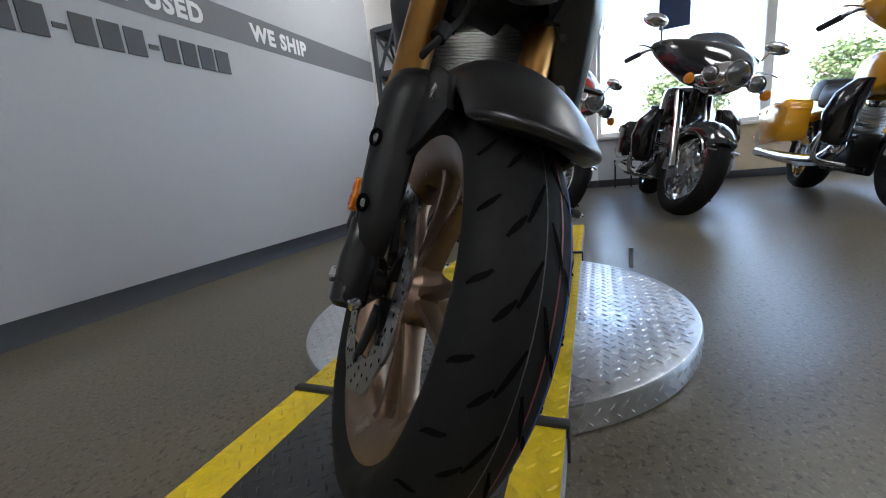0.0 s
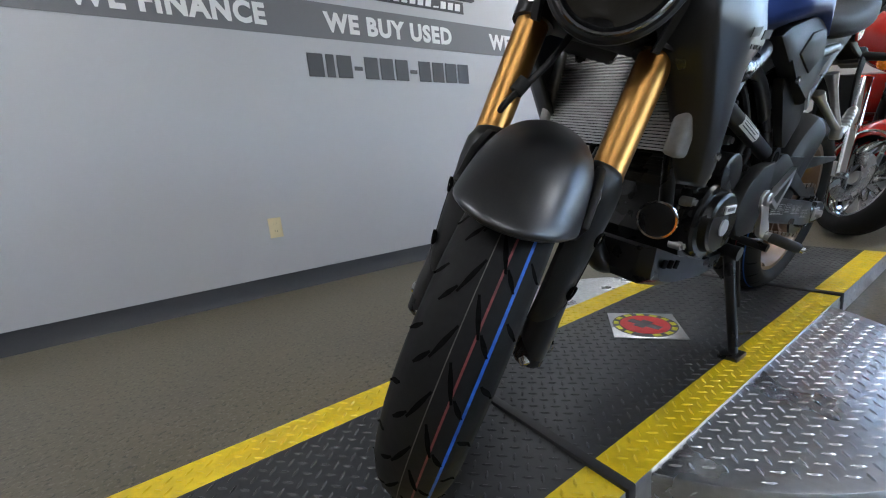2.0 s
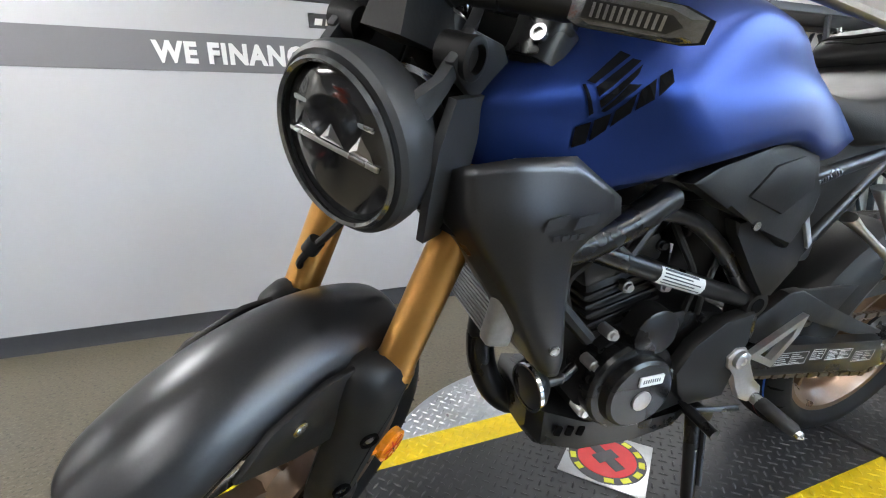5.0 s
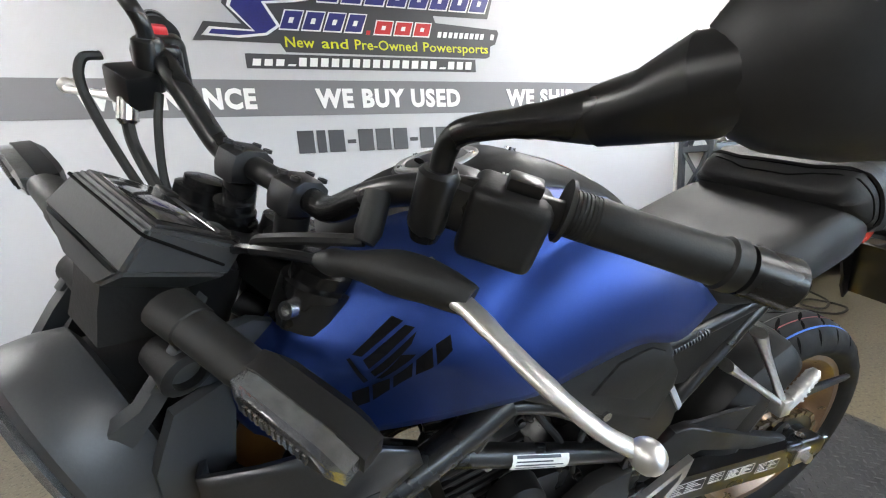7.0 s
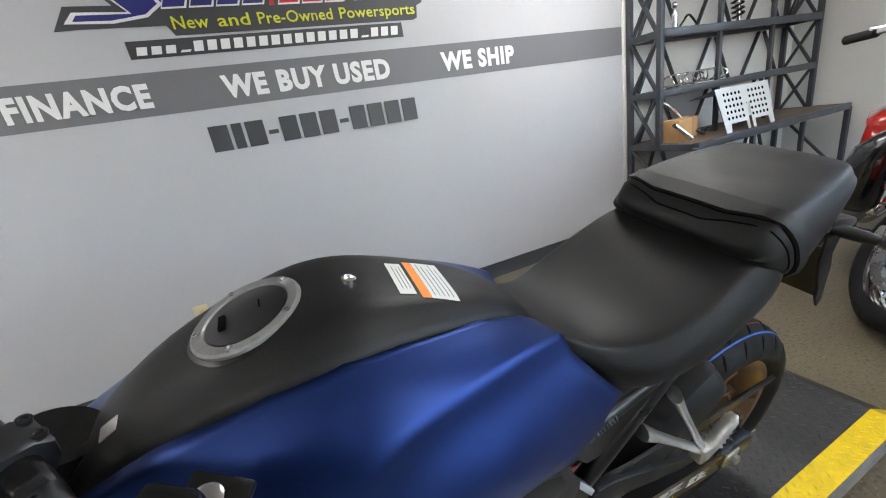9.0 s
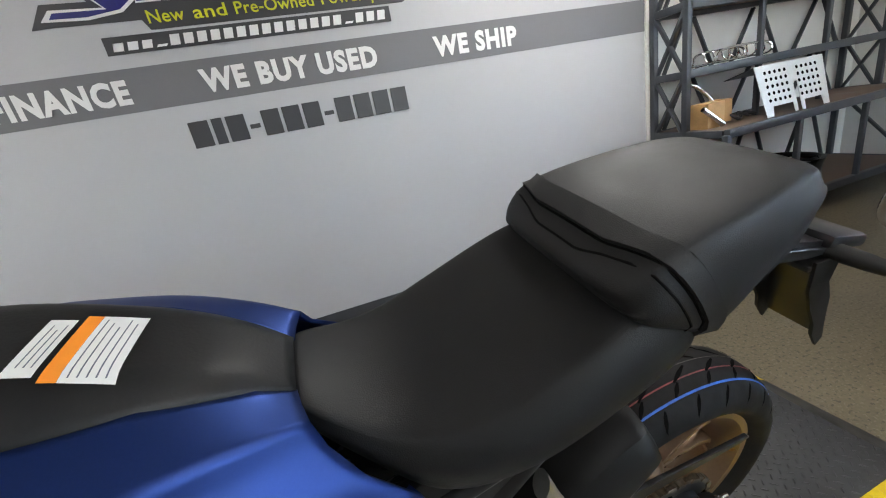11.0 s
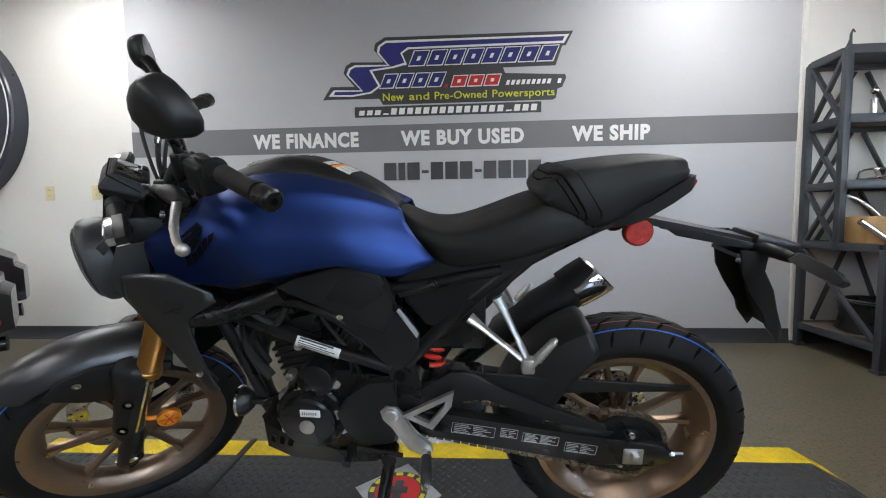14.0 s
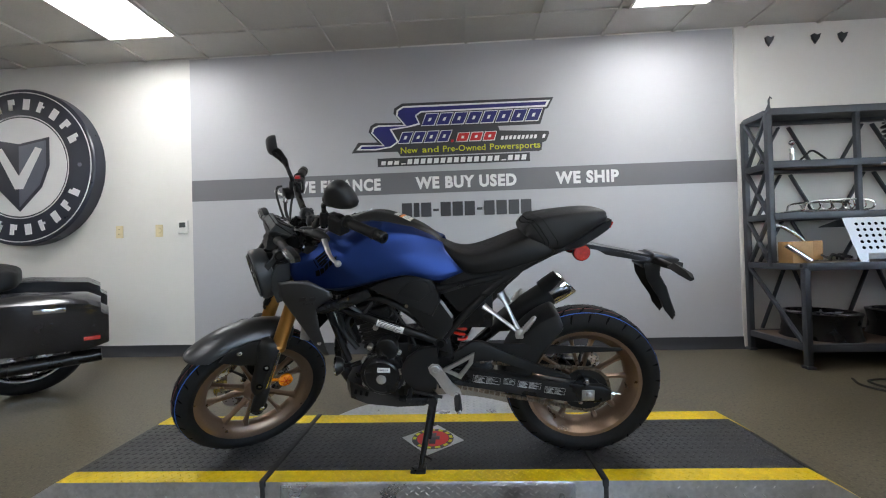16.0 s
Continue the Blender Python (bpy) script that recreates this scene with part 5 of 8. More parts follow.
TANK = [   # rows from the centre cover down; columns from the nose back
    [(-0.362, 0.038, 0.904), (-0.350, 0.054, 0.921), (-0.298, 0.070, 0.952), (-0.275, 0.075, 0.963), (-0.190, 0.0875, 0.982), (-0.130, 0.089, 0.987), (-0.080, 0.084, 0.980), (0.010, 0.067, 0.956), (0.080, 0.047, 0.920), (0.108, 0.036, 0.895)],
    [(-0.398, 0.088, 0.884), (-0.385, 0.112, 0.893), (-0.320, 0.122, 0.918), (-0.290, 0.130, 0.930), (-0.200, 0.136, 0.956), (-0.120, 0.128, 0.974), (-0.075, 0.115, 0.966), (0.006, 0.098, 0.952), (0.075, 0.074, 0.922), (0.112, 0.058, 0.897)],
    [(-0.440, 0.120, 0.850), (-0.421, 0.147, 0.854), (-0.308, 0.166, 0.860), (-0.245, 0.187, 0.864), (-0.172, 0.168, 0.915), (-0.112, 0.150, 0.951), (-0.055, 0.138, 0.947), (0.002, 0.124, 0.940), (0.074, 0.098, 0.920), (0.118, 0.080, 0.899)],
    [(-0.445, 0.117, 0.836), (-0.426, 0.142, 0.838), (-0.300, 0.152, 0.838), (-0.225, 0.185, 0.846), (-0.155, 0.165, 0.886), (-0.095, 0.149, 0.916), (-0.040, 0.140, 0.912), (0.014, 0.130, 0.904), (0.080, 0.108, 0.888), (0.126, 0.090, 0.876)],
    [(-0.446, 0.114, 0.812), (-0.428, 0.138, 0.812), (-0.290, 0.148, 0.802), (-0.200, 0.184, 0.824), (-0.130, 0.182, 0.850), (-0.070, 0.176, 0.868), (-0.020, 0.170, 0.870), (0.026, 0.162, 0.866), (0.095, 0.136, 0.858), (0.150, 0.110, 0.846)],
    [(-0.434, 0.108, 0.768), (-0.418, 0.130, 0.766), (-0.276, 0.140, 0.744), (-0.146, 0.184, 0.787), (-0.082, 0.179, 0.798), (-0.030, 0.174, 0.805), (0.005, 0.168, 0.806), (0.050, 0.160, 0.790), (0.105, 0.150, 0.768), (0.192, 0.122, 0.799)],
    [(-0.410, 0.090, 0.758), (-0.400, 0.104, 0.757), (-0.266, 0.112, 0.734), (-0.140, 0.130, 0.766), (-0.080, 0.126, 0.782), (-0.030, 0.124, 0.790), (0.005, 0.122, 0.792), (0.050, 0.120, 0.778), (0.105, 0.116, 0.757), (0.182, 0.100, 0.790)],
]
CR = [((2, j), (2, j + 1), 0.85) for j in range(4, 9)] + [((i, 3), (i + 1, 3), 0.8) for i in (2, 3, 4)] + [((5, j), (5, j + 1), 0.8) for j in range(9)] + \
     [((0, j), (0, j + 1), 1.0) for j in range(9)] + [((i, 9), (i + 1, 9), 0.9) for i in range(6)] + [((i, 1), (i + 1, 1), 0.35) for i in range(1, 6)]
tank = new("fuel_tank")
tank.parent = bike
SIDES = []
M_SMARK = mat("dark_shroud_mark", (0.014, 0.014, 0.016), 0.38, vary=0.05, bump=0)
M_TMARK = mat("dark_tank_mark", (0.003, 0.003, 0.004), 0.7, vary=0.05, bump=0, spec=0.08)
tank["label"] = "matte blue fuel tank with a black centre cover"
for sy in (-1, 1):
    sd_ = shell_part("tank_side", [[(x, sy * y, z) for x, y, z in r] for r in TANK], M_BLUE, tank, "matte blue side panel", CR)
    SIDES.append(sd_)
COVER = []
for x, z, y, ze in ((-0.390, 0.880, 0.040, 0.868), (-0.355, 0.930, 0.052, 0.922), (-0.275, 0.983, 0.075, 0.966), (-0.190, 1.006, 0.0875, 0.986), (-0.130, 1.016, 0.089, 0.991),
                    (-0.080, 1.007, 0.084, 0.984), (0.010, 0.973, 0.067, 0.959), (0.075, 0.935, 0.048, 0.926), (0.108, 0.899, 0.036, 0.898)):
    COVER.append([(x, -y - 0.002, ze - 0.012), (x, -y, ze + 0.001), (x, -0.66 * y, z + 0.002), (x, 0, z + 0.003), (x, 0.66 * y, z + 0.002), (x, y, ze + 0.001), (x, y + 0.002, ze - 0.012)])
cov = shell_part("tank_cover", COVER, M_MBLK, tank, "black plastic tank cover", [((i, j), (i + 1, j), 0.6) for i in range(8) for j in (1, 5)] + [((i, j), (i + 1, j), 0.35) for i in range(3, 8) for j in (2, 4)], 0.005)
CAPM = Matrix.Translation((-0.195, 0, 1.0040)) @ Matrix.Rotation(radians(-12), 4, "Y")
bm = B()
lathe(bm, [(-0.012, 0.057), (0.0, 0.0575), (0.0015, 0.055), (0.0015, 0.0001)], (0, 0, 0), (0, 0, 1), 48)
part("cap_seat", moved(bm, CAPM), M_SATIN, tank)
bm = B()
lathe(bm, [(0.000, 0.0525), (0.0045, 0.052), (0.0062, 0.0495), (0.0062, 0.041), (0.004, 0.0395), (0.0, 0.039)], (0, 0, 0), (0, 0, 1), 48)
cap = part("filler_cap_ring", moved(bm, CAPM), M_RADT, tank, "brushed silver filler ring", angle=25)
for k in range(5):
    a = 2 * math.pi * k / 5 + 0.6
    bm = B()
    lathe(bm, [(0.005, 0.0038), (0.0078, 0.0036), (0.0078, 0.002), (0.0066, 0.0018), (0.0066, 0.0001)], (0.046 * math.cos(a), 0.046 * math.sin(a), 0), (0, 0, 1), 10)
    part("cap_bolt", moved(bm, CAPM), M_CHROME, cap)
bm = B()
lathe(bm, [(0.0, 0.039), (0.0052, 0.0385), (0.0058, 0.036), (0.0058, 0.0001)], (0, 0, 0), (0, 0, 1), 40)
part("filler_cap", moved(bm, CAPM), M_GUN, tank, "dark grey filler cap")
bm = B()
box(bm, (-0.025, -0.012, 0.005), (-0.018, 0.010, 0.0095), 0.002, CAPM)
part("cap_latch", bm, M_SHADEBLK, tank)
bm = B()
box(bm, (0.012, -0.002, 0.005), (0.0135, 0.012, 0.0066), 0.0004, CAPM)
part("key_slot", bm, M_SHADEBLK, tank)
bm = B()
lathe(bm, [(0, 0.0075), (0.004, 0.0075), (0.0045, 0.005), (0.0025, 0.0045), (0.0025, 0.0001)], (-0.100, -0.008, 1.0145), (0.3, 0, 1), 16)
part("cover_bolt", bm, M_CHROME, tank)
bm = B()
box(bm, (-0.0085, -0.0075, 0), (0.0085, 0.0075, 0.0015), 0.0006, Matrix.Translation((-0.318, -0.028, 0.9575)) @ pose(0, 0, 0, 8, -27, 0))
part("small_badge", bm, M_ALUM, tank)
def laid(bm, tree, lo, hi, lift=0.0010, nx=4, ny=8):
    """A thin label lying on the cover, in a frame turned a little about z."""
    V = []
    for i in range(nx + 1):
        row = []
        for j in range(ny + 1):
            u, v = lo[0] + (hi[0] - lo[0]) * i / nx, lo[1] + (hi[1] - lo[1]) * j / ny
            p = Vector((-0.016 + u * 0.998 + v * 0.07, -0.008 - u * 0.07 + v * 0.998, 1.3))
            hit = tree.ray_cast(p, Vector((0, 0, -1)))
            row.append(bm.verts.new(hit[0] + Vector((0.3, 0, 1)) * lift))
        V.append(row)
    for a, b in zip(V, V[1:]):
        for j in range(ny):
            bm.faces.new((a[j], b[j], b[j + 1], a[j + 1]))
    return bm


dg = bpy.context.evaluated_depsgraph_get()
ctree = BVHTree.FromObject(cov, dg)
for lo, hi, mt, nm in (((-0.040, -0.036), (-0.023, 0.030), M_LABEL, "white_label"), ((-0.019, -0.041), (-0.009, 0.036), M_ORANGE, "orange_label"),
                       ((-0.0089, -0.041), (0.021, 0.036), M_LABEL, "white_label")):
    part(nm, laid(B(), ctree, lo, hi), mt, tank, "printed warning label")
bm = B()
for k in range(5):
    laid(bm, ctree, (-0.005 + 0.005 * k, -0.037), (-0.0040 + 0.005 * k, 0.031 - 0.005 * (k % 3)), 0.0014, 1, 8)
for k in range(3):
    laid(bm, ctree, (-0.035 + 0.004 * k, -0.027), (-0.0341 + 0.004 * k, 0.022 - 0.006 * (k % 2)), 0.0014, 1, 8)
tagged(part("print_bar", bm, M_SHIELD2, tank, smooth=False), kind="stuff")
# maker's wing and name on the tank flank, as plain dark shapes
def stuck(bm, tree, outline, sy, lift=0.0022):
    """A thin mark lying on a curved flank: pairs of x, z along its two edges, dropped on to the surface."""
    rows = []
    for (xa, za), (xb, zb) in outline:
        row = []
        for x, z in ((xa, za), (xb, zb)):
            hit = tree.ray_cast(Vector((x, sy * 0.4, z)), Vector((0, -sy, 0)))
            row.append(bm.verts.new(hit[0] + hit[1] * lift * (1 if hit[1].y * sy > 0 else -1)))
        rows.append(row)
    for a, b in zip(rows, rows[1:]):
        bm.faces.new((a[0], a[1], b[1], b[0]))
    return bm


dg = bpy.context.evaluated_depsgraph_get()
for sy, ob in zip((-1, 1), SIDES):
    tree = BVHTree.FromObject(ob, dg)
    for up, low in ((((-0.329, 0.866), (-0.290, 0.895)), ((-0.321, 0.864), (-0.281, 0.891))), (((-0.320, 0.861), (-0.280, 0.888)), ((-0.316, 0.852), (-0.272, 0.886))),
                    (((-0.315, 0.849), (-0.271, 0.883)), ((-0.311, 0.842), (-0.277, 0.873))), (((-0.310, 0.839), (-0.287, 0.864)), ((-0.305, 0.838), (-0.274, 0.864))),
                    (((-0.334, 0.863), (-0.321, 0.834)), ((-0.331, 0.864), (-0.317, 0.837)))):
        bm = B()
        stuck(bm, tree, [tuple((e[0][0] + (e[1][0] - e[0][0]) * t, e[0][1] + (e[1][1] - e[0][1]) * t) for e in (up, low)) for t in (0, 0.2, 0.4, 0.6, 0.8, 1.0)], sy)
        part("wing_shape", bm, M_TMARK, tank, smooth=False)
    xs, zt, zb = (-0.334, -0.315, -0.296, -0.276, -0.258, -0.241), (0.822, 0.829, 0.838, 0.858, 0.871, 0.880), (0.800, 0.806, 0.821, 0.839, 0.852, 0.868)
    for k in range(5):
        bm = B()
        a, b = xs[k] + 0.0015, xs[k + 1] - 0.0015
        stuck(bm, tree, [((a + (b - a) * t, np.interp(a + (b - a) * t, xs, zt)), (a + (b - a) * t, np.interp(a + (b - a) * t, xs, zb))) for t in (0, 0.5, 1.0)], sy)
        part("name_bar", bm, M_TMARK, tank, smooth=False)


def pad(name, stations, material, parent, label, creases=0.0):
    """An upholstered pad: stations of x, top z, low z, half width."""
    sec = []
    for x, zt, zl, w, ex in stations:
        h = zt - zl
        half = [(0.0, zt), (0.55 * w, zt - 0.001), (0.80 * w, zt - 0.004), (0.87 * w, zt - 0.009), (0.93 * w, zt - 0.022), (w, zt - 0.38 * h - 0.006), (w * 0.985, zl + 0.12 * h), (w * 0.90, zl), (0.5 * w, zl)]
        ring = [(x + ex * (zt - z), y, z) for y, z in half] + [(x + ex * (zt - z), -y, z) for y, z in half[:0:-1]]
        sec.append(ring)
    bm = B()
    loft(bm, sec)
    return part(name, bm, material, parent, label, sub=2)


seat = new("seat")
seat.parent = bike
seat["label"] = "black vinyl stepped seat"
pad("rider_pad", [(0.100, 0.896, 0.872, 0.050, 0.15), (0.108, 0.902, 0.850, 0.066, 0.25), (0.135, 0.884, 0.815, 0.086, 0.32), (0.170, 0.866, 0.790, 0.108, 0.2), (0.215, 0.858, 0.782, 0.130, 0.0),
                  (0.265, 0.866, 0.786, 0.146, 0), (0.330, 0.888, 0.795, 0.150, 0), (0.395, 0.914, 0.812, 0.146, 0), (0.440, 0.926, 0.828, 0.141, 0.2), (0.485, 0.925, 0.844, 0.130, 0.3), (0.506, 0.915, 0.858, 0.112, 0.4)],
    M_SEAT, seat, "rider's seat pad")
pp = pad("pillion_pad", [(0.402, 0.934, 0.918, 0.120, 0.5), (0.408, 0.950, 0.903, 0.134, 0.6), (0.430, 0.974, 0.885, 0.139, 0.5), (0.460, 0.985, 0.866, 0.139, 0.35), (0.520, 0.993, 0.858, 0.136, 0.1),
                    (0.588, 1.000, 0.894, 0.127, 0), (0.655, 1.004, 0.936, 0.115, 0), (0.692, 1.001, 0.955, 0.102, 0), (0.708, 0.992, 0.964, 0.087, 0)],
    M_SEAT, seat, "pillion seat pad")
dg = bpy.context.evaluated_depsgraph_get()
ptree = BVHTree.FromObject(pp, dg)
bm = B()
rows = []
for k in range(41):
    a = radians(-112 + 224 * k / 40)
    row = []
    for off, lift in ((-0.014, 0.0008), (-0.013, 0.0050), (0.012, 0.0050), (0.013, 0.0008)):
        zc = 0.930
        x = 0.444 + off + 0.062 * min(1.0, max(0.0, (abs(a) - 1.0) / 0.8)) ** 1.2
        hit = ptree.ray_cast(Vector((x, 0.4 * math.sin(a), zc + 0.4 * math.cos(a))), Vector((0, -math.sin(a), -math.cos(a))))
        n = hit[1] if hit[1].dot(Vector((0, math.sin(a), math.cos(a)))) > 0 else -hit[1]
        row.append(bm.verts.new(hit[0] + n * lift))
    rows.append(row)
for p, q in zip(rows, rows[1:]):
    for k in range(3):
        bm.faces.new((p[k], q[k], q[k + 1], p[k + 1]))
part("strap", bm, M_SEAT, seat, "black seat strap")
for off in (-0.0155, 0.0145, -0.030):
    bm = B()
    line = []
    for k in range(41):
        a = radians(-108 + 216 * k / 40)
        x = 0.444 + off + 0.062 * min(1.0, max(0.0, (abs(a) - 1.0) / 0.8)) ** 1.2
        hit = ptree.ray_cast(Vector((x, 0.4 * math.sin(a), 0.93 + 0.4 * math.cos(a))), Vector((0, -math.sin(a), -math.cos(a))))
        line.append(hit[0])
    tube(bm, line, 0.0015, 6)
    part("seam", bm, M_SHADEBLK, seat)
# side panels under the tank
for sy in (-1, 1):
    bm = B()
    plate(bm, [(-0.150, 0.752), (-0.110, 0.772), (-0.010, 0.800), (0.040, 0.802), (0.074, 0.786), (0.088, 0.760), (0.094, 0.724), (0.108, 0.698), (0.076, 0.640), (-0.005, 0.690), (-0.075, 0.712)], 0.030,
          Matrix.Translation((0, sy * 0.140, 0)), 0.008)
    sp = part("side_panel", bm, M_MBLK, bike, "black angular side panel", angle=30)
    bm = B()
    plate(bm, [(-0.010, 0.770), (0.040, 0.782), (0.066, 0.770), (0.080, 0.735), (0.030, 0.700), (-0.045, 0.730)], 0.008, Matrix.Translation((0, sy * 0.1545, 0)), 0.003)
    part("inset", bm, M_MBLK, sp)
    bm = B()
    plate(bm, [(-0.030, 0.690), (0.074, 0.692), (0.110, 0.697), (0.152, 0.632), (0.148, 0.596), (0.108, 0.545), (0.086, 0.548), (0.040, 0.600), (-0.014, 0.664)], 0.020, Matrix.Translation((0, sy * 0.128, 0)), 0.006)
    part("lower_panel", bm, M_MBLK, sp)
    bm = B()
    plate(bm, [(0.103, 0.695), (0.112, 0.699), (0.151, 0.639), (0.146, 0.629)], 0.006, Matrix.Translation((0, sy * 0.1400, 0)), 0.001)
    part("grey_strip", bm, mat("grey_foam", (0.30, 0.32, 0.34), 0.7, vary=0.1), sp, "pale grey strip")
    bm = B()
    lathe(bm, [(0, 0.007), (0.004, 0.007), (0.004, 0.0001)], (-0.014, sy * 0.155, 0.686), (0, sy, 0), 12)
    part("bolt", bm, M_STEELB, sp)
    # shroud by the radiator
    sh = new("radiator_shroud")
    sh.parent = bike
    sh["label"] = "dark grey wing-shaped radiator shroud"
    S = [[(-0.470, 0.110, 0.770), (-0.462, 0.172, 0.789), (-0.415, 0.186, 0.797), (-0.352, 0.186, 0.797), (-0.276, 0.172, 0.748)],
         [(-0.478, 0.115, 0.735), (-0.462, 0.180, 0.742), (-0.410, 0.196, 0.742), (-0.350, 0.194, 0.735), (-0.272, 0.172, 0.728)],
         [(-0.452, 0.120, 0.690), (-0.432, 0.178, 0.690), (-0.398, 0.188, 0.690), (-0.360, 0.188, 0.690), (-0.335, 0.180, 0.692)],
         [(-0.412, 0.122, 0.630), (-0.395, 0.176, 0.625), (-0.376, 0.182, 0.622), (-0.352, 0.182, 0.620), (-0.332, 0.176, 0.618)],
         [(-0.366, 0.125, 0.540), (-0.356, 0.166, 0.540), (-0.345, 0.173, 0.538), (-0.330, 0.173, 0.536), (-0.318, 0.168, 0.534)],
         [(-0.338, 0.125, 0.505), (-0.334, 0.155, 0.505), (-0.328, 0.162, 0.504), (-0.320, 0.162, 0.503), (-0.314, 0.158, 0.502)]]
    shell_part("wing", [[(x, sy * y, z) for x, y, z in r] for r in S], M_GUN, sh, "", [((i, 1), (i + 1, 1), 0.95) for i in range(5)] + [((0, j), (0, j + 1), 1.0) for j in range(4)] +
               [((i, 4), (i + 1, 4), 1.0) for i in range(5)] + [((1, j), (1, j + 1), 0.35) for j in range(1, 4)], 0.006)
    for k in range(2):
        bm = B()
        plate(bm, [(0.0, 0.0), (0.026, 0.0), (0.032, 0.012), (0.006, 0.012)], 0.0012, Matrix.Translation((-0.386 + 0.036 * k, sy * 0.1985, 0.724)) @ pose(0, 0, 0, sy * -2, -8, 0))
        part("name_bar", bm, M_SMARK, sh, smooth=False)
    bm = B()
    for k in range(4):
        plate(bm, [(0.0, 0.0), (0.007, 0.0), (0.008, 0.006), (0.001, 0.006)], 0.0012, Matrix.Translation((-0.372 + 0.010 * k, sy * 0.1965, 0.711)) @ pose(0, 0, 0, sy * -2, -8, 0))
    part("number_mark", bm, M_SMARK, sh, smooth=False)
    bm = B()
    lathe(bm, [(0, 0.007), (0.005, 0.007), (0.005, 0.0045), (0.003, 0.004), (0.003, 0.0001)], (-0.338, sy * 0.176, 0.557), (0, sy, 0), 12)
    part("bolt", bm, M_STEELB, sh)
    # frame tubes
    fr_ = new("frame_side")
    fr_.parent = bike
    for pts, r in (([(-0.430, sy * 0.05, 0.80), (-0.34, sy * 0.100, 0.700), (-0.134, sy * 0.110, 0.612), (0.098, sy * 0.108, 0.526)], 0.0165),
                   ([(-0.250, sy * 0.10, 0.700), (-0.120, sy * 0.112, 0.700), (-0.014, sy * 0.110, 0.643), (0.094, sy * 0.108, 0.534)], 0.0125),
                   ([(0.100, sy * 0.108, 0.530), (0.211, sy * 0.108, 0.648), (0.343, sy * 0.100, 0.765), (0.500, sy * 0.085, 0.848), (0.700, sy * 0.060, 0.930)], 0.0150),
                   ([(-0.43, sy * 0.045, 0.88), (-0.30, sy * 0.09, 0.80), (-0.10, sy * 0.11, 0.745), (0.10, sy * 0.112, 0.735), (0.33, sy * 0.105, 0.775)], 0.0140),
                   ([(-0.330, sy * 0.100, 0.690), (-0.300, sy * 0.085, 0.560), (-0.265, sy * 0.080, 0.440)], 0.0135)):
        bm = B()
        tube(bm, curve(pts, 5) if len(pts) > 2 else pts, r, 14)
        part("frame_tube", bm, M_SATIN, fr_)
    bm = B()
    tube(bm, [(0.100, sy * 0.085, 0.523), (0.100, sy * 0.128, 0.523)], 0.024, 20)
    plate(bm, [(0.075, 0.545), (0.13, 0.56), (0.15, 0.45), (0.13, 0.33), (0.085, 0.33), (0.07, 0.44)], 0.02, Matrix.Translation((0, sy * 0.100, 0)), 0.004)
    part("pivot_plate", bm, M_SATIN, fr_)
    bm = B()
    tube(bm, [(0.100, sy * 0.1275, 0.523), (0.100, sy * 0.1290, 0.523)], 0.014, 16)
    part("pivot_bore", bm, M_SHADEBLK, fr_)
    # cast lattice between the tubes
    bm = B()
    for a, b in (((-0.255, 0.690), (-0.185, 0.640)), ((-0.185, 0.640), (-0.150, 0.690)), ((-0.150, 0.700), (-0.080, 0.690))):
        tube(bm, [(a[0], sy * 0.112, a[1]), (b[0], sy * 0.112, b[1])], 0.008, 8)
    part("frame_brace", bm, M_GUN, fr_)
bm = B()
hose(bm, [(-0.372, -0.165, 0.685), (-0.30, -0.158, 0.688), (-0.22, -0.140, 0.704), (-0.150, -0.125, 0.730)], 0.021, 16)
part("air_duct", bm, M_SATIN, bike, "black air duct")
# printed label on the frame tube
bm = B()
a, b = Vector((-0.134, -0.1115, 0.611)), Vector((-0.037, -0.1105, 0.575))
d = (b - a).normalized()
n0 = Vector((0, -1, 0))
up = d.cross(n0).normalized() * -1
rows = []
for t in (-0.9, -0.5, 0, 0.5, 0.9):
    o = n0 * (0.0172 * math.cos(t)) + up * (0.0172 * math.sin(t))
    rows.append([a + o, b + o])
V = [[bm.verts.new(p) for p in r] for r in rows]
for p, q in zip(V, V[1:]):
    bm.faces.new((p[0], p[1], q[1], q[0]))
lb = part("frame_label", bm, M_LABEL, bike, "white printed label on the frame tube")
bm = B()
for k in range(5):
    t = -0.6 + 0.3 * k
    o = n0 * (0.0176 * math.cos(t)) + up * (0.0176 * math.sin(t))
    e = b - (b - a) * (0.06, 0.22, 0.10, 0.30, 0.16)[k]
    s = a + (b - a) * 0.06
    wide = 0.24 if k == 4 else 0.12
    q = n0 * (0.0176 * math.cos(t + wide)) + up * (0.0176 * math.sin(t + wide))
    bm.faces.new([bm.verts.new(p) for p in (s + o, e + o, e + q, s + q)])
tagged(part("print_bar", bm, M_SHIELD, lb, smooth=False), kind="stuff")

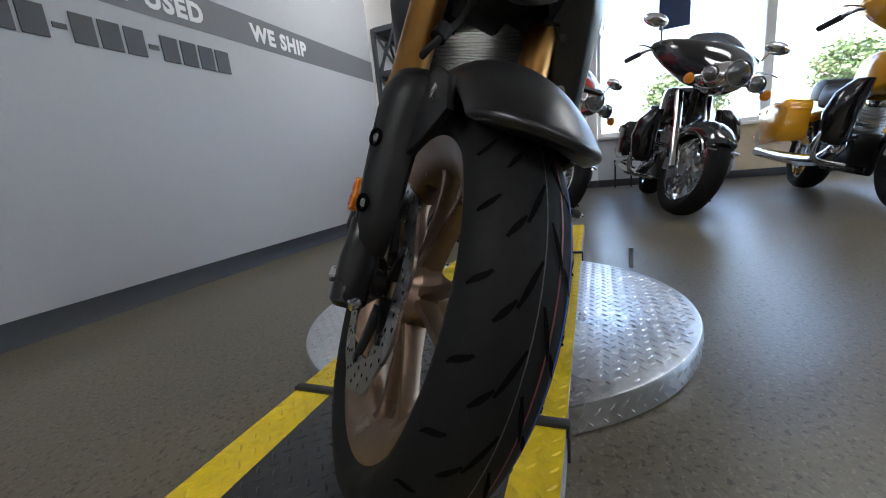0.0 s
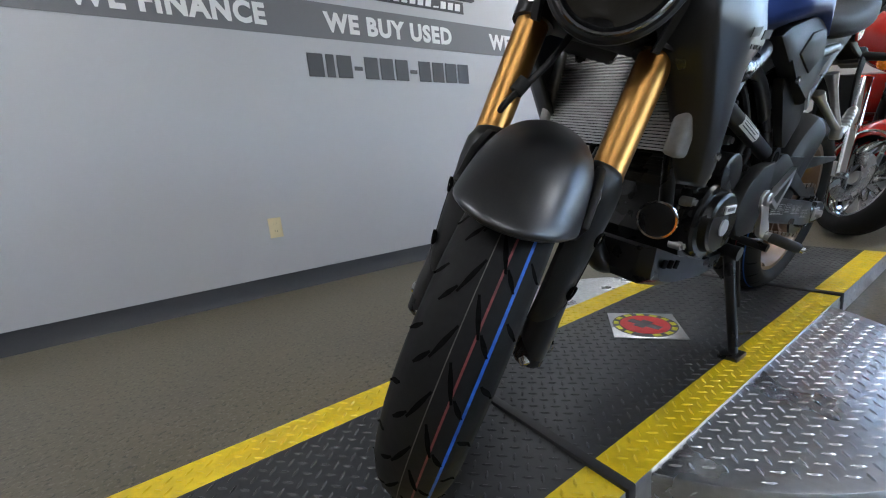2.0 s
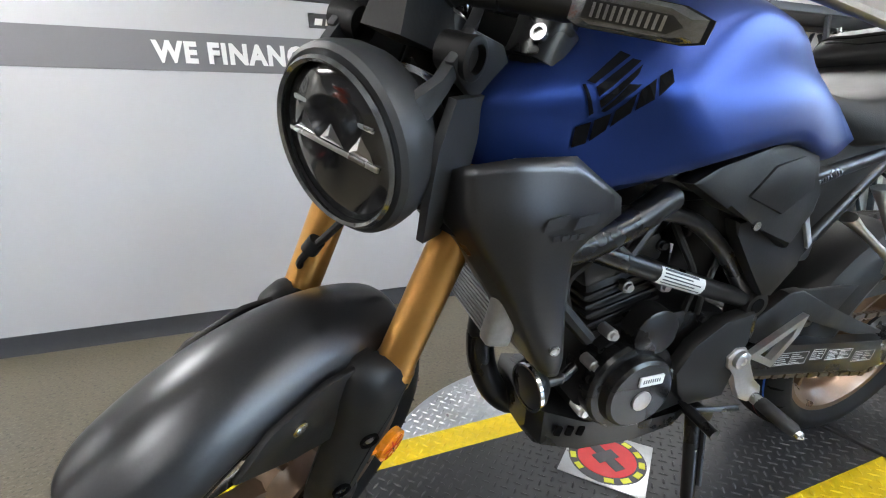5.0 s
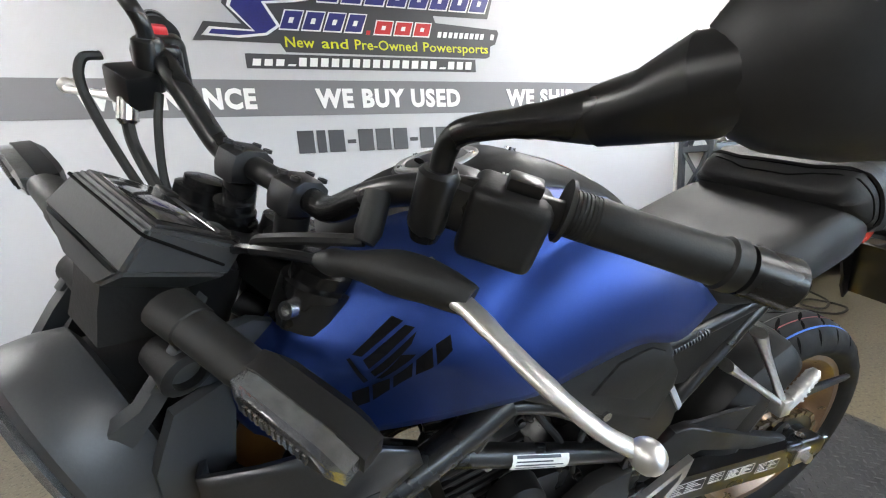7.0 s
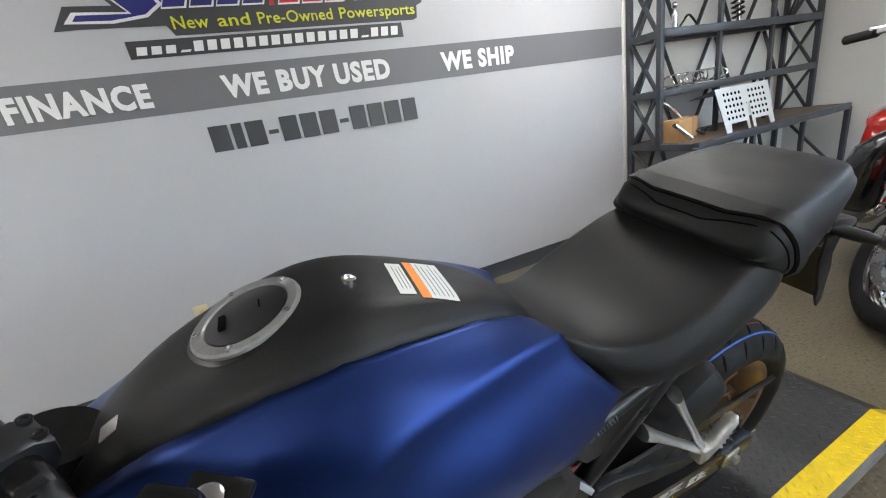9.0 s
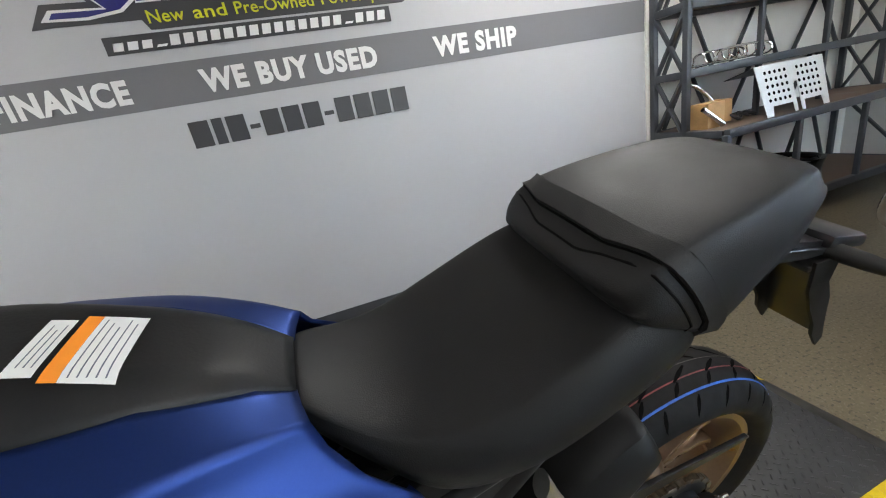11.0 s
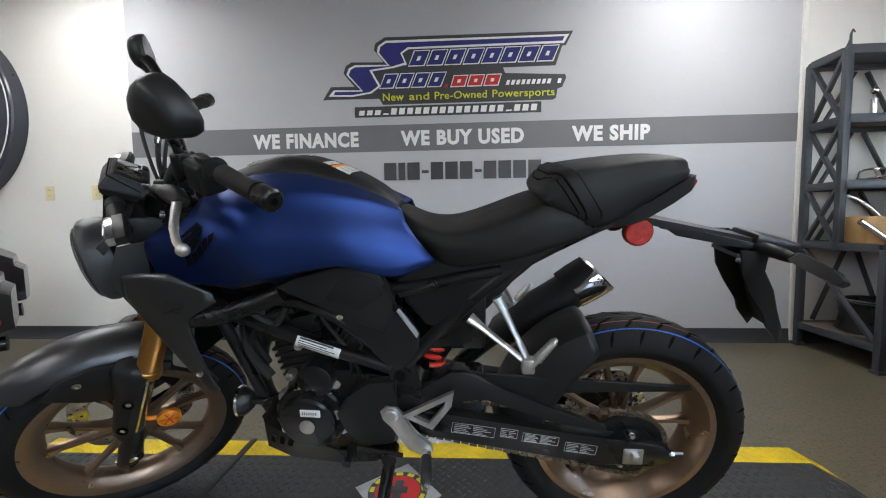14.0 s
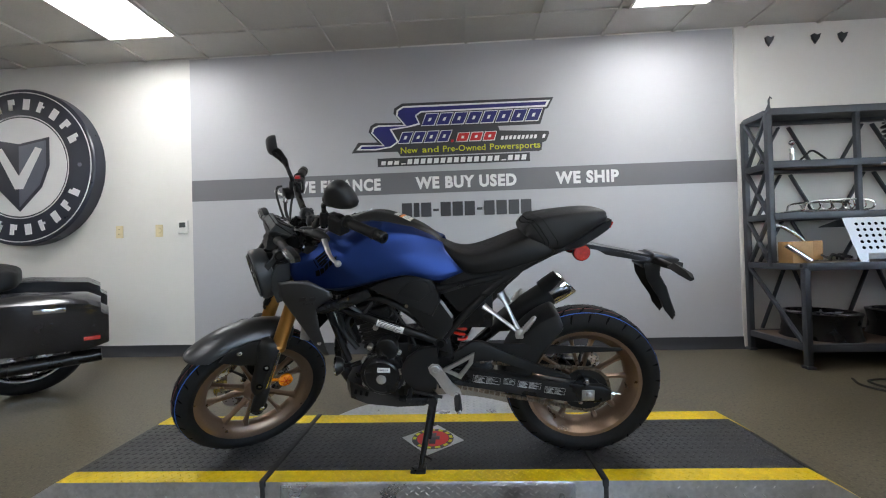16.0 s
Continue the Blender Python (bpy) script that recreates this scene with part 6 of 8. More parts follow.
# engine
eng = new("engine")
eng.parent = bike
eng["label"] = "black single-cylinder engine"
bm = B()
plate(bm, [(-0.215, 0.36), (-0.190, 0.47), (-0.120, 0.52), (-0.02, 0.52), (0.075, 0.50), (0.095, 0.40), (0.06, 0.30), (-0.10, 0.275), (-0.19, 0.30)], 0.20, None, 0.015)
part("crankcase", bm, M_SATIN, eng, angle=30)
CY = Matrix.Translation((-0.130, 0, 0.50)) @ pose(0, 0, 0, 0, -14, 0)
bm = B()
box(bm, (-0.068, -0.075, -0.03), (0.062, 0.075, 0.10), 0.010, CY)
for k in range(5):
    fin = B()
    box(fin, (-0.074, -0.080, 0.004 + 0.018 * k), (0.068, 0.080, 0.012 + 0.018 * k), 0.002, CY)
    part("cooling_fin", fin, M_SATIN, eng)
part("cylinder", bm, M_SATIN, eng)
bm = B()
box(bm, (-0.075, -0.085, 0.100), (0.070, 0.085, 0.150), 0.010, CY)
box(bm, (-0.060, -0.070, 0.150), (0.058, 0.070, 0.190), 0.014, CY)
part("cylinder_head", bm, M_SATIN, eng)
bm = B()
lathe(bm, [(0, 0.088), (0.020, 0.087), (0.026, 0.082), (0.028, 0.070), (0.042, 0.066), (0.046, 0.060), (0.047, 0.0001)], (-0.128, -0.095, 0.398), (0, -1, 0), 44)
cv = part("generator_cover", bm, M_SATIN, eng, "black round engine cover", angle=30)
for r, x, z, y, mt in ((0.0185, -0.129, 0.390, -0.1435, M_ALUM), (0.0125, -0.060, 0.412, -0.126, M_ALUM)):
    bm = B()
    lathe(bm, [(0, r), (0.003, r), (0.004, r - 0.002), (0.004, 0.0001)], (x, y + 0.0015, z), (0, -1, 0), 24)
    part("cover_plug", bm, mt, cv, "silver round plug")
bm = B()
box(bm, (-0.156, -0.1445, 0.415), (-0.108, -0.1405, 0.433), 0.001, pose(0, 0, 0, 0, 2, 0))
lb2 = part("cover_label", bm, M_LABEL, cv, "white printed label")
bm = B()
for k in range(8):
    box(bm, (-0.150 + 0.0045 * k, -0.1450, 0.4215), (-0.148 + 0.0045 * k, -0.1442, 0.4285), 0, pose(0, 0, 0, 0, 2, 0))
tagged(part("print_bar", bm, M_SHIELD, lb2, smooth=False), kind="stuff")
for x, z, r in ((-0.200, 0.445, 0.007), (-0.175, 0.500, 0.007), (-0.110, 0.520, 0.008), (-0.062, 0.480, 0.007), (-0.055, 0.350, 0.007), (-0.205, 0.350, 0.007), (-0.150, 0.575, 0.007),
                (-0.072, 0.565, 0.007), (-0.100, 0.640, 0.006), (-0.170, 0.650, 0.006), (0.010, 0.500, 0.006)):
    bm = B()
    y = -0.098 if z < 0.51 else -0.083
    lathe(bm, [(-0.02, r * 1.5), (0.006, r * 1.5), (0.0065, r), (0.012, r), (0.012, 0.0001)], (x, y, z), (0, -1, 0), 10)
    part("engine_bolt", bm, M_ALUM if r > 0.0065 else M_SATIN, eng)
bm = B()
plate(bm, [(-0.057, 0.419), (-0.030, 0.470), (0.026, 0.508), (0.094, 0.515), (0.084, 0.460), (0.088, 0.400), (0.077, 0.340), (-0.010, 0.340), (-0.040, 0.373)], 0.030, Matrix.Translation((0, -0.122, 0)), 0.008)
part("sprocket_cover", bm, M_MBLK, eng, "matte black sprocket cover", angle=30)
bm = B()
tube(bm, [(-0.105, -0.09, 0.50), (-0.105, -0.122, 0.50), (-0.105, -0.126, 0.50)], [0.045, 0.043, 0.036], 24)
part("upper_cover", bm, M_SATIN, eng)
for pts, r in (([(-0.02, -0.09, 0.50), (-0.03, -0.10, 0.58), (-0.08, -0.095, 0.66), (-0.10, -0.06, 0.73)], 0.006), ([(0.0, -0.10, 0.51), (-0.005, -0.105, 0.56), (0.05, -0.08, 0.64)], 0.005),
               ([(-0.24, -0.07, 0.52), (-0.26, -0.08, 0.60), (-0.20, -0.10, 0.66), (-0.14, -0.10, 0.68)], 0.010), ([(0.10, -0.09, 0.72), (0.17, -0.105, 0.735), (0.26, -0.105, 0.755)], 0.008),
               ([(-0.30, -0.05, 0.62), (-0.27, -0.09, 0.56), (-0.22, -0.10, 0.50)], 0.012)):
    bm = B()
    hose(bm, pts, r)
    part("hose", bm, M_GRIP, eng)
# coiled hose behind the panel
bm = B()
for k in range(16):
    p = Vector((0.108 + 0.0055 * k, -0.118, 0.722 + 0.0016 * k))
    tube(bm, [p, p + Vector((0.003, 0, 0.001))], 0.0085, 12)
tagged(part("ribbed_hose", bm, M_GUN, eng), kind="stuff")
# exhaust: header, collector guard, silencer
ex = new("exhaust")
ex.parent = bike
bm = B()
hose(bm, [(-0.20, 0.03, 0.60), (-0.275, 0.04, 0.575), (-0.330, 0.045, 0.49), (-0.335, 0.04, 0.38), (-0.290, 0.03, 0.29), (-0.20, 0.03, 0.262)], 0.027, 18)
part("header_pipe", bm, M_SATIN, ex, "black header pipe")
bm = B()
sec = []
for x, z0, z1, w in ((-0.290, 0.285, 0.350, 0.060), (-0.270, 0.258, 0.352, 0.085), (-0.20, 0.240, 0.325, 0.100), (-0.08, 0.230, 0.290, 0.105), (0.02, 0.232, 0.285, 0.100), (0.06, 0.245, 0.280, 0.090)):
    sec.append([(x, -w, z1), (x, -w, z0 + 0.02), (x, -w * 0.7, z0), (x, w * 0.7, z0), (x, w, z0 + 0.02), (x, w, z1)])
loft(bm, sec)
bp = part("collector_guard", bm, M_SATIN, ex, "black belly guard with slots", angle=30)
for k in range(3):
    bm = B()
    box(bm, (-0.008, -0.003, -0.010), (0.004, 0.003, 0.010), 0.002, Matrix.Translation((-0.243 + 0.022 * k, -0.0965 - 0.002 * k, 0.312 - 0.004 * k)) @ pose(0, 0, 0, 0, 15, -12))
    part("slot", bm, M_SHADEBLK, bp)
MU0, MU1 = Vector((0.330, 0.150, 0.475)), Vector((0.624, 0.168, 0.663))
md_ = (MU1 - MU0).normalized()
bm = B()
hose(bm, [(0.05, 0.06, 0.27), (0.16, 0.11, 0.31), (0.25, 0.135, 0.41), MU0 + md_ * 0.02], 0.026, 16)
part("link_pipe", bm, M_SATIN, ex)
bm = B()
tube(bm, [MU0, MU0 + md_ * 0.03, MU0 + md_ * 0.10, MU1 - md_ * 0.085, MU1 - md_ * 0.080], [0.030, 0.050, 0.060, 0.060, 0.055], 28, flat=0.9)
part("silencer", bm, M_MBLK, ex, "black silencer can", angle=30)
# end cap: a black hood over an oblique polished tip
mu_ = Vector((0, 1, 0)).cross(md_) * -1
mu_ = mu_ if mu_.z > 0 else -mu_
def ring_at(d, r, cut, a0=0, a1=360, n=32):
    return [MU1 + md_ * (d - cut * math.sin(radians(a0 + (a1 - a0) * k / n))) + mu_ * (r * math.sin(radians(a0 + (a1 - a0) * k / n))) + Vector((0, 0.9 * r * math.cos(radians(a0 + (a1 - a0) * k / n)), 0)) for k in range(n)]
bm = B()
loft(bm, [ring_at(-0.084, 0.055, 0.0), ring_at(-0.080, 0.0595, 0.0), ring_at(-0.040, 0.0625, 0.004), ring_at(0.004, 0.0625, 0.012), ring_at(0.010, 0.058, 0.013), ring_at(0.006, 0.051, 0.013), ring_at(-0.030, 0.045, 0.010)], caps=False)
part("silencer_tip", bm, M_CHROME, ex, "polished oblique silencer tip", angle=35)
bm = B()
loft(bm, [ring_at(-0.100, 0.0605, 0.0, 20, 160) + ring_at(-0.100, 0.0640, 0.0, 160, 20), ring_at(-0.06, 0.0635, 0.002, 20, 160) + ring_at(-0.06, 0.0670, 0.002, 160, 20),
          ring_at(0.000, 0.0635, 0.012, 32, 148) + ring_at(0.000, 0.0670, 0.012, 148, 32)])
part("tip_hood", bm, M_MBLK, ex, "black hood over the tip", angle=35)
bm = B()
tube(bm, [MU1 - md_ * 0.032, MU1 - md_ * 0.030], 0.0455, 24, flat=0.9)
part("silencer_bore", bm, M_SHADEBLK, ex)

# radiator
rd = new("radiator")
rd.parent = bike
RM = Matrix.Translation((-0.392, 0, 0.652)) @ pose(0, 0, 0, 0, 14, 0)
bm = B()
box(bm, (0.004, -0.128, -0.092), (0.028, 0.128, 0.092), 0.002, RM)
part("core", bm, M_SHADEBLK, rd)
bm = B()
for k in range(34):
    z = -0.090 + 0.0053 * k
    box(bm, (-0.001, -0.128, z), (0.006, 0.128, z + 0.0030), 0, RM)
tagged(part("fin", bm, M_RADI, rd, smooth=False), kind="stuff")
for sy in (-1, 1):
    bm = B()
    box(bm, (-0.008, sy * 0.141 - 0.014, -0.096), (0.030, sy * 0.141 + 0.014, 0.098), 0.009, RM, 3)
    part("end_tank", bm, M_RADT, rd, "grey radiator end tank")
hn = new("horn")
hn.parent = bike
HO = Vector((-0.305, -0.092, 0.423))
bm = B()
lathe(bm, [(-0.02, 0.0001), (-0.02, 0.020), (-0.004, 0.034), (0.008, 0.036), (0.010, 0.033), (0.0105, 0.0001)], HO, (-1, -0.12, 0), 32)
part("horn_body", bm, M_SATIN, hn, "black horn disc")
bm = B()
lathe(bm, [(0.006, 0.0352), (0.006, 0.0385), (0.012, 0.0385), (0.012, 0.0345)], HO, (-1, -0.12, 0), 32, closed=True)
part("horn_ring", bm, M_CHROME, hn, "thin chrome ring")
bm = B()
tube(bm, [HO + Vector((0.02, 0, 0)), HO + Vector((0.05, 0.0, 0.0)), (-0.22, -0.08, 0.43)], 0.009, 10)
part("horn_stay", bm, M_SATIN, hn)

# swingarm, chain, guards
sa = new("swingarm")
sa.parent = bike
for sy in (-1, 1):
    bm = B()
    plate(bm, [(0.090, 0.420), (0.165, 0.420), (0.420, 0.378), (0.600, 0.350), (0.705, 0.338), (0.735, 0.320), (0.735, 0.282), (0.700, 0.270), (0.560, 0.280), (0.163, 0.350), (0.090, 0.370)], 0.030,
          Matrix.Translation((0, sy * 0.104, 0)), 0.006)
    part("arm", bm, M_SATIN, sa, "black box-section arm", angle=30)
    bm = B()
    box(bm, (0.625, sy * 0.120 - 0.003, 0.282), (0.672, sy * 0.120 + 0.003, 0.326), 0.003)
    tube(bm, [(RX, sy * 0.110, RR), (RX, sy * 0.134, RR), (RX, sy * 0.136, RR)], [0.013, 0.013, 0.010], 6)
    part("axle_block", bm, M_ALUM, sa, "silver axle adjuster")
    bm = B()
    tube(bm, [(0.73, sy * 0.104, 0.302), (0.772, sy * 0.104, 0.300)], 0.004, 8)
    tube(bm, [(0.742, sy * 0.104, 0.3015), (0.750, sy * 0.104, 0.301)], 0.0085, 6)
    part("adjuster_bolt", bm, M_STEELB, sa)
bm = B()
for x0, x1, z0, z1, n in ((0.215, 0.318, 0.364, 0.392, 5), (0.332, 0.372, 0.354, 0.378, 4), (0.384, 0.470, 0.342, 0.366, 6), (0.485, 0.560, 0.316, 0.342, 5)):
    LM = Matrix.Translation((x0, 0, z0)) @ pose(0, 0, 0, 0, 8, 0)
    w_, h_ = x1 - x0, z1 - z0
    for lo, hi in (((0, 0), (w_, 0.0009)), ((0, h_), (w_, h_ + 0.0009)), ((0, 0), (0.0009, h_)), ((w_, 0), (w_ + 0.0009, h_))):
        box(bm, (lo[0], -0.1204, lo[1]), (hi[0], -0.1196, hi[1]), 0, LM)
    for k in range(n):
        z = h_ * (k + 0.7) / (n + 0.6)
        for u0, u1 in ((0.06, 0.44 - 0.05 * (k % 3)), (0.50, 0.92 - 0.10 * ((k + 1) % 3))):
            box(bm, (u0 * w_, -0.1204, z - 0.0008), (u1 * w_, -0.1196, z + 0.0008), 0, LM)
tagged(part("print_bar", bm, M_PRINT, sa, smooth=False), kind="stuff")
bm = B()
tube(bm, [(0.11, -0.11, 0.40), (0.11, 0.11, 0.40)], 0.032, 20)
box(bm, (0.16, -0.09, 0.36), (0.30, 0.09, 0.43), 0.012)
part("cross_tube", bm, M_SATIN, sa)
bm = B()
plate(bm, [(0.120, 0.440), (0.150, 0.478), (0.215, 0.520), (0.255, 0.520), (0.330, 0.482), (0.480, 0.414), (0.585, 0.372), (0.585, 0.362), (0.470, 0.384), (0.350, 0.428), (0.300, 0.452), (0.230, 0.440), (0.165, 0.418)],
      0.020, Matrix.Translation((0, -0.098, 0)), 0.004)
part("chain_guard", bm, M_MBLK, sa, "matte black chain guard", angle=30)
bm = B()
plate(bm, [(0.250, 0.519), (0.300, 0.508), (0.770, 0.482), (0.778, 0.474), (0.760, 0.468), (0.450, 0.462), (0.400, 0.440), (0.330, 0.482)], 0.008, Matrix.Translation((0, -0.092, 0)), 0.002)
part("guard_blade", bm, M_MBLK, sa, "thin black upper guard")
# chain and sprocket
bm = B()
sp_r = 0.088
path = []
for k in range(26):
    path.append((0.10 + (RX - 0.10) * k / 25, 0.435 + (RR + sp_r - 0.435) * k / 25))
for k in range(1, 16):
    a = math.pi / 2 - math.pi * k / 16
    path.append((RX + sp_r * math.cos(a), RR + sp_r * math.sin(a)))
for k in range(27):
    path.append((RX - (RX - 0.10) * k / 26, RR - sp_r + (0.335 - RR + sp_r) * k / 26))
for i, (x, z) in enumerate(path):
    x2, z2 = path[(i + 1) % len(path)]
    a = math.atan2(z2 - z, x2 - x)
    box(bm, (-0.009, -0.006 if i % 2 else -0.004, -0.0055), (0.009, 0.006 if i % 2 else 0.004, 0.0055), 0, Matrix.Translation((x, -0.082, z)) @ Matrix.Rotation(-a, 4, "Y"))
tagged(part("chain", bm, M_CHAIN, bike, "brown steel drive chain"), kind="stuff")
bm = B()
lathe(bm, [(-0.003, 0.050), (-0.003, sp_r), (0.003, sp_r), (0.003, 0.050)], (RX, -0.082, RR), (0, 1, 0), 42, closed=True)
lathe(bm, [(-0.016, 0.018), (-0.016, 0.056), (0.012, 0.058), (0.012, 0.018)], (RX, -0.082, RR), (0, 1, 0), 30)
sk = part("sprocket", bm, M_SATIN, bike, "black rear sprocket")
for k in range(5):
    a = 2 * math.pi * k / 5 + 0.4
    bm = B()
    lathe(bm, [(0, 0.009), (0.008, 0.009), (0.009, 0.006), (0.015, 0.006), (0.015, 0.0001)], (RX + 0.046 * math.cos(a), -0.098, RR + 0.046 * math.sin(a)), (0, -1, 0), 6)
    part("sprocket_nut", bm, M_STEELB, sk)
# inner rear mudguard
bm = B()
sec = []
for a, low in ((178, 0.105), (166, 0.105), (152, 0.105), (138, 0.100), (127, 0.090), (119, 0.078), (112, 0.060), (108, 0.046)):
    t = radians(a)
    e = Vector((math.cos(t), 0, math.sin(t)))
    o = Vector((RX, 0, RR))
    arch = [o + e * (0.326 + dr) + Vector((0, y, 0)) for y, dr in ((-0.100, -low), (-0.098, -0.035), (-0.080, 0.0), (-0.04, 0.010), (0, 0.012), (0.04, 0.010), (0.080, 0.0), (0.098, -0.035), (0.100, -low))]
    inn = [o + e * ((p - o).dot(e) - 0.004) + Vector((0, p.y * 0.96, 0)) for p in arch]
    sec.append(arch + inn[::-1])
loft(bm, sec)
part("inner_mudguard", bm, M_MBLK, bike, "black inner mudguard", sub=1)
# shock absorber
sk2 = new("shock_absorber")
sk2.parent = bike
s0, s1 = Vector((0.155, -0.035, 0.490)), Vector((0.225, -0.035, 0.700))
sd = (s1 - s0)
bm = B()
tube(bm, [s0, s0 + sd * 0.4, s0 + sd * 0.42, s1], [0.020, 0.020, 0.012, 0.012], 16)
part("damper", bm, M_SATIN, sk2)
bm = B()
u, w_ = frame_of(sd)
helix = []
for k in range(7 * 14 + 1):
    t = k / 98
    helix.append(s0 + sd * (0.12 + 0.72 * t) + (u * math.cos(2 * math.pi * 7 * t) + w_ * math.sin(2 * math.pi * 7 * t)) * 0.033)
tube(bm, helix, 0.0065, 8)
part("spring", bm, M_SPRING, sk2, "red coil spring")
bm = B()
box(bm, (0.11, -0.075, 0.56), (0.30, 0.09, 0.72), 0.012)
part("airbox", bm, M_SATIN, bike)
bm = B()
plate(bm, [(0.10, 0.520), (0.10, 0.780), (0.30, 0.790), (0.46, 0.830), (0.40, 0.760), (0.31, 0.690), (0.245, 0.600), (0.20, 0.520)], 0.13, None, 0.012)
part("battery_box", bm, M_SATIN, bike)
bm = B()
box(bm, (-0.33, -0.08, 0.70), (0.10, 0.08, 0.88), 0.02)
part("tank_shell", bm, M_SATIN, bike)
bm = B()
plate(bm, [(0.10, 0.80), (0.20, 0.775), (0.44, 0.81), (0.52, 0.846), (0.66, 0.91), (0.60, 0.90), (0.30, 0.83)], 0.19, None, 0.01)
part("seat_base", bm, M_SATIN, bike)
for sy in (-1, 1):
    bm = B()
    plate(bm, [(0.105, 0.765), (0.20, 0.800), (0.30, 0.792), (0.44, 0.826), (0.40, 0.795), (0.345, 0.752), (0.27, 0.690), (0.215, 0.640), (0.165, 0.645), (0.12, 0.700), (0.11, 0.735)], 0.018, Matrix.Translation((0, sy * 0.103, 0)), 0.005)
    part("under_seat_panel", bm, M_MBLK, bike, angle=30)

# foot rests
def ringplate(bm, outer, inner, y, depth):
    n = len(outer)
    A = [[bm.verts.new((x, yy, z)) for x, z in lp] for yy in (y - depth / 2, y + depth / 2) for lp in (outer, inner)]
    for k in range(n):
        j = (k + 1) % n
        bm.faces.new((A[0][k], A[0][j], A[1][j], A[1][k]))
        bm.faces.new((A[2][k], A[3][k], A[3][j], A[2][j]))
        bm.faces.new((A[0][k], A[2][k], A[2][j], A[0][j]))
        bm.faces.new((A[1][k], A[1][j], A[3][j], A[3][k]))
    return bm


for sy in (-1, 1):
    fr2 = new("foot_rest")
    fr2.parent = bike
    bm = B()
    ringplate(bm, [(0.100, 0.425), (0.225, 0.492), (0.218, 0.452), (0.172, 0.388)], [(0.128, 0.424), (0.206, 0.468), (0.201, 0.450), (0.165, 0.405)], sy * 0.136, 0.011)
    plate(bm, [(0.050, 0.435), (0.066, 0.450), (0.088, 0.448), (0.104, 0.428), (0.116, 0.396), (0.136, 0.366), (0.166, 0.346), (0.172, 0.324), (0.142, 0.314), (0.114, 0.328), (0.094, 0.360), (0.078, 0.395), (0.056, 0.412)], 0.012,
          Matrix.Translation((0, sy * 0.136, 0)), 0.003)
    part("hanger", bm, M_ALUM, fr2, "silver cast hanger", angle=35)
    bm = B()
    lathe(bm, [(0, 0.017), (0.008, 0.017), (0.010, 0.014), (0.010, 0.008), (0.006, 0.007), (0.006, 0.0001)], (0.077, sy * 0.141, 0.428), (0, sy, 0), 24)
    part("pivot_bolt", bm, M_ALUM, fr2)
    bm = B()
    a, b = Vector((0.156, sy * 0.145, 0.322)), Vector((0.162, sy * 0.218, 0.306))
    tube(bm, [a, a + (b - a) * 0.15, a + (b - a) * 0.9, b], [0.009, 0.0135, 0.0135, 0.009], 14)
    part("peg", bm, M_RUBBER, fr2, "black rubber peg")
    bm = B()
    tube(bm, [a + (b - a) * 0.98, b + (b - a) * 0.08, b + (b - a) * 0.14], [0.009, 0.008, 0.003], 12)
    part("peg_end", bm, M_STEELB, fr2)
    bm = B()
    tube(bm, [a - (b - a) * 0.15, a + (b - a) * 0.12], 0.012, 12)
    part("peg_joint", bm, M_STEELB, fr2)
    # pillion foot rest
    pr = new("pillion_foot_rest")
    pr.parent = bike
    bm = B()
    for p, q in ((Vector((0.262, sy * 0.120, 0.668)), Vector((0.384, sy * 0.155, 0.578))), (Vector((0.322, sy * 0.120, 0.716)), Vector((0.388, sy * 0.155, 0.580)))):
        tube(bm, [p, p + (q - p) * 0.25, p + (q - p) * 0.6, q], [0.018, 0.0115, 0.0095, 0.0110], 12, flat=0.6)
    box(bm, (0.372, sy * 0.156 - 0.012, 0.556), (0.400, sy * 0.156 + 0.012, 0.592), 0.005)
    part("stay", bm, M_ALUM, pr, "silver cast stay")
    bm = B()
    p, q = Vector((0.390, sy * 0.160, 0.572)), Vector((0.442, sy * 0.160, 0.638))
    tube(bm, [p, p + (q - p) * 0.3, q - (q - p) * 0.1, q], [0.010, 0.012, 0.011, 0.006], 12, flat=0.7)
    part("folded_peg", bm, M_ALUM, pr, "silver ribbed folded peg")
    for k in range(6):
        c_ = p + (q - p) * (0.28 + 0.115 * k)
        bm = B()
        tube(bm, [c_, c_ + (q - p) * 0.045], 0.0145 - 0.0006 * k, 10, flat=0.75)
        part("peg_rib", bm, M_ALUM, pr)
# gear lever and side stand
bm = B()
tube(bm, [(-0.015, -0.128, 0.345), (-0.020, -0.150, 0.345), (0.10, -0.150, 0.320)], 0.006, 10)
tube(bm, [(-0.020, -0.145, 0.345), (-0.020, -0.200, 0.340)], 0.010, 12)
part("gear_lever", bm, M_SATIN, bike, "black gear lever")
stand = new("side_stand")
stand.parent = bike
foot = Vector((0.008, -0.196, 0.045))
top = Vector((0.060, -0.105, 0.285))
bm = B()
tube(bm, [top, top + (foot - top) * 0.5, foot], [0.014, 0.012, 0.011], 12)
tube(bm, [top + Vector((0, 0.02, 0)), top + Vector((0, -0.025, 0))], 0.019, 14)
part("leg", bm, M_SATIN, stand, "black steel leg")
bm = B()
box(bm, (-0.036, -0.022, -0.006), (0.022, 0.022, 0.006), 0.003, Matrix.Translation(foot) @ pose(0, 0, 0, -LEAN, 0, 0))
part("foot", bm, M_SATIN, stand)
bm = B()
tube(bm, [top + (foot - top) * 0.80, top + (foot - top) * 0.80 + Vector((0.035, -0.025, 0.004))], 0.005, 8)
part("tang", bm, M_SATIN, stand)
bm = B()
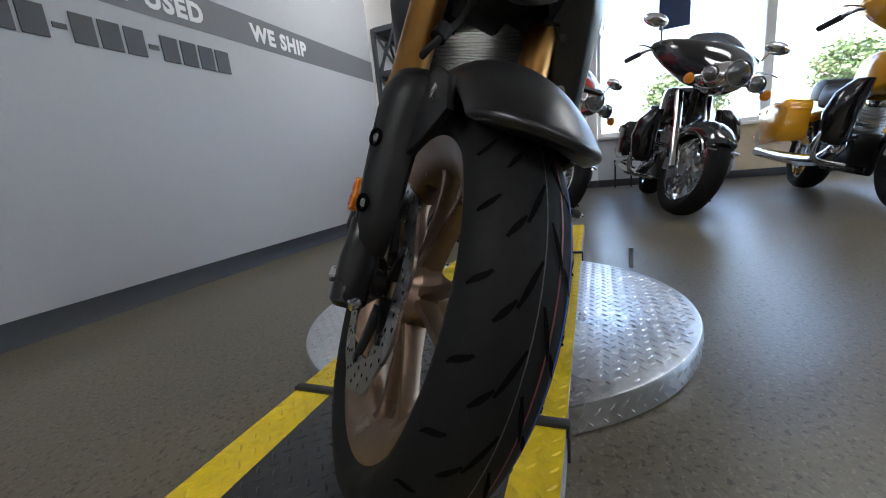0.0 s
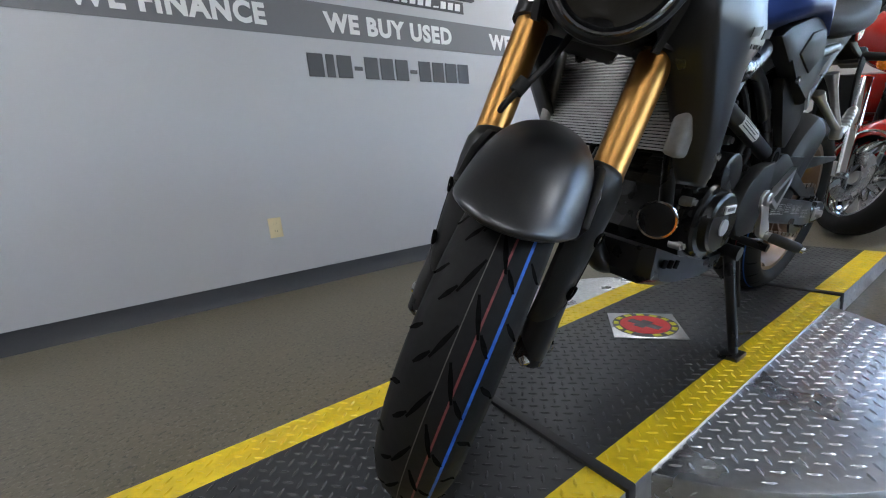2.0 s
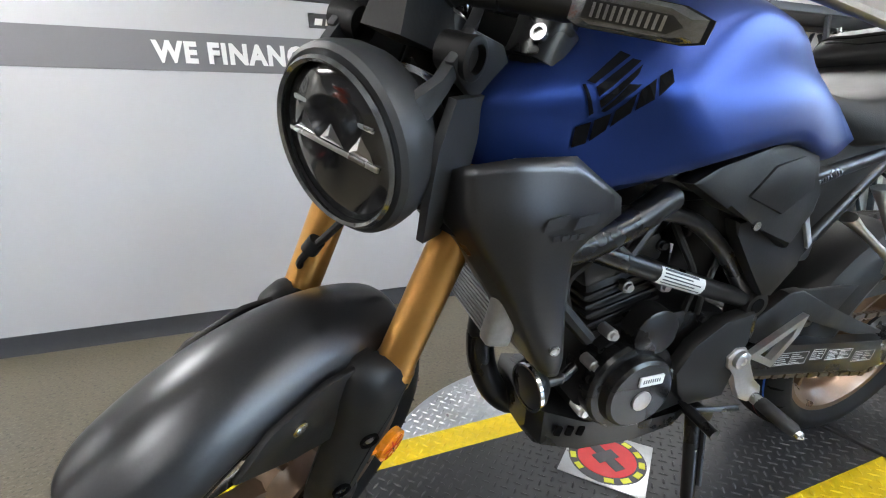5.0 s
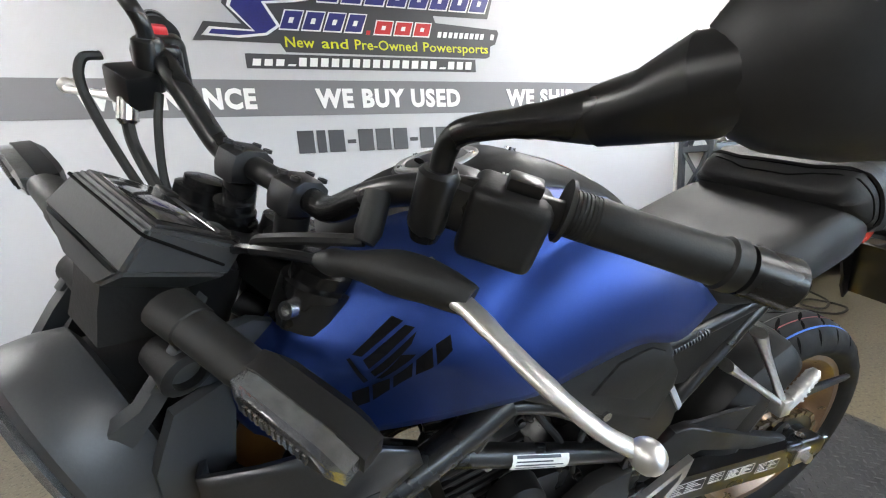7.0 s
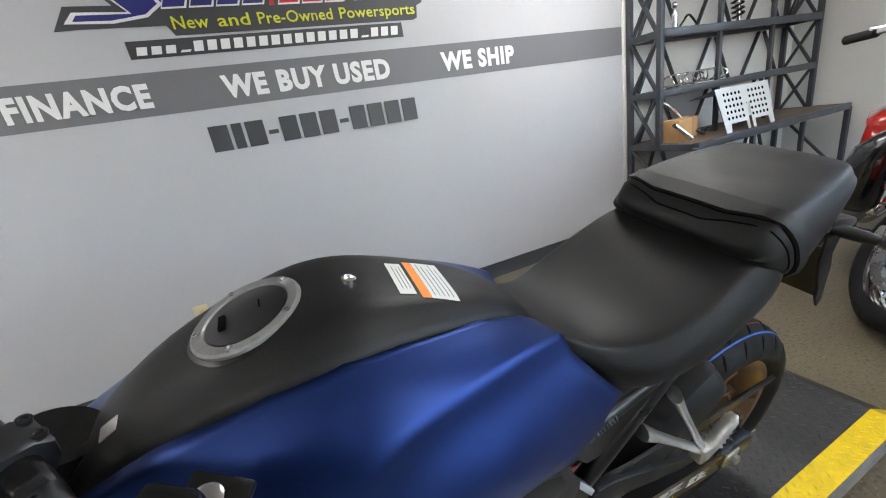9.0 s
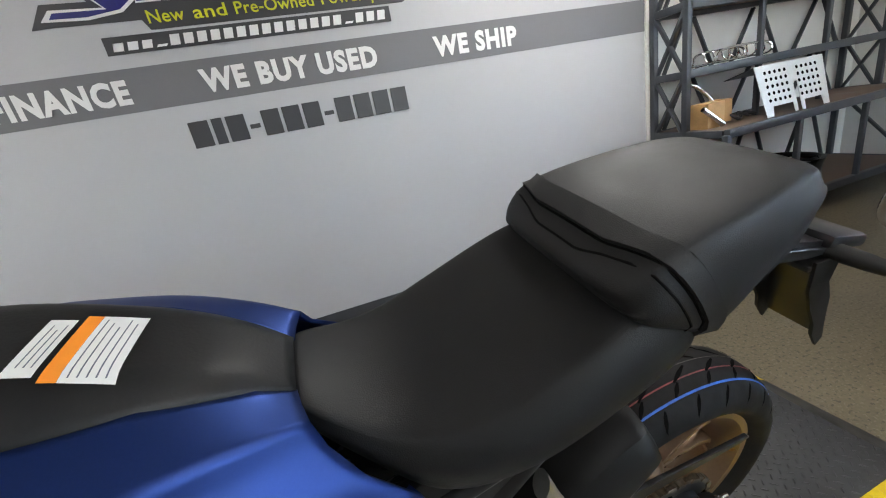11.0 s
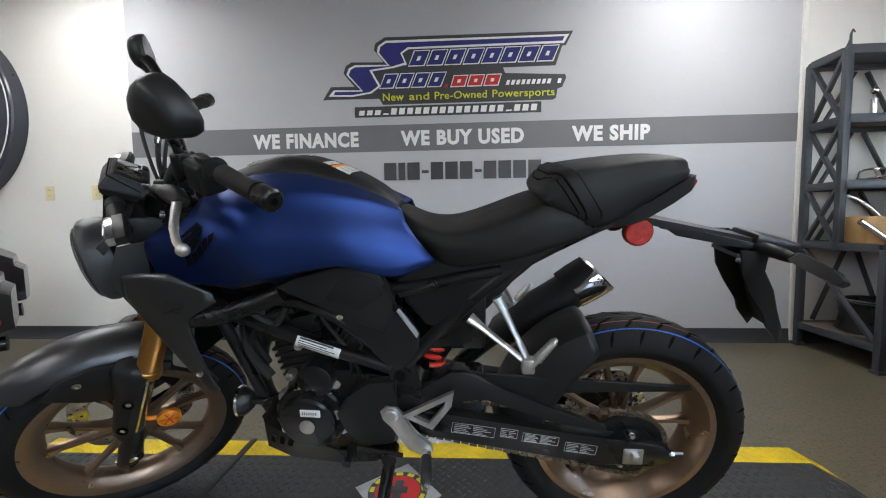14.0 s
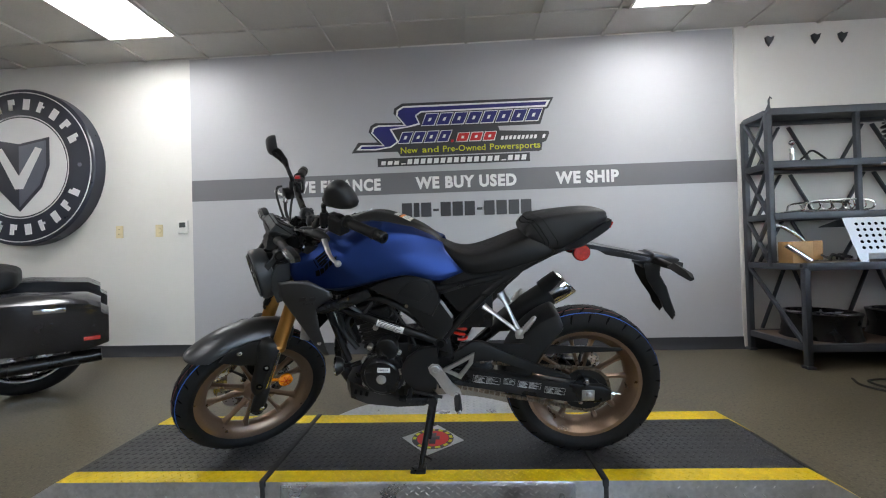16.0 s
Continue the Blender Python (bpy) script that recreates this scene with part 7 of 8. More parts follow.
tube(bm, [top + Vector((0.012, -0.015, 0)), top + (foot - top) * 0.55 + Vector((0.016, -0.008, 0))], 0.006, 8)
part("spring", bm, M_SATIN, stand)

# tail: cowl, lamp, plate carrier, signals, reflectors
bm = B()
sec = []
for x, z0, z1, w in ((0.545, 0.850, 0.872, 0.085), (0.585, 0.858, 0.898, 0.104), (0.625, 0.872, 0.914, 0.105), (0.672, 0.900, 0.944, 0.101), (0.708, 0.922, 0.961, 0.090), (0.720, 0.934, 0.963, 0.078)):
    sec.append([(x, -w, z1), (x, -w, z0 + 0.01), (x, -w * 0.8, z0), (x, w * 0.8, z0), (x, w, z0 + 0.01), (x, w, z1)])
loft(bm, sec)
part("tail_cowl", bm, M_MBLK, bike, "black tail cowl", angle=30)
bm = B()
box(bm, (-0.010, -0.070, -0.013), (0.010, 0.070, 0.013), 0.005, Matrix.Translation((0.718, 0, 0.944)) @ pose(0, 0, 0, 0, 25, 0))
part("tail_lamp", bm, M_RED, bike, "red tail lamp")
pl = new("plate_carrier")
pl.parent = bike
bm = B()
loft(bm, [[(x, -w, z + 0.006), (x, -w, z - 0.010), (x, w, z - 0.010), (x, w, z + 0.006)] for x, z, w in ((0.60, 0.868, 0.050), (0.66, 0.862, 0.046), (0.83, 0.824, 0.030), (0.93, 0.802, 0.036), (1.005, 0.780, 0.030))])
part("arm", bm, M_GUN, pl, "dark grey tail arm")
bm = B()
box(bm, (-0.050, -0.046, -0.012), (0.050, 0.046, 0.012), 0.008, Matrix.Translation((0.935, 0, 0.806)) @ pose(0, 0, 0, 0, 14, 0))
part("end_block", bm, M_GUN, pl, "dark grey end block")
for sy in (-1, 1):
    bm = B()
    plate(bm, [(0.690, 0.846), (0.720, 0.826), (0.850, 0.800), (0.905, 0.792), (0.895, 0.806), (0.760, 0.838)], 0.008, Matrix.Translation((0, sy * 0.036, 0)), 0.002)
    part("lower_wing", bm, M_GUN, pl, "dark grey lower side plate")
for sy in (-1, 1):
    bm = B()
    plate(bm, [(0.855, 0.795), (0.915, 0.790), (0.912, 0.742), (0.940, 0.700), (0.958, 0.645), (0.982, 0.590), (0.972, 0.572), (0.940, 0.612), (0.932, 0.640), (0.895, 0.690), (0.868, 0.735)], 0.006, Matrix.Translation((0, sy * 0.048, 0)), 0.001)
    part("cheek", bm, M_MBLK, pl, "black folded side of the plate carrier")
bm = B()
loft(bm, [[(x, -0.046, z), (x + 0.006, -0.046, z + 0.004), (x + 0.006, 0.046, z + 0.004), (x, 0.046, z)] for x, z in ((0.912, 0.740), (0.938, 0.696), (0.956, 0.645), (0.978, 0.592))])
box(bm, (0.85, -0.046, 0.776), (0.93, 0.046, 0.786), 0.002)
part("carrier", bm, M_GUN, pl, "dark plate carrier face")
for sy in (-1, 1):
    ts = new("turn_signal")
    ts.parent = bike
    bm = B()
    tube(bm, [(0.90, sy * 0.03, 0.800), (0.915, sy * 0.085, 0.795), (0.920, sy * 0.105, 0.793)], [0.018, 0.016, 0.013], 14, flat=0.8)
    part("stalk", bm, M_GRIP, ts)
    bm = B()
    sec = []
    for y, dz, hw_, hz in ((0.100, 0.0, 0.012, 0.010), (0.112, 0.0, 0.022, 0.015), (0.175, -0.012, 0.022, 0.013), (0.200, -0.020, 0.012, 0.007)):
        o = Vector((0.925 + (y - 0.1) * 0.12, sy * y, 0.793 + dz))
        sec.append([o + Vector((-hw_, 0, 0)), o + Vector((0, 0, hz)), o + Vector((hw_, 0, 0.3 * hz)), o + Vector((hw_, 0, -0.4 * hz)), o + Vector((0, 0, -hz))])
    loft(bm, sec)
    part("lamp_case", bm, M_MBLK, ts, angle=30)
    rf = new("side_reflector")
    rf.parent = bike
    bm = B()
    lathe(bm, [(-0.006, 0.0295), (0.003, 0.0295), (0.006, 0.026), (0.006, 0.0001)], (0.621, sy * 0.074, 0.845), (0, sy, 0), 30)
    part("lens", bm, M_RED, rf, "round red reflector")
    bm = B()
    lathe(bm, [(-0.010, 0.031), (0.001, 0.031), (0.001, 0.029)], (0.621, sy * 0.074, 0.845), (0, sy, 0), 30)
    box(bm, (0.600, sy * 0.066 - 0.008, 0.855), (0.64, sy * 0.066 + 0.008, 0.90), 0.004)
    part("housing", bm, M_MBLK, rf)

# ---- steel shelf with parts ----
M_RACK = mat("grey_blue_steel_paint", (0.050, 0.056, 0.066), 0.45, 0.1, vary=0.15, scale=5, bump=0.05)
M_DECK = mat("shelf_board", (0.16, 0.11, 0.08), 0.6, vary=0.2, scale=6, bump=0.08)
M_BOXW = mat("tan_wood_block", (0.50, 0.30, 0.13), 0.6, vary=0.15, scale=9)
X0, X1 = 2.635, 4.71
shelf = thing("steel_shelf", "dark grey welded steel shelf with braced ends", "shelf")


def bar(a, b, w=0.04, d=0.04, mt=M_RACK, nm="post", y_thin=None):
    a, b = Vector(a), Vector(b)
    bm = B()
    L = (b - a).length
    q = (b - a).to_track_quat("Z", "Y").to_matrix().to_4x4()
    box(bm, (-w / 2, -d / 2, 0), (w / 2, d / 2, L), 0.003, Matrix.Translation(a) @ q)
    return part(nm, bm, mt, shelf)


for x in (X0, X1):
    bar((x, 1.82, 0.02), (x, 1.82, 1.95))
    bar((x, 1.56, 0.72), (x, 1.56, 1.95))
    bar((x, 1.27, 0.02), (x, 1.27, 0.72))
    for z0, z1 in ((0.74, 1.10), (1.13, 1.50), (1.53, 1.92)):
        bar((x, 1.58, z0), (x, 1.80, z1), 0.03, 0.02, nm="brace")
        bar((x, 1.80, z0), (x, 1.58, z1), 0.03, 0.02, nm="brace")
    bar((x, 1.29, 0.16), (x, 1.80, 0.70), 0.03, 0.02, nm="brace")
for x in (3.30, 3.99):
    bar((x, 1.56, 0.74), (x, 1.56, 1.95), 0.035, 0.03)
    bar((x, 1.27, 0.16), (x, 1.27, 0.70), 0.035, 0.03)
for xa, xb in ((X0, 3.30), (3.30, 3.99), (3.99, X1)):
    m = (xa + xb) / 2
    for z0, z1 in ((0.18, 0.68), (0.75, 1.09), (1.14, 1.49), (1.55, 1.90)):
        bar((m - 0.04, 1.83, z1), (xa + 0.10, 1.83, z0), 0.03, 0.015, nm="brace")
        bar((m + 0.04, 1.83, z1), (xb - 0.10, 1.83, z0), 0.03, 0.015, nm="brace")
for z, y in ((0.12, 1.27), (0.70, 1.27), (1.09, 1.56), (1.50, 1.56), (1.92, 1.56)):
    bm = B()
    box(bm, (X0, y - 0.02, z), (X1, y + 0.02, z + 0.055), 0.003)
    part("rail", bm, M_RACK, shelf)
    bm = B()
    box(bm, (X0, 1.81, z), (X1, 1.85, z + 0.05), 0.003)
    part("rail", bm, M_RACK, shelf)
    for x in (X0, X1):
        bm = B()
        box(bm, (x - 0.018, y + 0.021, z + 0.002), (x + 0.018, 1.809, z + 0.05), 0.003)
        part("rail", bm, M_RACK, shelf)
    bm = B()
    box(bm, (X0 + 0.021, y + 0.021, z + 0.030), (X1 - 0.021, 1.809, z + 0.048))
    part("shelf_board", bm, M_DECK if z < 1.9 else M_RACK, shelf, smooth=False)
for x in (X0, X1):
    for y in (1.27, 1.82):
        bm = B()
        box(bm, (x - 0.03, y - 0.03, 0.0), (x + 0.03, y + 0.03, 0.022), 0.004)
        part("foot", bm, M_RACK, shelf)
for x in (2.68, 3.66):
    bm = B()
    tube(bm, [(x, 1.60, 1.976), (x, 1.60, 2.06), (x + 0.01, 1.60, 2.085), (x + 0.025, 1.60, 2.07)], [0.008, 0.007, 0.007, 0.004], 8)
    plate(bm, [(x - 0.03, 1.976), (x + 0.012, 1.976), (x + 0.004, 2.05)], 0.006, Matrix.Translation((0, 1.60, 0)))
    part("hook", bm, M_RACK, shelf, "small black hook")

# pierced silver guards leaning on the deck
gd = thing("pierced_guard", "silver sheet-metal guard with rows of round holes leaning on the shelf", "metal guard", Matrix.Translation((3.02, 1.31, 0.753)) @ pose(0, 0, 0, -16, 0, 0))
bm = B()
plate(bm, [(0.03, 0.0), (0.09, 0.0), (0.10, 0.065), (0.29, 0.065), (0.295, 0.0), (0.325, 0.0), (0.325, 0.20), (0.365, 0.20), (0.365, 0.0), (0.395, 0.0), (0.40, 0.065), (0.57, 0.065), (0.58, 0.0), (0.635, 0.0), (0.66, 0.34), (0.0, 0.34)], 0.004, None)
part("sheet", bm, mat("brushed_sheet", (0.70, 0.70, 0.69), 0.42, 0.4, vary=0.08), gd, smooth=False)
bm = B()
box(bm, (0.0, 0.002, 0.335), (0.66, 0.20, 0.339))
part("fold", bm, M_RACK, gd, "dark folded top", smooth=False)
for i in range(10):
    for j in range(5):
        bm = B()
        lathe(bm, [(-0.0026, 0.0001), (-0.0026, 0.0125), (0.0026, 0.0125), (0.0026, 0.0001)], (0.085 + 0.046 * i + (0.072 if i > 4 else 0), 0, 0.105 + 0.046 * j), (0, 1, 0), 12)
        part("hole", bm, M_SHADEBLK, gd)

blk = thing("wood_block", "pale tan cardboard box with a darker end on the shelf", "box", pose(2.80, 1.52, 0.749))
bm = B()
box(bm, (-0.10, -0.07, 0), (0.05, 0.07, 0.165), 0.004)
part("body", bm, M_BOXW, blk)
bm = B()
box(bm, (0.052, -0.06, 0.02), (0.13, 0.06, 0.168), 0.004)
part("end", bm, mat("tan_wood_dark", (0.42, 0.24, 0.10), 0.6, vary=0.15), blk)
bm = B()
tube(bm, [(2.665, 1.46, 0.885), (2.80, 1.42, 0.765)], 0.018, 14)
tagged(part("chrome_pipe", bm, M_CHROME), "short chrome pipe leaning on the box", "pipe")
bm = B()
hose(bm, [(2.66, 1.62, 1.06), (2.76, 1.60, 1.03), (2.88, 1.58, 0.93), (2.93, 1.53, 0.80)], 0.013, 10)
tagged(part("bent_rail", bm, M_STEELB), "bent steel rail resting behind the box", "rail")
bm = B()
pts = [(2.93 + 0.05 * math.cos(1.9 * k) + 0.012 * k, 1.45 + 0.04 * math.sin(2.3 * k), 0.765 + 0.045 * abs(math.sin(1.3 * k))) for k in range(13)]
hose(bm, pts, 0.007, 8)
tagged(part("coiled_cable", bm, M_RUBBER), "tangle of black cable on the shelf", "cable")
rack = thing("luggage_rack", "chrome wire luggage rack lying on the shelf", "luggage rack", pose(2.76, 1.60, 1.145))
for pts, r in (([(0.0, 0.0, 0.006), (0.12, -0.04, 0.02), (0.20, -0.04, 0.085), (0.60, -0.04, 0.085), (0.64, -0.04, 0.02), (0.64, 0.12, 0.02), (0.60, 0.14, 0.085), (0.20, 0.14, 0.085), (0.12, 0.12, 0.02)], 0.007),
               ([(0.05, -0.02, 0.012), (0.64, -0.02, 0.012)], 0.006), ([(0.05, 0.10, 0.012), (0.64, 0.10, 0.012)], 0.006)):
    bm = B()
    hose(bm, pts, r, 8)
    part("wire", bm, M_CHROME, rack)
for k in range(5):
    bm = B()
    x = 0.24 + 0.085 * k
    hose(bm, [(x, -0.04, 0.085), (x + 0.015, -0.03, 0.03), (x + 0.02, 0.05, 0.012), (x + 0.015, 0.12, 0.03), (x, 0.14, 0.085)], 0.005, 6, 4)
    part("cross_wire", bm, M_CHROME, rack)
sh2 = thing("coil_shock", "black coil-over shock absorber leaning on the shelf", "shock absorber", Matrix.Translation((3.70, 1.66, 1.555)) @ pose(0, 0, 0, 0, -12, 0))
bm = B()
tube(bm, [(0, 0, 0), (0, 0, 0.34)], 0.017, 12)
part("damper", bm, M_STEELB, sh2)
bm = B()
tube(bm, [(0.040 * math.cos(0.7 * k), 0.040 * math.sin(0.7 * k), 0.04 + 0.0042 * k) for k in range(66)], 0.008, 8)
part("coil", bm, M_SATIN, sh2)
bm = B()
tube(bm, [(0.09 * math.cos(2 * math.pi * k / 24), 0, 0.12 + 0.12 * math.sin(2 * math.pi * k / 24)) for k in range(25)], 0.010, 8)
moved(bm, Matrix.Translation((4.42, 1.66, 1.553)) @ pose(0, 0, 0, 20, 0, 20))
tagged(part("hose_loop", bm, M_RUBBER), "loop of black hose leaning on the shelf", "hose")
lev = thing("lever_set", "small chrome lever and clamp on the shelf", "lever", pose(2.86, 1.62, 1.552))
bm = B()
tube(bm, [(0, 0, 0), (0, 0, 0.11)], 0.018, 12)
ball(bm, (0, 0, 0.16), 0.022)
tube(bm, [(0, 0, 0.10), (0, 0, 0.15)], 0.007, 8)
part("clamp", bm, M_CHROME, lev)
bm = B()
hose(bm, [(0.05, 0, 0.004), (0.10, 0, 0.05), (0.16, 0, 0.09), (0.26, 0, 0.02)], 0.008, 8)
part("blade", bm, M_SATIN, lev)
for x, lift in ((2.95, 0.0), (3.62, 0.0)):
    wl = thing("spare_wheel_rim", "black multi-spoke wheel rim lying on the low shelf", "wheel rim", pose(x, 1.54, 0.168), "spare rims")
    bm = B()
    lathe(bm, [(0.0, 0.22), (0.004, 0.245), (0.03, 0.235), (0.10, 0.225), (0.17, 0.235), (0.196, 0.245), (0.20, 0.22), (0.19, 0.205), (0.01, 0.205)], (0, 0, 0), (0, 0, 1), 48, closed=True)
    part("rim", bm, M_SATIN, wl)
    bm = B()
    lathe(bm, [(0.10, 0.0001), (0.10, 0.05), (0.18, 0.045), (0.19, 0.03), (0.19, 0.0001)], (0, 0, 0), (0, 0, 1), 24)
    part("hub", bm, M_SATIN, wl)
    for k in range(9):
        a = 2 * math.pi * k / 9
        bm = B()
        tube(bm, [(0.04 * math.cos(a), 0.04 * math.sin(a), 0.175), (0.21 * math.cos(a + 0.1), 0.21 * math.sin(a + 0.1), 0.180)], 0.010, 8)
        part("spoke", bm, M_STEELB if k % 3 == 0 else M_SATIN, wl)
bm = B()
pts = [(2.70, 1.03, 0.008), (2.64, 0.90, 0.008), (2.72, 0.76, 0.008), (2.90, 0.80, 0.008), (2.88, 0.98, 0.014), (2.72, 0.95, 0.018), (2.74, 0.84, 0.014), (2.95, 0.92, 0.008), (3.1, 1.12, 0.008)]
hose(bm, pts, 0.007, 8)
tagged(part("floor_cable", bm, M_RUBBER), "loose black cable on the floor by the shelf", "cable")
for x in (2.892, 3.276, 3.497, 3.898, 4.12, 4.546):
    bm = B()
    plate(bm, [(0, -0.055), (0.030, -0.005), (0.046, 0.032), (0.026, 0.026), (0.006, 0.012), (-0.012, 0.036), (-0.032, 0.024), (-0.022, -0.010)], 0.022, Matrix.Translation((x, WY - 0.011, 2.675)), 0.005)
    tagged(part("wall_clip", bm, M_RACK), "small dark metal clip on the wall near the ceiling", "wall clip", "wall clips")

# ---- other motorcycles in the showroom ----
M_GLOSSBLK = mat("gloss_black_paint", (0.010, 0.010, 0.012), 0.15, vary=0.05, bump=0, coat=0.8)
M_GLOSSRED = mat("gloss_red_paint", (0.42, 0.018, 0.012), 0.16, vary=0.06, bump=0, coat=0.8)
M_GLOSSYEL = mat("gloss_yellow_paint", (0.72, 0.34, 0.008), 0.18, vary=0.06, bump=0, coat=0.8)
M_GLOSSGRY = mat("gloss_grey_paint", (0.026, 0.026, 0.031), 0.2, 0.3, vary=0.06, bump=0, coat=0.7)
M_ORNG = mat("gloss_orange_paint", (0.48, 0.045, 0.012), 0.18, vary=0.06, bump=0, coat=0.8)
M_SCREEN = mat("smoked_screen", (0.05, 0.06, 0.08), 0.08, vary=0.05, bump=0, coat=0.6)
M_CLEARS = mat("lamp_glass", (0.26, 0.27, 0.28), 0.08, 0.85, vary=0.1, scale=60, bump=0.2, bump_scale=160, coat=0.5)


def tour(label, m, paint, bag, fair, steer=0.0, trunk=False, screen=M_SCREEN, lean=9.0, guard=None, low=None, pipe=None):
    """A heavy touring motorcycle, facing -x."""
    root = thing("touring_motorcycle", label, "motorcycle", m @ pose(0, 0, 0, lean), "parked motorcycles")
    fx, rx, rr = -0.90, 0.73, 0.325
    ax = Vector((0.47, 0, 0.883))
    S = Matrix.Translation((-0.78, 0, 0.6)) @ Matrix.Rotation(radians(steer), 4, ax) @ Matrix.Translation((0.78, 0, -0.6))
    for nm, cx, hw, mm in (("front_wheel", fx, 0.068, S), ("rear_wheel", rx, 0.09, ID)):
        w = new(nm)
        w.parent = root
        c = Vector((cx, 0, rr))
        bm = B()
        lathe(bm, [(-hw * 0.7, 0.225), (-hw, 0.255), (-hw * 0.95, 0.285), (-hw * 0.6, 0.315), (0, rr), (hw * 0.6, 0.315), (hw * 0.95, 0.285), (hw, 0.255), (hw * 0.7, 0.225)], c, (0, 1, 0), 48)
        part("tyre", moved(bm, mm), M_TYRE, w, angle=60)
        bm = B()
        lathe(bm, [(-hw * 0.72, 0.235), (-hw * 0.72, 0.215), (-hw * 0.3, 0.20), (hw * 0.3, 0.20), (hw * 0.72, 0.215), (hw * 0.72, 0.235), (hw * 0.3, 0.215), (-hw * 0.3, 0.215)], c, (0, 1, 0), 48, closed=True)
        part("rim", moved(bm, mm), M_CHROME, w)
        for k in range(9):
            a = 2 * math.pi * k / 9
            e = Vector((math.cos(a), 0, math.sin(a)))
            bm = B()
            tube(bm, [c + e * 0.03, c + e * 0.205], [0.016, 0.010], 8, flat=1.4)
            part("spoke", moved(bm, mm), M_STEELB, w)
        bm = B()
        tube(bm, [c + Vector((0, -0.07, 0)), c + Vector((0, 0.07, 0))], 0.04, 16)
        part("hub", moved(bm, mm), M_ALUM, w)
        for sy in (-1, 1):
            bm = B()
            lathe(bm, [(-0.003, 0.075), (-0.003, 0.145), (0.003, 0.145), (0.003, 0.075)], c + Vector((0, sy * 0.078, 0)), (0, 1, 0), 40, closed=True)
            part("brake_disc", moved(bm, mm), M_STEELB, w)
    # forks
    for sy in (-1, 1):
        bm = B()
        a = Vector((fx + 0.02, sy * 0.115, rr))
        tube(bm, [a, a + ax * 0.30, a + ax * 0.31, a + ax * 0.62], [0.034, 0.034, 0.028, 0.028], 18)
        part("fork_leg", moved(bm, S), M_CHROME, root, "chrome fork leg", angle=25)
        bm = B()
        box(bm, (-0.05, -0.025, -0.04), (0.04, 0.02, 0.05), 0.012, Matrix.Translation(a + Vector((0.12, -sy * 0.02, 0.02))))
        part("brake_caliper", moved(bm, S), M_ALUM, root)
    # fender
    bm = B()
    sec = []
    for k, a in enumerate((58, 50, 30, 8, -15, -38, -58, -72)):
        t = radians(90 + a)
        e = Vector((math.cos(t), 0, math.sin(t)))
        o = Vector((fx, 0, rr))
        w = 0.098 if 0 < k < 7 else 0.08
        arch = [o + e * (0.352 + dr) + Vector((0, y * w, 0)) for y, dr in ((-1, -0.11), (-1.0, -0.05), (-0.85, -0.012), (-0.45, 0.006), (0, 0.010), (0.45, 0.006), (0.85, -0.012), (1.0, -0.05), (1, -0.11))]
        inn = [o + e * ((p - o).dot(e) - 0.006) + Vector((0, p.y * 0.95, 0)) for p in arch]
        sec.append(arch + inn[::-1])
    loft(bm, sec)
    part("front_fender", moved(bm, S), guard or paint, root, "deep painted front mudguard", sub=1)
    bm = B()
    tp = []
    for sy in (-1, 1):
        tp = [Vector((fx, 0, rr)) + Vector((math.cos(radians(90 + a)), 0, math.sin(radians(90 + a)))) * 0.262 + Vector((0, sy * 0.104, 0)) for a in (60, 40, 15, -15, -40, -70)]
        tube(bm, curve(tp, 4), 0.007, 8)
    tube(bm, curve([Vector((fx, 0, rr)) + Vector((math.cos(radians(150)), 0, math.sin(radians(150)))) * 0.30 + Vector((0, y, 0)) for y in (-0.105, -0.05, 0, 0.05, 0.105)], 4), 0.010, 8)
    part("fender_trim", moved(bm, S), M_CHROME, root, "chrome fender rail")
    # fairing with lamps
    bm = B()
    sec = []
    OUT = [(0.0, 1.215), (0.19, 1.212), (0.35, 1.195), (0.395, 1.155), (0.345, 1.060), (0.235, 0.975), (0.15, 0.905), (0.0, 0.885)]
    ring0 = OUT + [(-y, z) for y, z in OUT[-2:0:-1]]
    for x, k, dz in ((-0.985, 0.30, -0.03), (-0.950, 0.62, -0.015), (-0.880, 0.86, 0), (-0.780, 1.0, 0.005), (-0.640, 1.03, 0.01), (-0.600, 0.96, 0.01)):
        sec.append([(x + 0.16 * (abs(y) / 0.4) ** 1.5 * k + 0.30 * (z - 1.0), y * k, 1.02 + (z - 1.02) * k + dz) for y, z in ring0])
    loft(bm, sec)
    part("fairing", moved(bm, S), fair, root, "rounded handlebar fairing", sub=1)
    bm = B()
    rows = []
    for x, z, hw, bow in ((-0.83, 1.150, 0.25, 0.08), (-0.78, 1.205, 0.25, 0.08), (-0.73, 1.255, 0.22, 0.07), (-0.70, 1.285, 0.16, 0.04)):
        out = [(x + bow * (abs(t) ** 2), hw * t, z - 0.03 * t * t) for t in (-1, -0.6, -0.2, 0.2, 0.6, 1)]
        rows.append(out + [(p[0] + 0.006, p[1] * 0.99, p[2]) for p in out[::-1]])
    loft(bm, rows)
    part("windscreen", moved(bm, S), screen, root, "smoked windscreen", sub=1)
    for x, y, z, r in ((-1.005, 0, 0.965, 0.080), (-0.975, -0.160, 0.935, 0.052), (-0.975, 0.160, 0.935, 0.052)):
        bm = B()
        lathe(bm, [(-0.06, r * 0.5), (-0.03, r * 0.9), (0.0, r * 1.05), (0.012, r * 1.05), (0.012, r * 0.95)], (x, y, z), (-1, 0, 0), 28)
        lp = part("headlight" if r > 0.08 else "spot_lamp", moved(bm, S), M_CHROME, root, "chrome lamp")
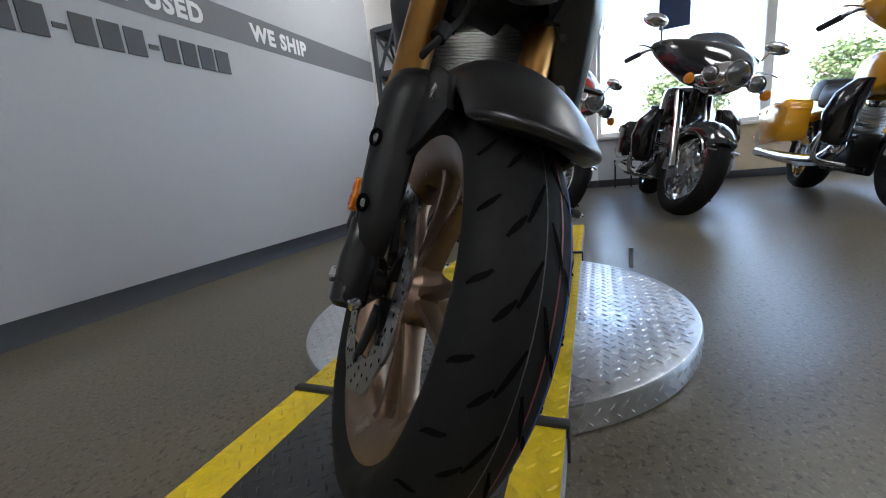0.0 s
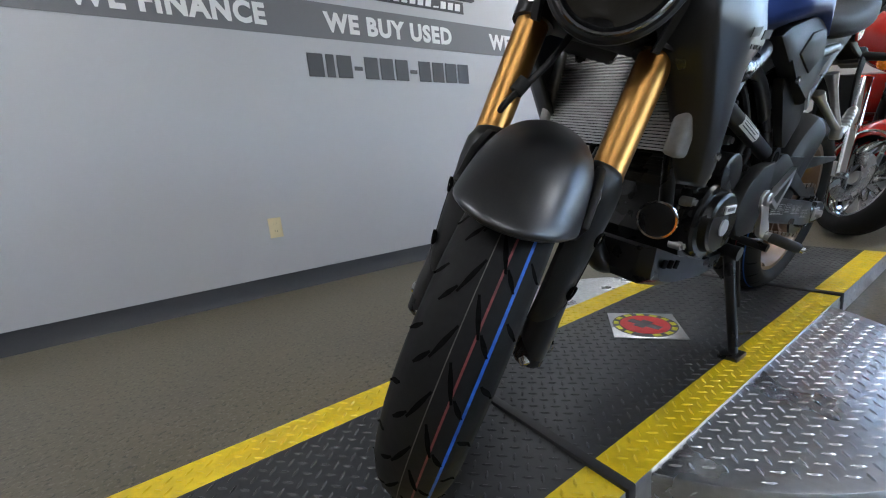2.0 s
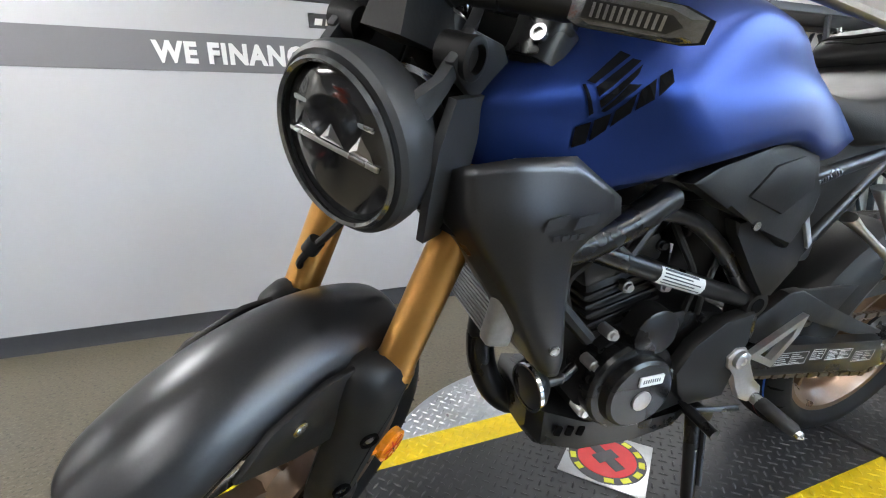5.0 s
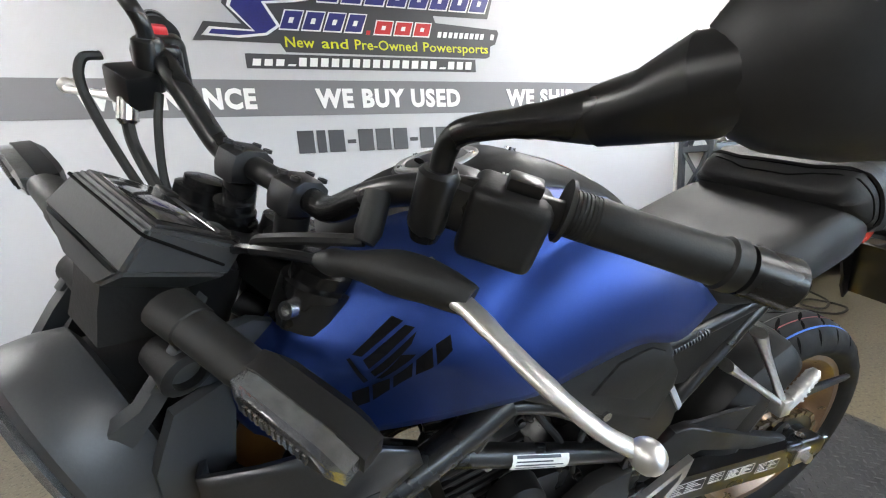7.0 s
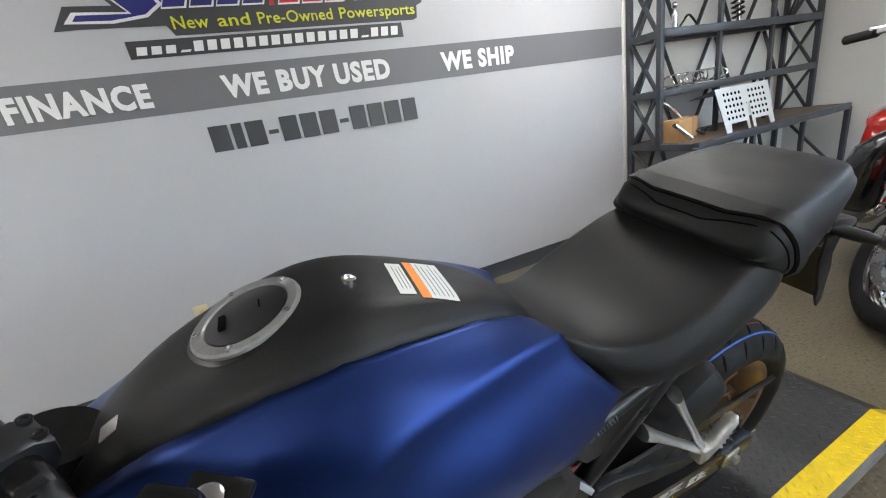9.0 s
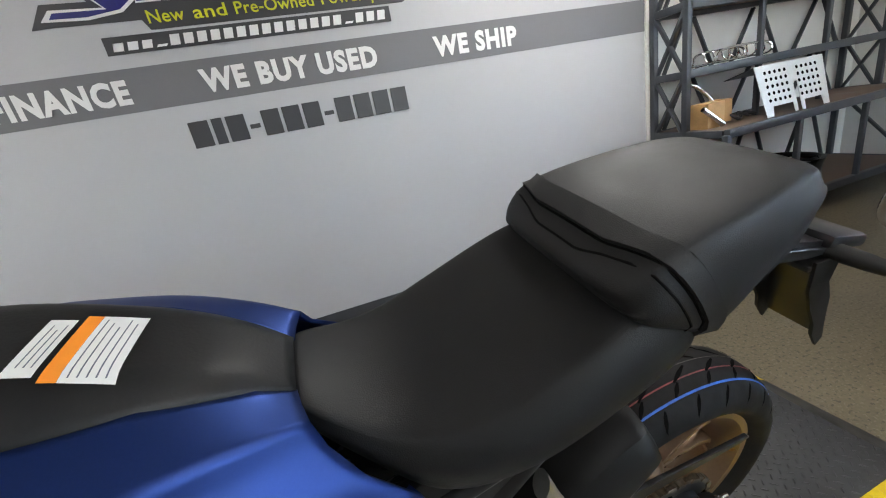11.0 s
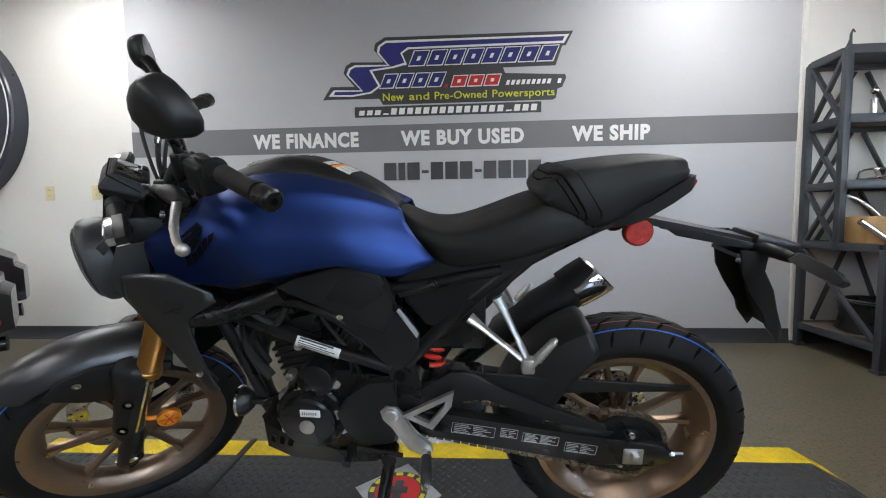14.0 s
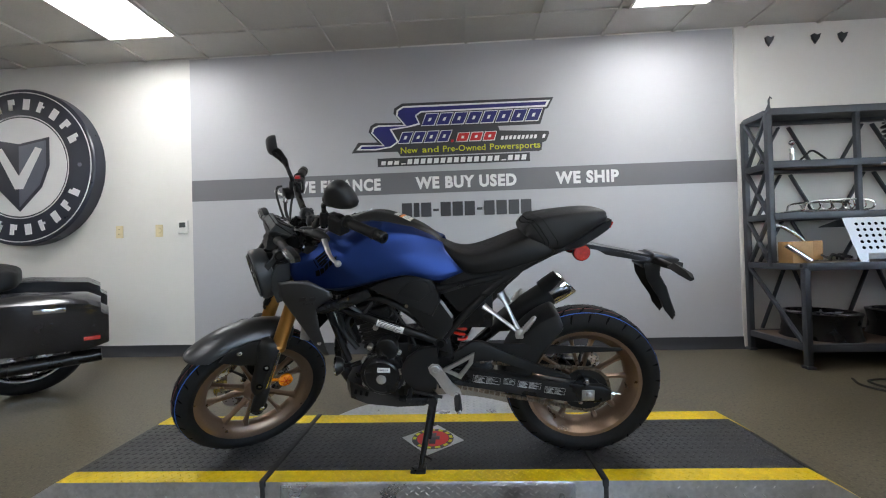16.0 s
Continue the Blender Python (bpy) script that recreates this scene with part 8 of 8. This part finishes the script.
        bm = B()
        lathe(bm, [(0.006, r * 0.96), (0.018, r * 0.7), (0.022, 0.0001)], (x, y, z), (-1, 0, 0), 28)
        part("lamp_glass", moved(bm, S), M_CLEARS, lp)
    bm = B()
    sec = []
    for x, z, w, h in ((-0.995, 0.960, 0.070, 0.070), (-0.94, 0.955, 0.115, 0.095), (-0.84, 0.95, 0.130, 0.105), (-0.72, 0.96, 0.120, 0.10)):
        sec.append([(x, w * math.cos(2 * math.pi * k / 16), z + h * math.sin(2 * math.pi * k / 16)) for k in range(16)])
    loft(bm, sec)
    part("nacelle", moved(bm, S), M_CHROME, root, "chrome headlight nacelle", angle=60)
    bm = B()
    hose(bm, [(-0.935, -0.275, 0.890), (-0.945, -0.16, 0.925), (-0.93, 0, 0.915), (-0.945, 0.16, 0.925), (-0.935, 0.275, 0.890)], 0.014, 10)
    part("lamp_bar", moved(bm, S), M_CHROME, root, "chrome lamp bar")
    for sy in (-1, 1):
        bm = B()
        lathe(bm, [(-0.03, 0.001), (-0.02, 0.03), (0.0, 0.034), (0.008, 0.02), (0.008, 0.0001)], (-0.950, sy * 0.265, 0.890), (-1, 0, 0), 20)
        part("turn_lamp", moved(bm, S), M_AMBER, root)
        bm = B()
        hose(bm, [(-0.62, 0, 1.10), (-0.58, sy * 0.20, 1.12), (-0.50, sy * 0.38, 1.13), (-0.36, sy * 0.45, 1.08)], 0.014, 12)
        part("handlebar", moved(bm, S), M_CHROME, root)
        bm = B()
        tube(bm, [(-0.42, sy * 0.43, 1.10), (-0.30, sy * 0.475, 1.06)], 0.02, 14)
        part("grip", moved(bm, S), M_GRIP, root)
        bm = B()
        tube(bm, [(-0.52, sy * 0.38, 1.13), (-0.58, sy * 0.47, 1.12), (-0.62, sy * 0.53, 1.10)], 0.007, 8)
        part("hand_lever", moved(bm, S), M_CHROME, root)
        mr = new("mirror")
        mr.parent = root
        bm = B()
        tube(bm, [(-0.58, sy * 0.36, 1.14), (-0.60, sy * 0.40, 1.24), (-0.60, sy * 0.43, 1.27)], 0.008, 8)
        part("stem", moved(bm, S), M_CHROME, mr)
        bm = B()
        lathe(bm, [(-0.05, 0.001), (-0.035, 0.035), (0.0, 0.060), (0.014, 0.062), (0.016, 0.0001)], (0, 0, 0), (1, 0, 0), 20)
        moved(bm, Matrix.Translation((-0.60, sy * 0.46, 1.29)) @ Matrix.Diagonal((1, 1.5, 0.75, 1)))
        part("mirror_shell", moved(bm, S), M_CHROME, mr, "chrome mirror shell")
    # body
    tk = pad("tank", [(-0.50, 0.90, 0.80, 0.09, 0), (-0.44, 0.955, 0.74, 0.15, 0), (-0.30, 0.975, 0.70, 0.185, 0), (-0.12, 0.945, 0.70, 0.17, 0), (0.02, 0.86, 0.70, 0.12, 0), (0.06, 0.80, 0.70, 0.08, 0)], paint, root, "painted teardrop tank")
    pad("rider_seat", [(-0.02, 0.80, 0.70, 0.12, 0), (0.03, 0.80, 0.68, 0.17, 0), (0.14, 0.775, 0.66, 0.20, 0), (0.28, 0.80, 0.66, 0.20, 0), (0.36, 0.86, 0.68, 0.18, 0), (0.40, 0.87, 0.70, 0.15, 0)], M_SEAT, root, "black vinyl seat")
    pad("pillion_seat", [(0.36, 0.87, 0.72, 0.13, 0), (0.42, 0.91, 0.72, 0.16, 0), (0.56, 0.92, 0.74, 0.165, 0), (0.68, 0.90, 0.76, 0.15, 0), (0.72, 0.87, 0.78, 0.12, 0)], M_SEAT, root, "black vinyl pillion seat")
    bm = B()
    sec = []
    for a in (30, 10, -15, -40, -62):
        t = radians(90 + a)
        e = Vector((math.cos(t), 0, math.sin(t)))
        o = Vector((rx, 0, rr))
        arch = [o + e * (0.37 + dr) + Vector((0, y * 0.125, 0)) for y, dr in ((-1, -0.10), (-1.0, -0.05), (-0.85, -0.012), (-0.45, 0.006), (0, 0.010), (0.45, 0.006), (0.85, -0.012), (1.0, -0.05), (1, -0.10))]
        inn = [o + e * ((p - o).dot(e) - 0.006) + Vector((0, p.y * 0.95, 0)) for p in arch]
        sec.append(arch + inn[::-1])
    loft(bm, sec)
    part("rear_fender", bm, bag, root, "painted rear mudguard", sub=1)
    for sy in (-1, 1):
        bg = new("saddlebag")
        bg.parent = root
        bm = B()
        sec = []
        for x, z0, z1, yo in ((0.42, 0.46, 0.68, 0.34), (0.46, 0.40, 0.72, 0.375), (0.75, 0.38, 0.72, 0.39), (1.05, 0.37, 0.70, 0.385), (1.16, 0.40, 0.62, 0.36)):
            sec.append([(x, sy * 0.17, z0 + 0.02), (x, sy * (yo - 0.03), z0), (x, sy * yo, z0 + 0.05), (x, sy * yo, z1 - 0.02), (x, sy * (yo - 0.04), z1), (x, sy * 0.18, z1)])
        loft(bm, sec)
        part("bag_body", bm, bag, bg, "hard painted saddlebag", angle=40)
        bm = B()
        sec = []
        for x, z1, yo in ((0.43, 0.70, 0.345), (0.47, 0.735, 0.38), (0.75, 0.74, 0.395), (1.05, 0.72, 0.39), (1.12, 0.68, 0.365)):
            sec.append([(x, sy * 0.172, z1 - 0.03), (x, sy * (yo + 0.004), z1 - 0.05), (x, sy * (yo + 0.004), z1 - 0.02), (x, sy * (yo - 0.05), z1 + 0.02), (x, sy * 0.175, z1 + 0.015)])
        loft(bm, sec)
        part("bag_lid", bm, bag, bg, "saddlebag lid", angle=40)
        bm = B()
        box(bm, (0.80, sy * 0.397 - 0.004, 0.655), (0.95, sy * 0.397 + 0.004, 0.685), 0.003)
        part("latch", bm, M_CHROME, bg)
        bm = B()
        box(bm, (1.03, sy * 0.388 - 0.006, 0.445), (1.115, sy * 0.375 + 0.006, 0.470), 0.004)
        part("bag_reflector", bm, M_RED, bg, "red reflector strip")
        bm = B()
        hose(bm, [(-0.20, sy * 0.16, 0.42), (-0.30, sy * 0.20, 0.36), (-0.15, sy * 0.24, 0.27), (0.30, sy * 0.27, 0.27), (0.70, sy * 0.30, 0.29), (1.12, sy * 0.31, 0.31)], 0.045, 16)
        part("exhaust_pipe", bm, pipe or M_CHROME, root, "long exhaust pipe")
        bm = B()
        hose(bm, [(-0.42, sy * 0.08, 0.50), (-0.46, sy * 0.28, 0.52), (-0.44, sy * 0.36, 0.42), (-0.40, sy * 0.34, 0.28), (-0.36, sy * 0.16, 0.24)], 0.018, 12)
        part("crash_bar", bm, M_CHROME, root, "chrome crash bar")
        bm = B()
        box(bm, (-0.36, sy * 0.30 - 0.06, 0.250), (-0.06, sy * 0.30 + 0.06, 0.268), 0.008)
        part("footboard", bm, M_RUBBER, root)
        bm = B()
        sec = []
        for z, xc, yc, hx, hy in ((0.37, -0.42, 0.27, 0.04, 0.05), (0.42, -0.43, 0.28, 0.075, 0.085), (0.58, -0.45, 0.29, 0.085, 0.095), (0.70, -0.47, 0.27, 0.08, 0.085), (0.78, -0.48, 0.23, 0.05, 0.05)):
            sec.append([(xc + hx * math.cos(2 * math.pi * k / 12), sy * (yc + hy * math.sin(2 * math.pi * k / 12)), z) for k in range(12)])
        loft(bm, sec)
        part("lower_fairing", bm, low or fair, root, angle=60)
    # engine: two barrels with fins
    en = new("engine")
    en.parent = root
    bm = B()
    box(bm, (-0.32, -0.13, 0.22), (0.22, 0.13, 0.46), 0.03)
    part("crankcase", bm, M_SATIN, en)
    for a in (-22, 24):
        q = Matrix.Translation((-0.05, 0, 0.44)) @ Matrix.Rotation(radians(a), 4, "Y")
        bm = B()
        tube(bm, [q @ Vector((0, 0, 0)), q @ Vector((0, 0, 0.24))], 0.065, 18)
        part("cylinder", bm, M_ALUM, en, "finned cylinder", angle=30)
        for k in range(8):
            bm = B()
            tube(bm, [q @ Vector((0, 0, 0.03 + 0.024 * k)), q @ Vector((0, 0, 0.038 + 0.024 * k))], 0.092, 18)
            part("cooling_fin", bm, M_ALUM, en, angle=30)
        bm = B()
        box(bm, (-0.08, -0.075, 0.23), (0.08, 0.075, 0.29), 0.02, q)
        part("rocker_cover", bm, M_CHROME, en)
    bm = B()
    lathe(bm, [(0, 0.10), (0.02, 0.10), (0.03, 0.08), (0.03, 0.0001)], (-0.12, -0.135, 0.33), (0, -1, 0), 28)
    lathe(bm, [(0, 0.10), (0.02, 0.10), (0.03, 0.08), (0.03, 0.0001)], (0.08, -0.135, 0.33), (0, -1, 0), 28)
    part("side_cover", bm, M_CHROME, en)
    bm = B()
    tube(bm, [(-0.58, 0, 0.98), (-0.42, 0, 0.46), (-0.30, 0, 0.20), (0.60, 0, 0.22)], 0.025, 12)
    tube(bm, [(-0.55, 0, 0.90), (0.10, 0, 0.70), (0.60, 0, 0.66)], 0.025, 12)
    part("frame", bm, M_SATIN, root)
    if trunk:
        pad("trunk", [(0.66, 0.98, 0.82, 0.16, 0), (0.70, 1.06, 0.78, 0.25, 0), (0.90, 1.08, 0.78, 0.27, 0), (1.10, 1.06, 0.79, 0.25, 0), (1.16, 0.98, 0.82, 0.18, 0)], bag, root, "hard painted top trunk")
        pad("back_rest", [(0.58, 1.10, 0.92, 0.15, 0), (0.61, 1.16, 0.90, 0.19, 0), (0.68, 1.16, 0.90, 0.19, 0), (0.71, 1.10, 0.94, 0.15, 0)], M_SEAT, root, "black back rest")
    bm = B()
    box(bm, (1.04, -0.10, 0.56), (1.08, 0.10, 0.62), 0.01)
    part("tail_lamp", bm, M_RED, root)
    # side stand, resting on the floor
    bm = B()
    ca, sa_ = math.cos(radians(lean)), math.sin(radians(lean))
    fy = -0.33
    fz = -fy * sa_ / ca * 1.0
    tube(bm, [(-0.10, -0.14, 0.24), (-0.16, fy, -fy * math.tan(radians(lean)) * 0 + (-fy) * sa_ / ca + 0.006)], 0.013, 10)
    tube(bm, [(-0.16, fy, (-fy) * sa_ / ca + 0.008), (-0.24, fy - 0.01, (-fy) * sa_ / ca + 0.012)], 0.010, 10)
    part("side_stand", bm, M_SATIN, root, "dark steel stand")
    return root


def parked(fx, fy, deg):
    c, s = math.cos(radians(deg)), math.sin(radians(deg))
    return pose(fx + 0.90 * c, fy + 0.90 * s, 0, 0, 0, deg)


tour("red and black touring motorcycle with chrome trim", parked(2.16, 0.04, 16), M_GLOSSRED, M_GLOSSRED, M_GLOSSRED, 28, False, low=M_GLOSSBLK)
tour("gloss black touring motorcycle with chrome trim", parked(2.08, -0.87, 2), M_GLOSSBLK, M_GLOSSBLK, M_GLOSSBLK, 20, False)
tour("yellow and black touring motorcycle with chrome trim", parked(1.80, -1.95, -4), M_GLOSSYEL, M_GLOSSYEL, M_GLOSSYEL, 10, False, guard=M_GLOSSBLK, low=M_GLOSSBLK)
tour("dark grey touring motorcycle with an orange tank", pose(-3.42, 0.41, 0, 0, 0, 45), M_ORNG, M_GLOSSGRY, M_ORNG, 0, False, guard=M_GLOSSGRY, low=M_GLOSSGRY, pipe=M_SATIN)

# steel barrier under the window and a hanging notice
bar_ = thing("low_barrier", "low black tube barrier standing under the window", "barrier", pose(4.70, -0.62, 0))
for y in (0.10, -0.10, -0.32, -0.50):
    bm = B()
    tube(bm, [(0, y, 0), (0, y, 0.36)], 0.012, 8)
    part("upright", bm, M_SATIN, bar_)
bm = B()
tube(bm, [(0, 0.12, 0.36), (0, -0.52, 0.36)], 0.013, 8)
part("top_tube", bm, M_SATIN, bar_)
bm = B()
box(bm, (EX + 0.02, -1.40, 1.95), (EX + 0.03, -1.05, 2.60), 0.002)
tagged(part("window_notice", bm, mat("blue_notice", (0.03, 0.06, 0.16), 0.6, vary=0.1)), "dark blue notice hanging in the shop window", "notice")

# ---- beyond the windows: trees, a pole, parked cars ----
M_BARK = mat("bark", (0.11, 0.08, 0.055), 0.9, vary=0.3, scale=6, bump=0.5)
M_LEAF = mat("leaves", (0.085, 0.13, 0.05), 0.6, vary=0.35, scale=1.2, fine=9, bump=0)
rnd = random.Random(4)


def tree(x, y, h):
    t = thing("tree", "leafy green tree beyond the windows", "tree", pose(x, y, -0.16), "trees outside")
    bm = B()
    tube(bm, [(0, 0, 0), (0.05, 0, h * 0.25), (0.0, 0.05, h * 0.5), (0.1, 0, h * 0.8)], [h * 0.035, h * 0.028, h * 0.02, h * 0.006], 10)
    for k in range(9):
        a, z = rnd.uniform(0, 6.28), h * rnd.uniform(0.3, 0.65)
        tube(bm, [(0, 0, z), (0.5 * h * 0.3 * math.cos(a), 0.5 * h * 0.3 * math.sin(a), z + h * 0.1), (h * 0.3 * math.cos(a), h * 0.3 * math.sin(a), z + h * 0.18)], [h * 0.012, h * 0.008, h * 0.003], 6)
    part("trunk", bm, M_BARK, t)
    bm = B()
    for k in range(2600):
        a, u = rnd.uniform(0, 6.28), rnd.uniform(-1, 1)
        lump = 0.75 + 0.25 * math.sin(3 * a + 5 * u) * math.cos(4 * u + a)
        r = (rnd.uniform(0.25, 1) ** 0.4) * lump
        s = math.sqrt(1 - u * u)
        c = Vector((h * 0.36 * r * s * math.cos(a), h * 0.36 * r * s * math.sin(a), h * (0.66 + 0.34 * r * u)))
        n = Vector((rnd.gauss(0, 1), rnd.gauss(0, 1), rnd.gauss(0, 1))).normalized()
        p, q = frame_of(n)
        k_ = h * rnd.uniform(0.016, 0.03)
        bm.faces.new([bm.verts.new(c + p * k_), bm.verts.new(c + q * k_ * 0.6), bm.verts.new(c - p * k_), bm.verts.new(c - q * k_ * 0.6)])
    tagged(part("crown", bm, M_LEAF, t, smooth=False), kind="stuff")


for x, y, h in ((38, -6, 7.0), (44, -20, 8.5), (40, -27, 7.5), (60, -13, 9), (52, -34, 9)):
    tree(x, y, h)
pole = thing("street_pole", "tall grey metal pole outside the window", "pole", pose(16, -6.2, -0.16))
bm = B()
tube(bm, [(0, 0, 0), (0, 0, 9)], [0.11, 0.06], 14)
part("shaft", bm, M_ALUM, pole)
bm = B()
box(bm, (-0.25, -0.25, 0), (0.25, 0.25, 0.3), 0.03)
part("base", bm, M_ALU, pole)


def car(x, y, deg, paint, label):
    c = thing("parked_car", label, "car", pose(x, y, -0.16, 0, 0, deg), "parked cars")
    bm = B()
    sec = []
    for xx, z0, z1, w in ((-2.15, 0.45, 0.70, 0.70), (-2.0, 0.30, 0.80, 0.84), (-1.0, 0.25, 0.92, 0.90), (1.2, 0.25, 0.95, 0.90), (2.0, 0.30, 0.92, 0.85), (2.2, 0.45, 0.80, 0.72)):
        sec.append([(xx, -w, z0), (xx, -w * 1.02, (z0 + z1) / 2), (xx, -w * 0.92, z1), (xx, w * 0.92, z1), (xx, w * 1.02, (z0 + z1) / 2), (xx, w, z0)])
    loft(bm, sec)
    part("body", bm, paint, c, sub=1)
    bm = B()
    loft(bm, [[(xx, -w, z) for xx in (a, b)] + [(xx, w, z) for xx in (b, a)] for a, b, w, z in ((-1.1, 1.7, 0.80, 0.92), (-0.45, 1.3, 0.68, 1.40))])
    part("cabin", bm, M_SCREEN, c, angle=20)
    for wx in (-1.35, 1.35):
        for sy in (-1, 1):
            bm = B()
            lathe(bm, [(-0.1, 0.20), (-0.1, 0.31), (0.1, 0.31), (0.1, 0.20)], (wx, sy * 0.80, 0.32), (0, 1, 0), 24, closed=True)
            part("wheel", bm, M_TYRE, c)


car(13.0, -3.3, 78, M_GLOSSGRY, "dark grey car parked outside")
car(13.5, -7.6, 85, M_GLOSSYEL, "yellow car parked outside")
car(13.2, -10.6, 82, M_GLOSSBLK, "black car parked outside")
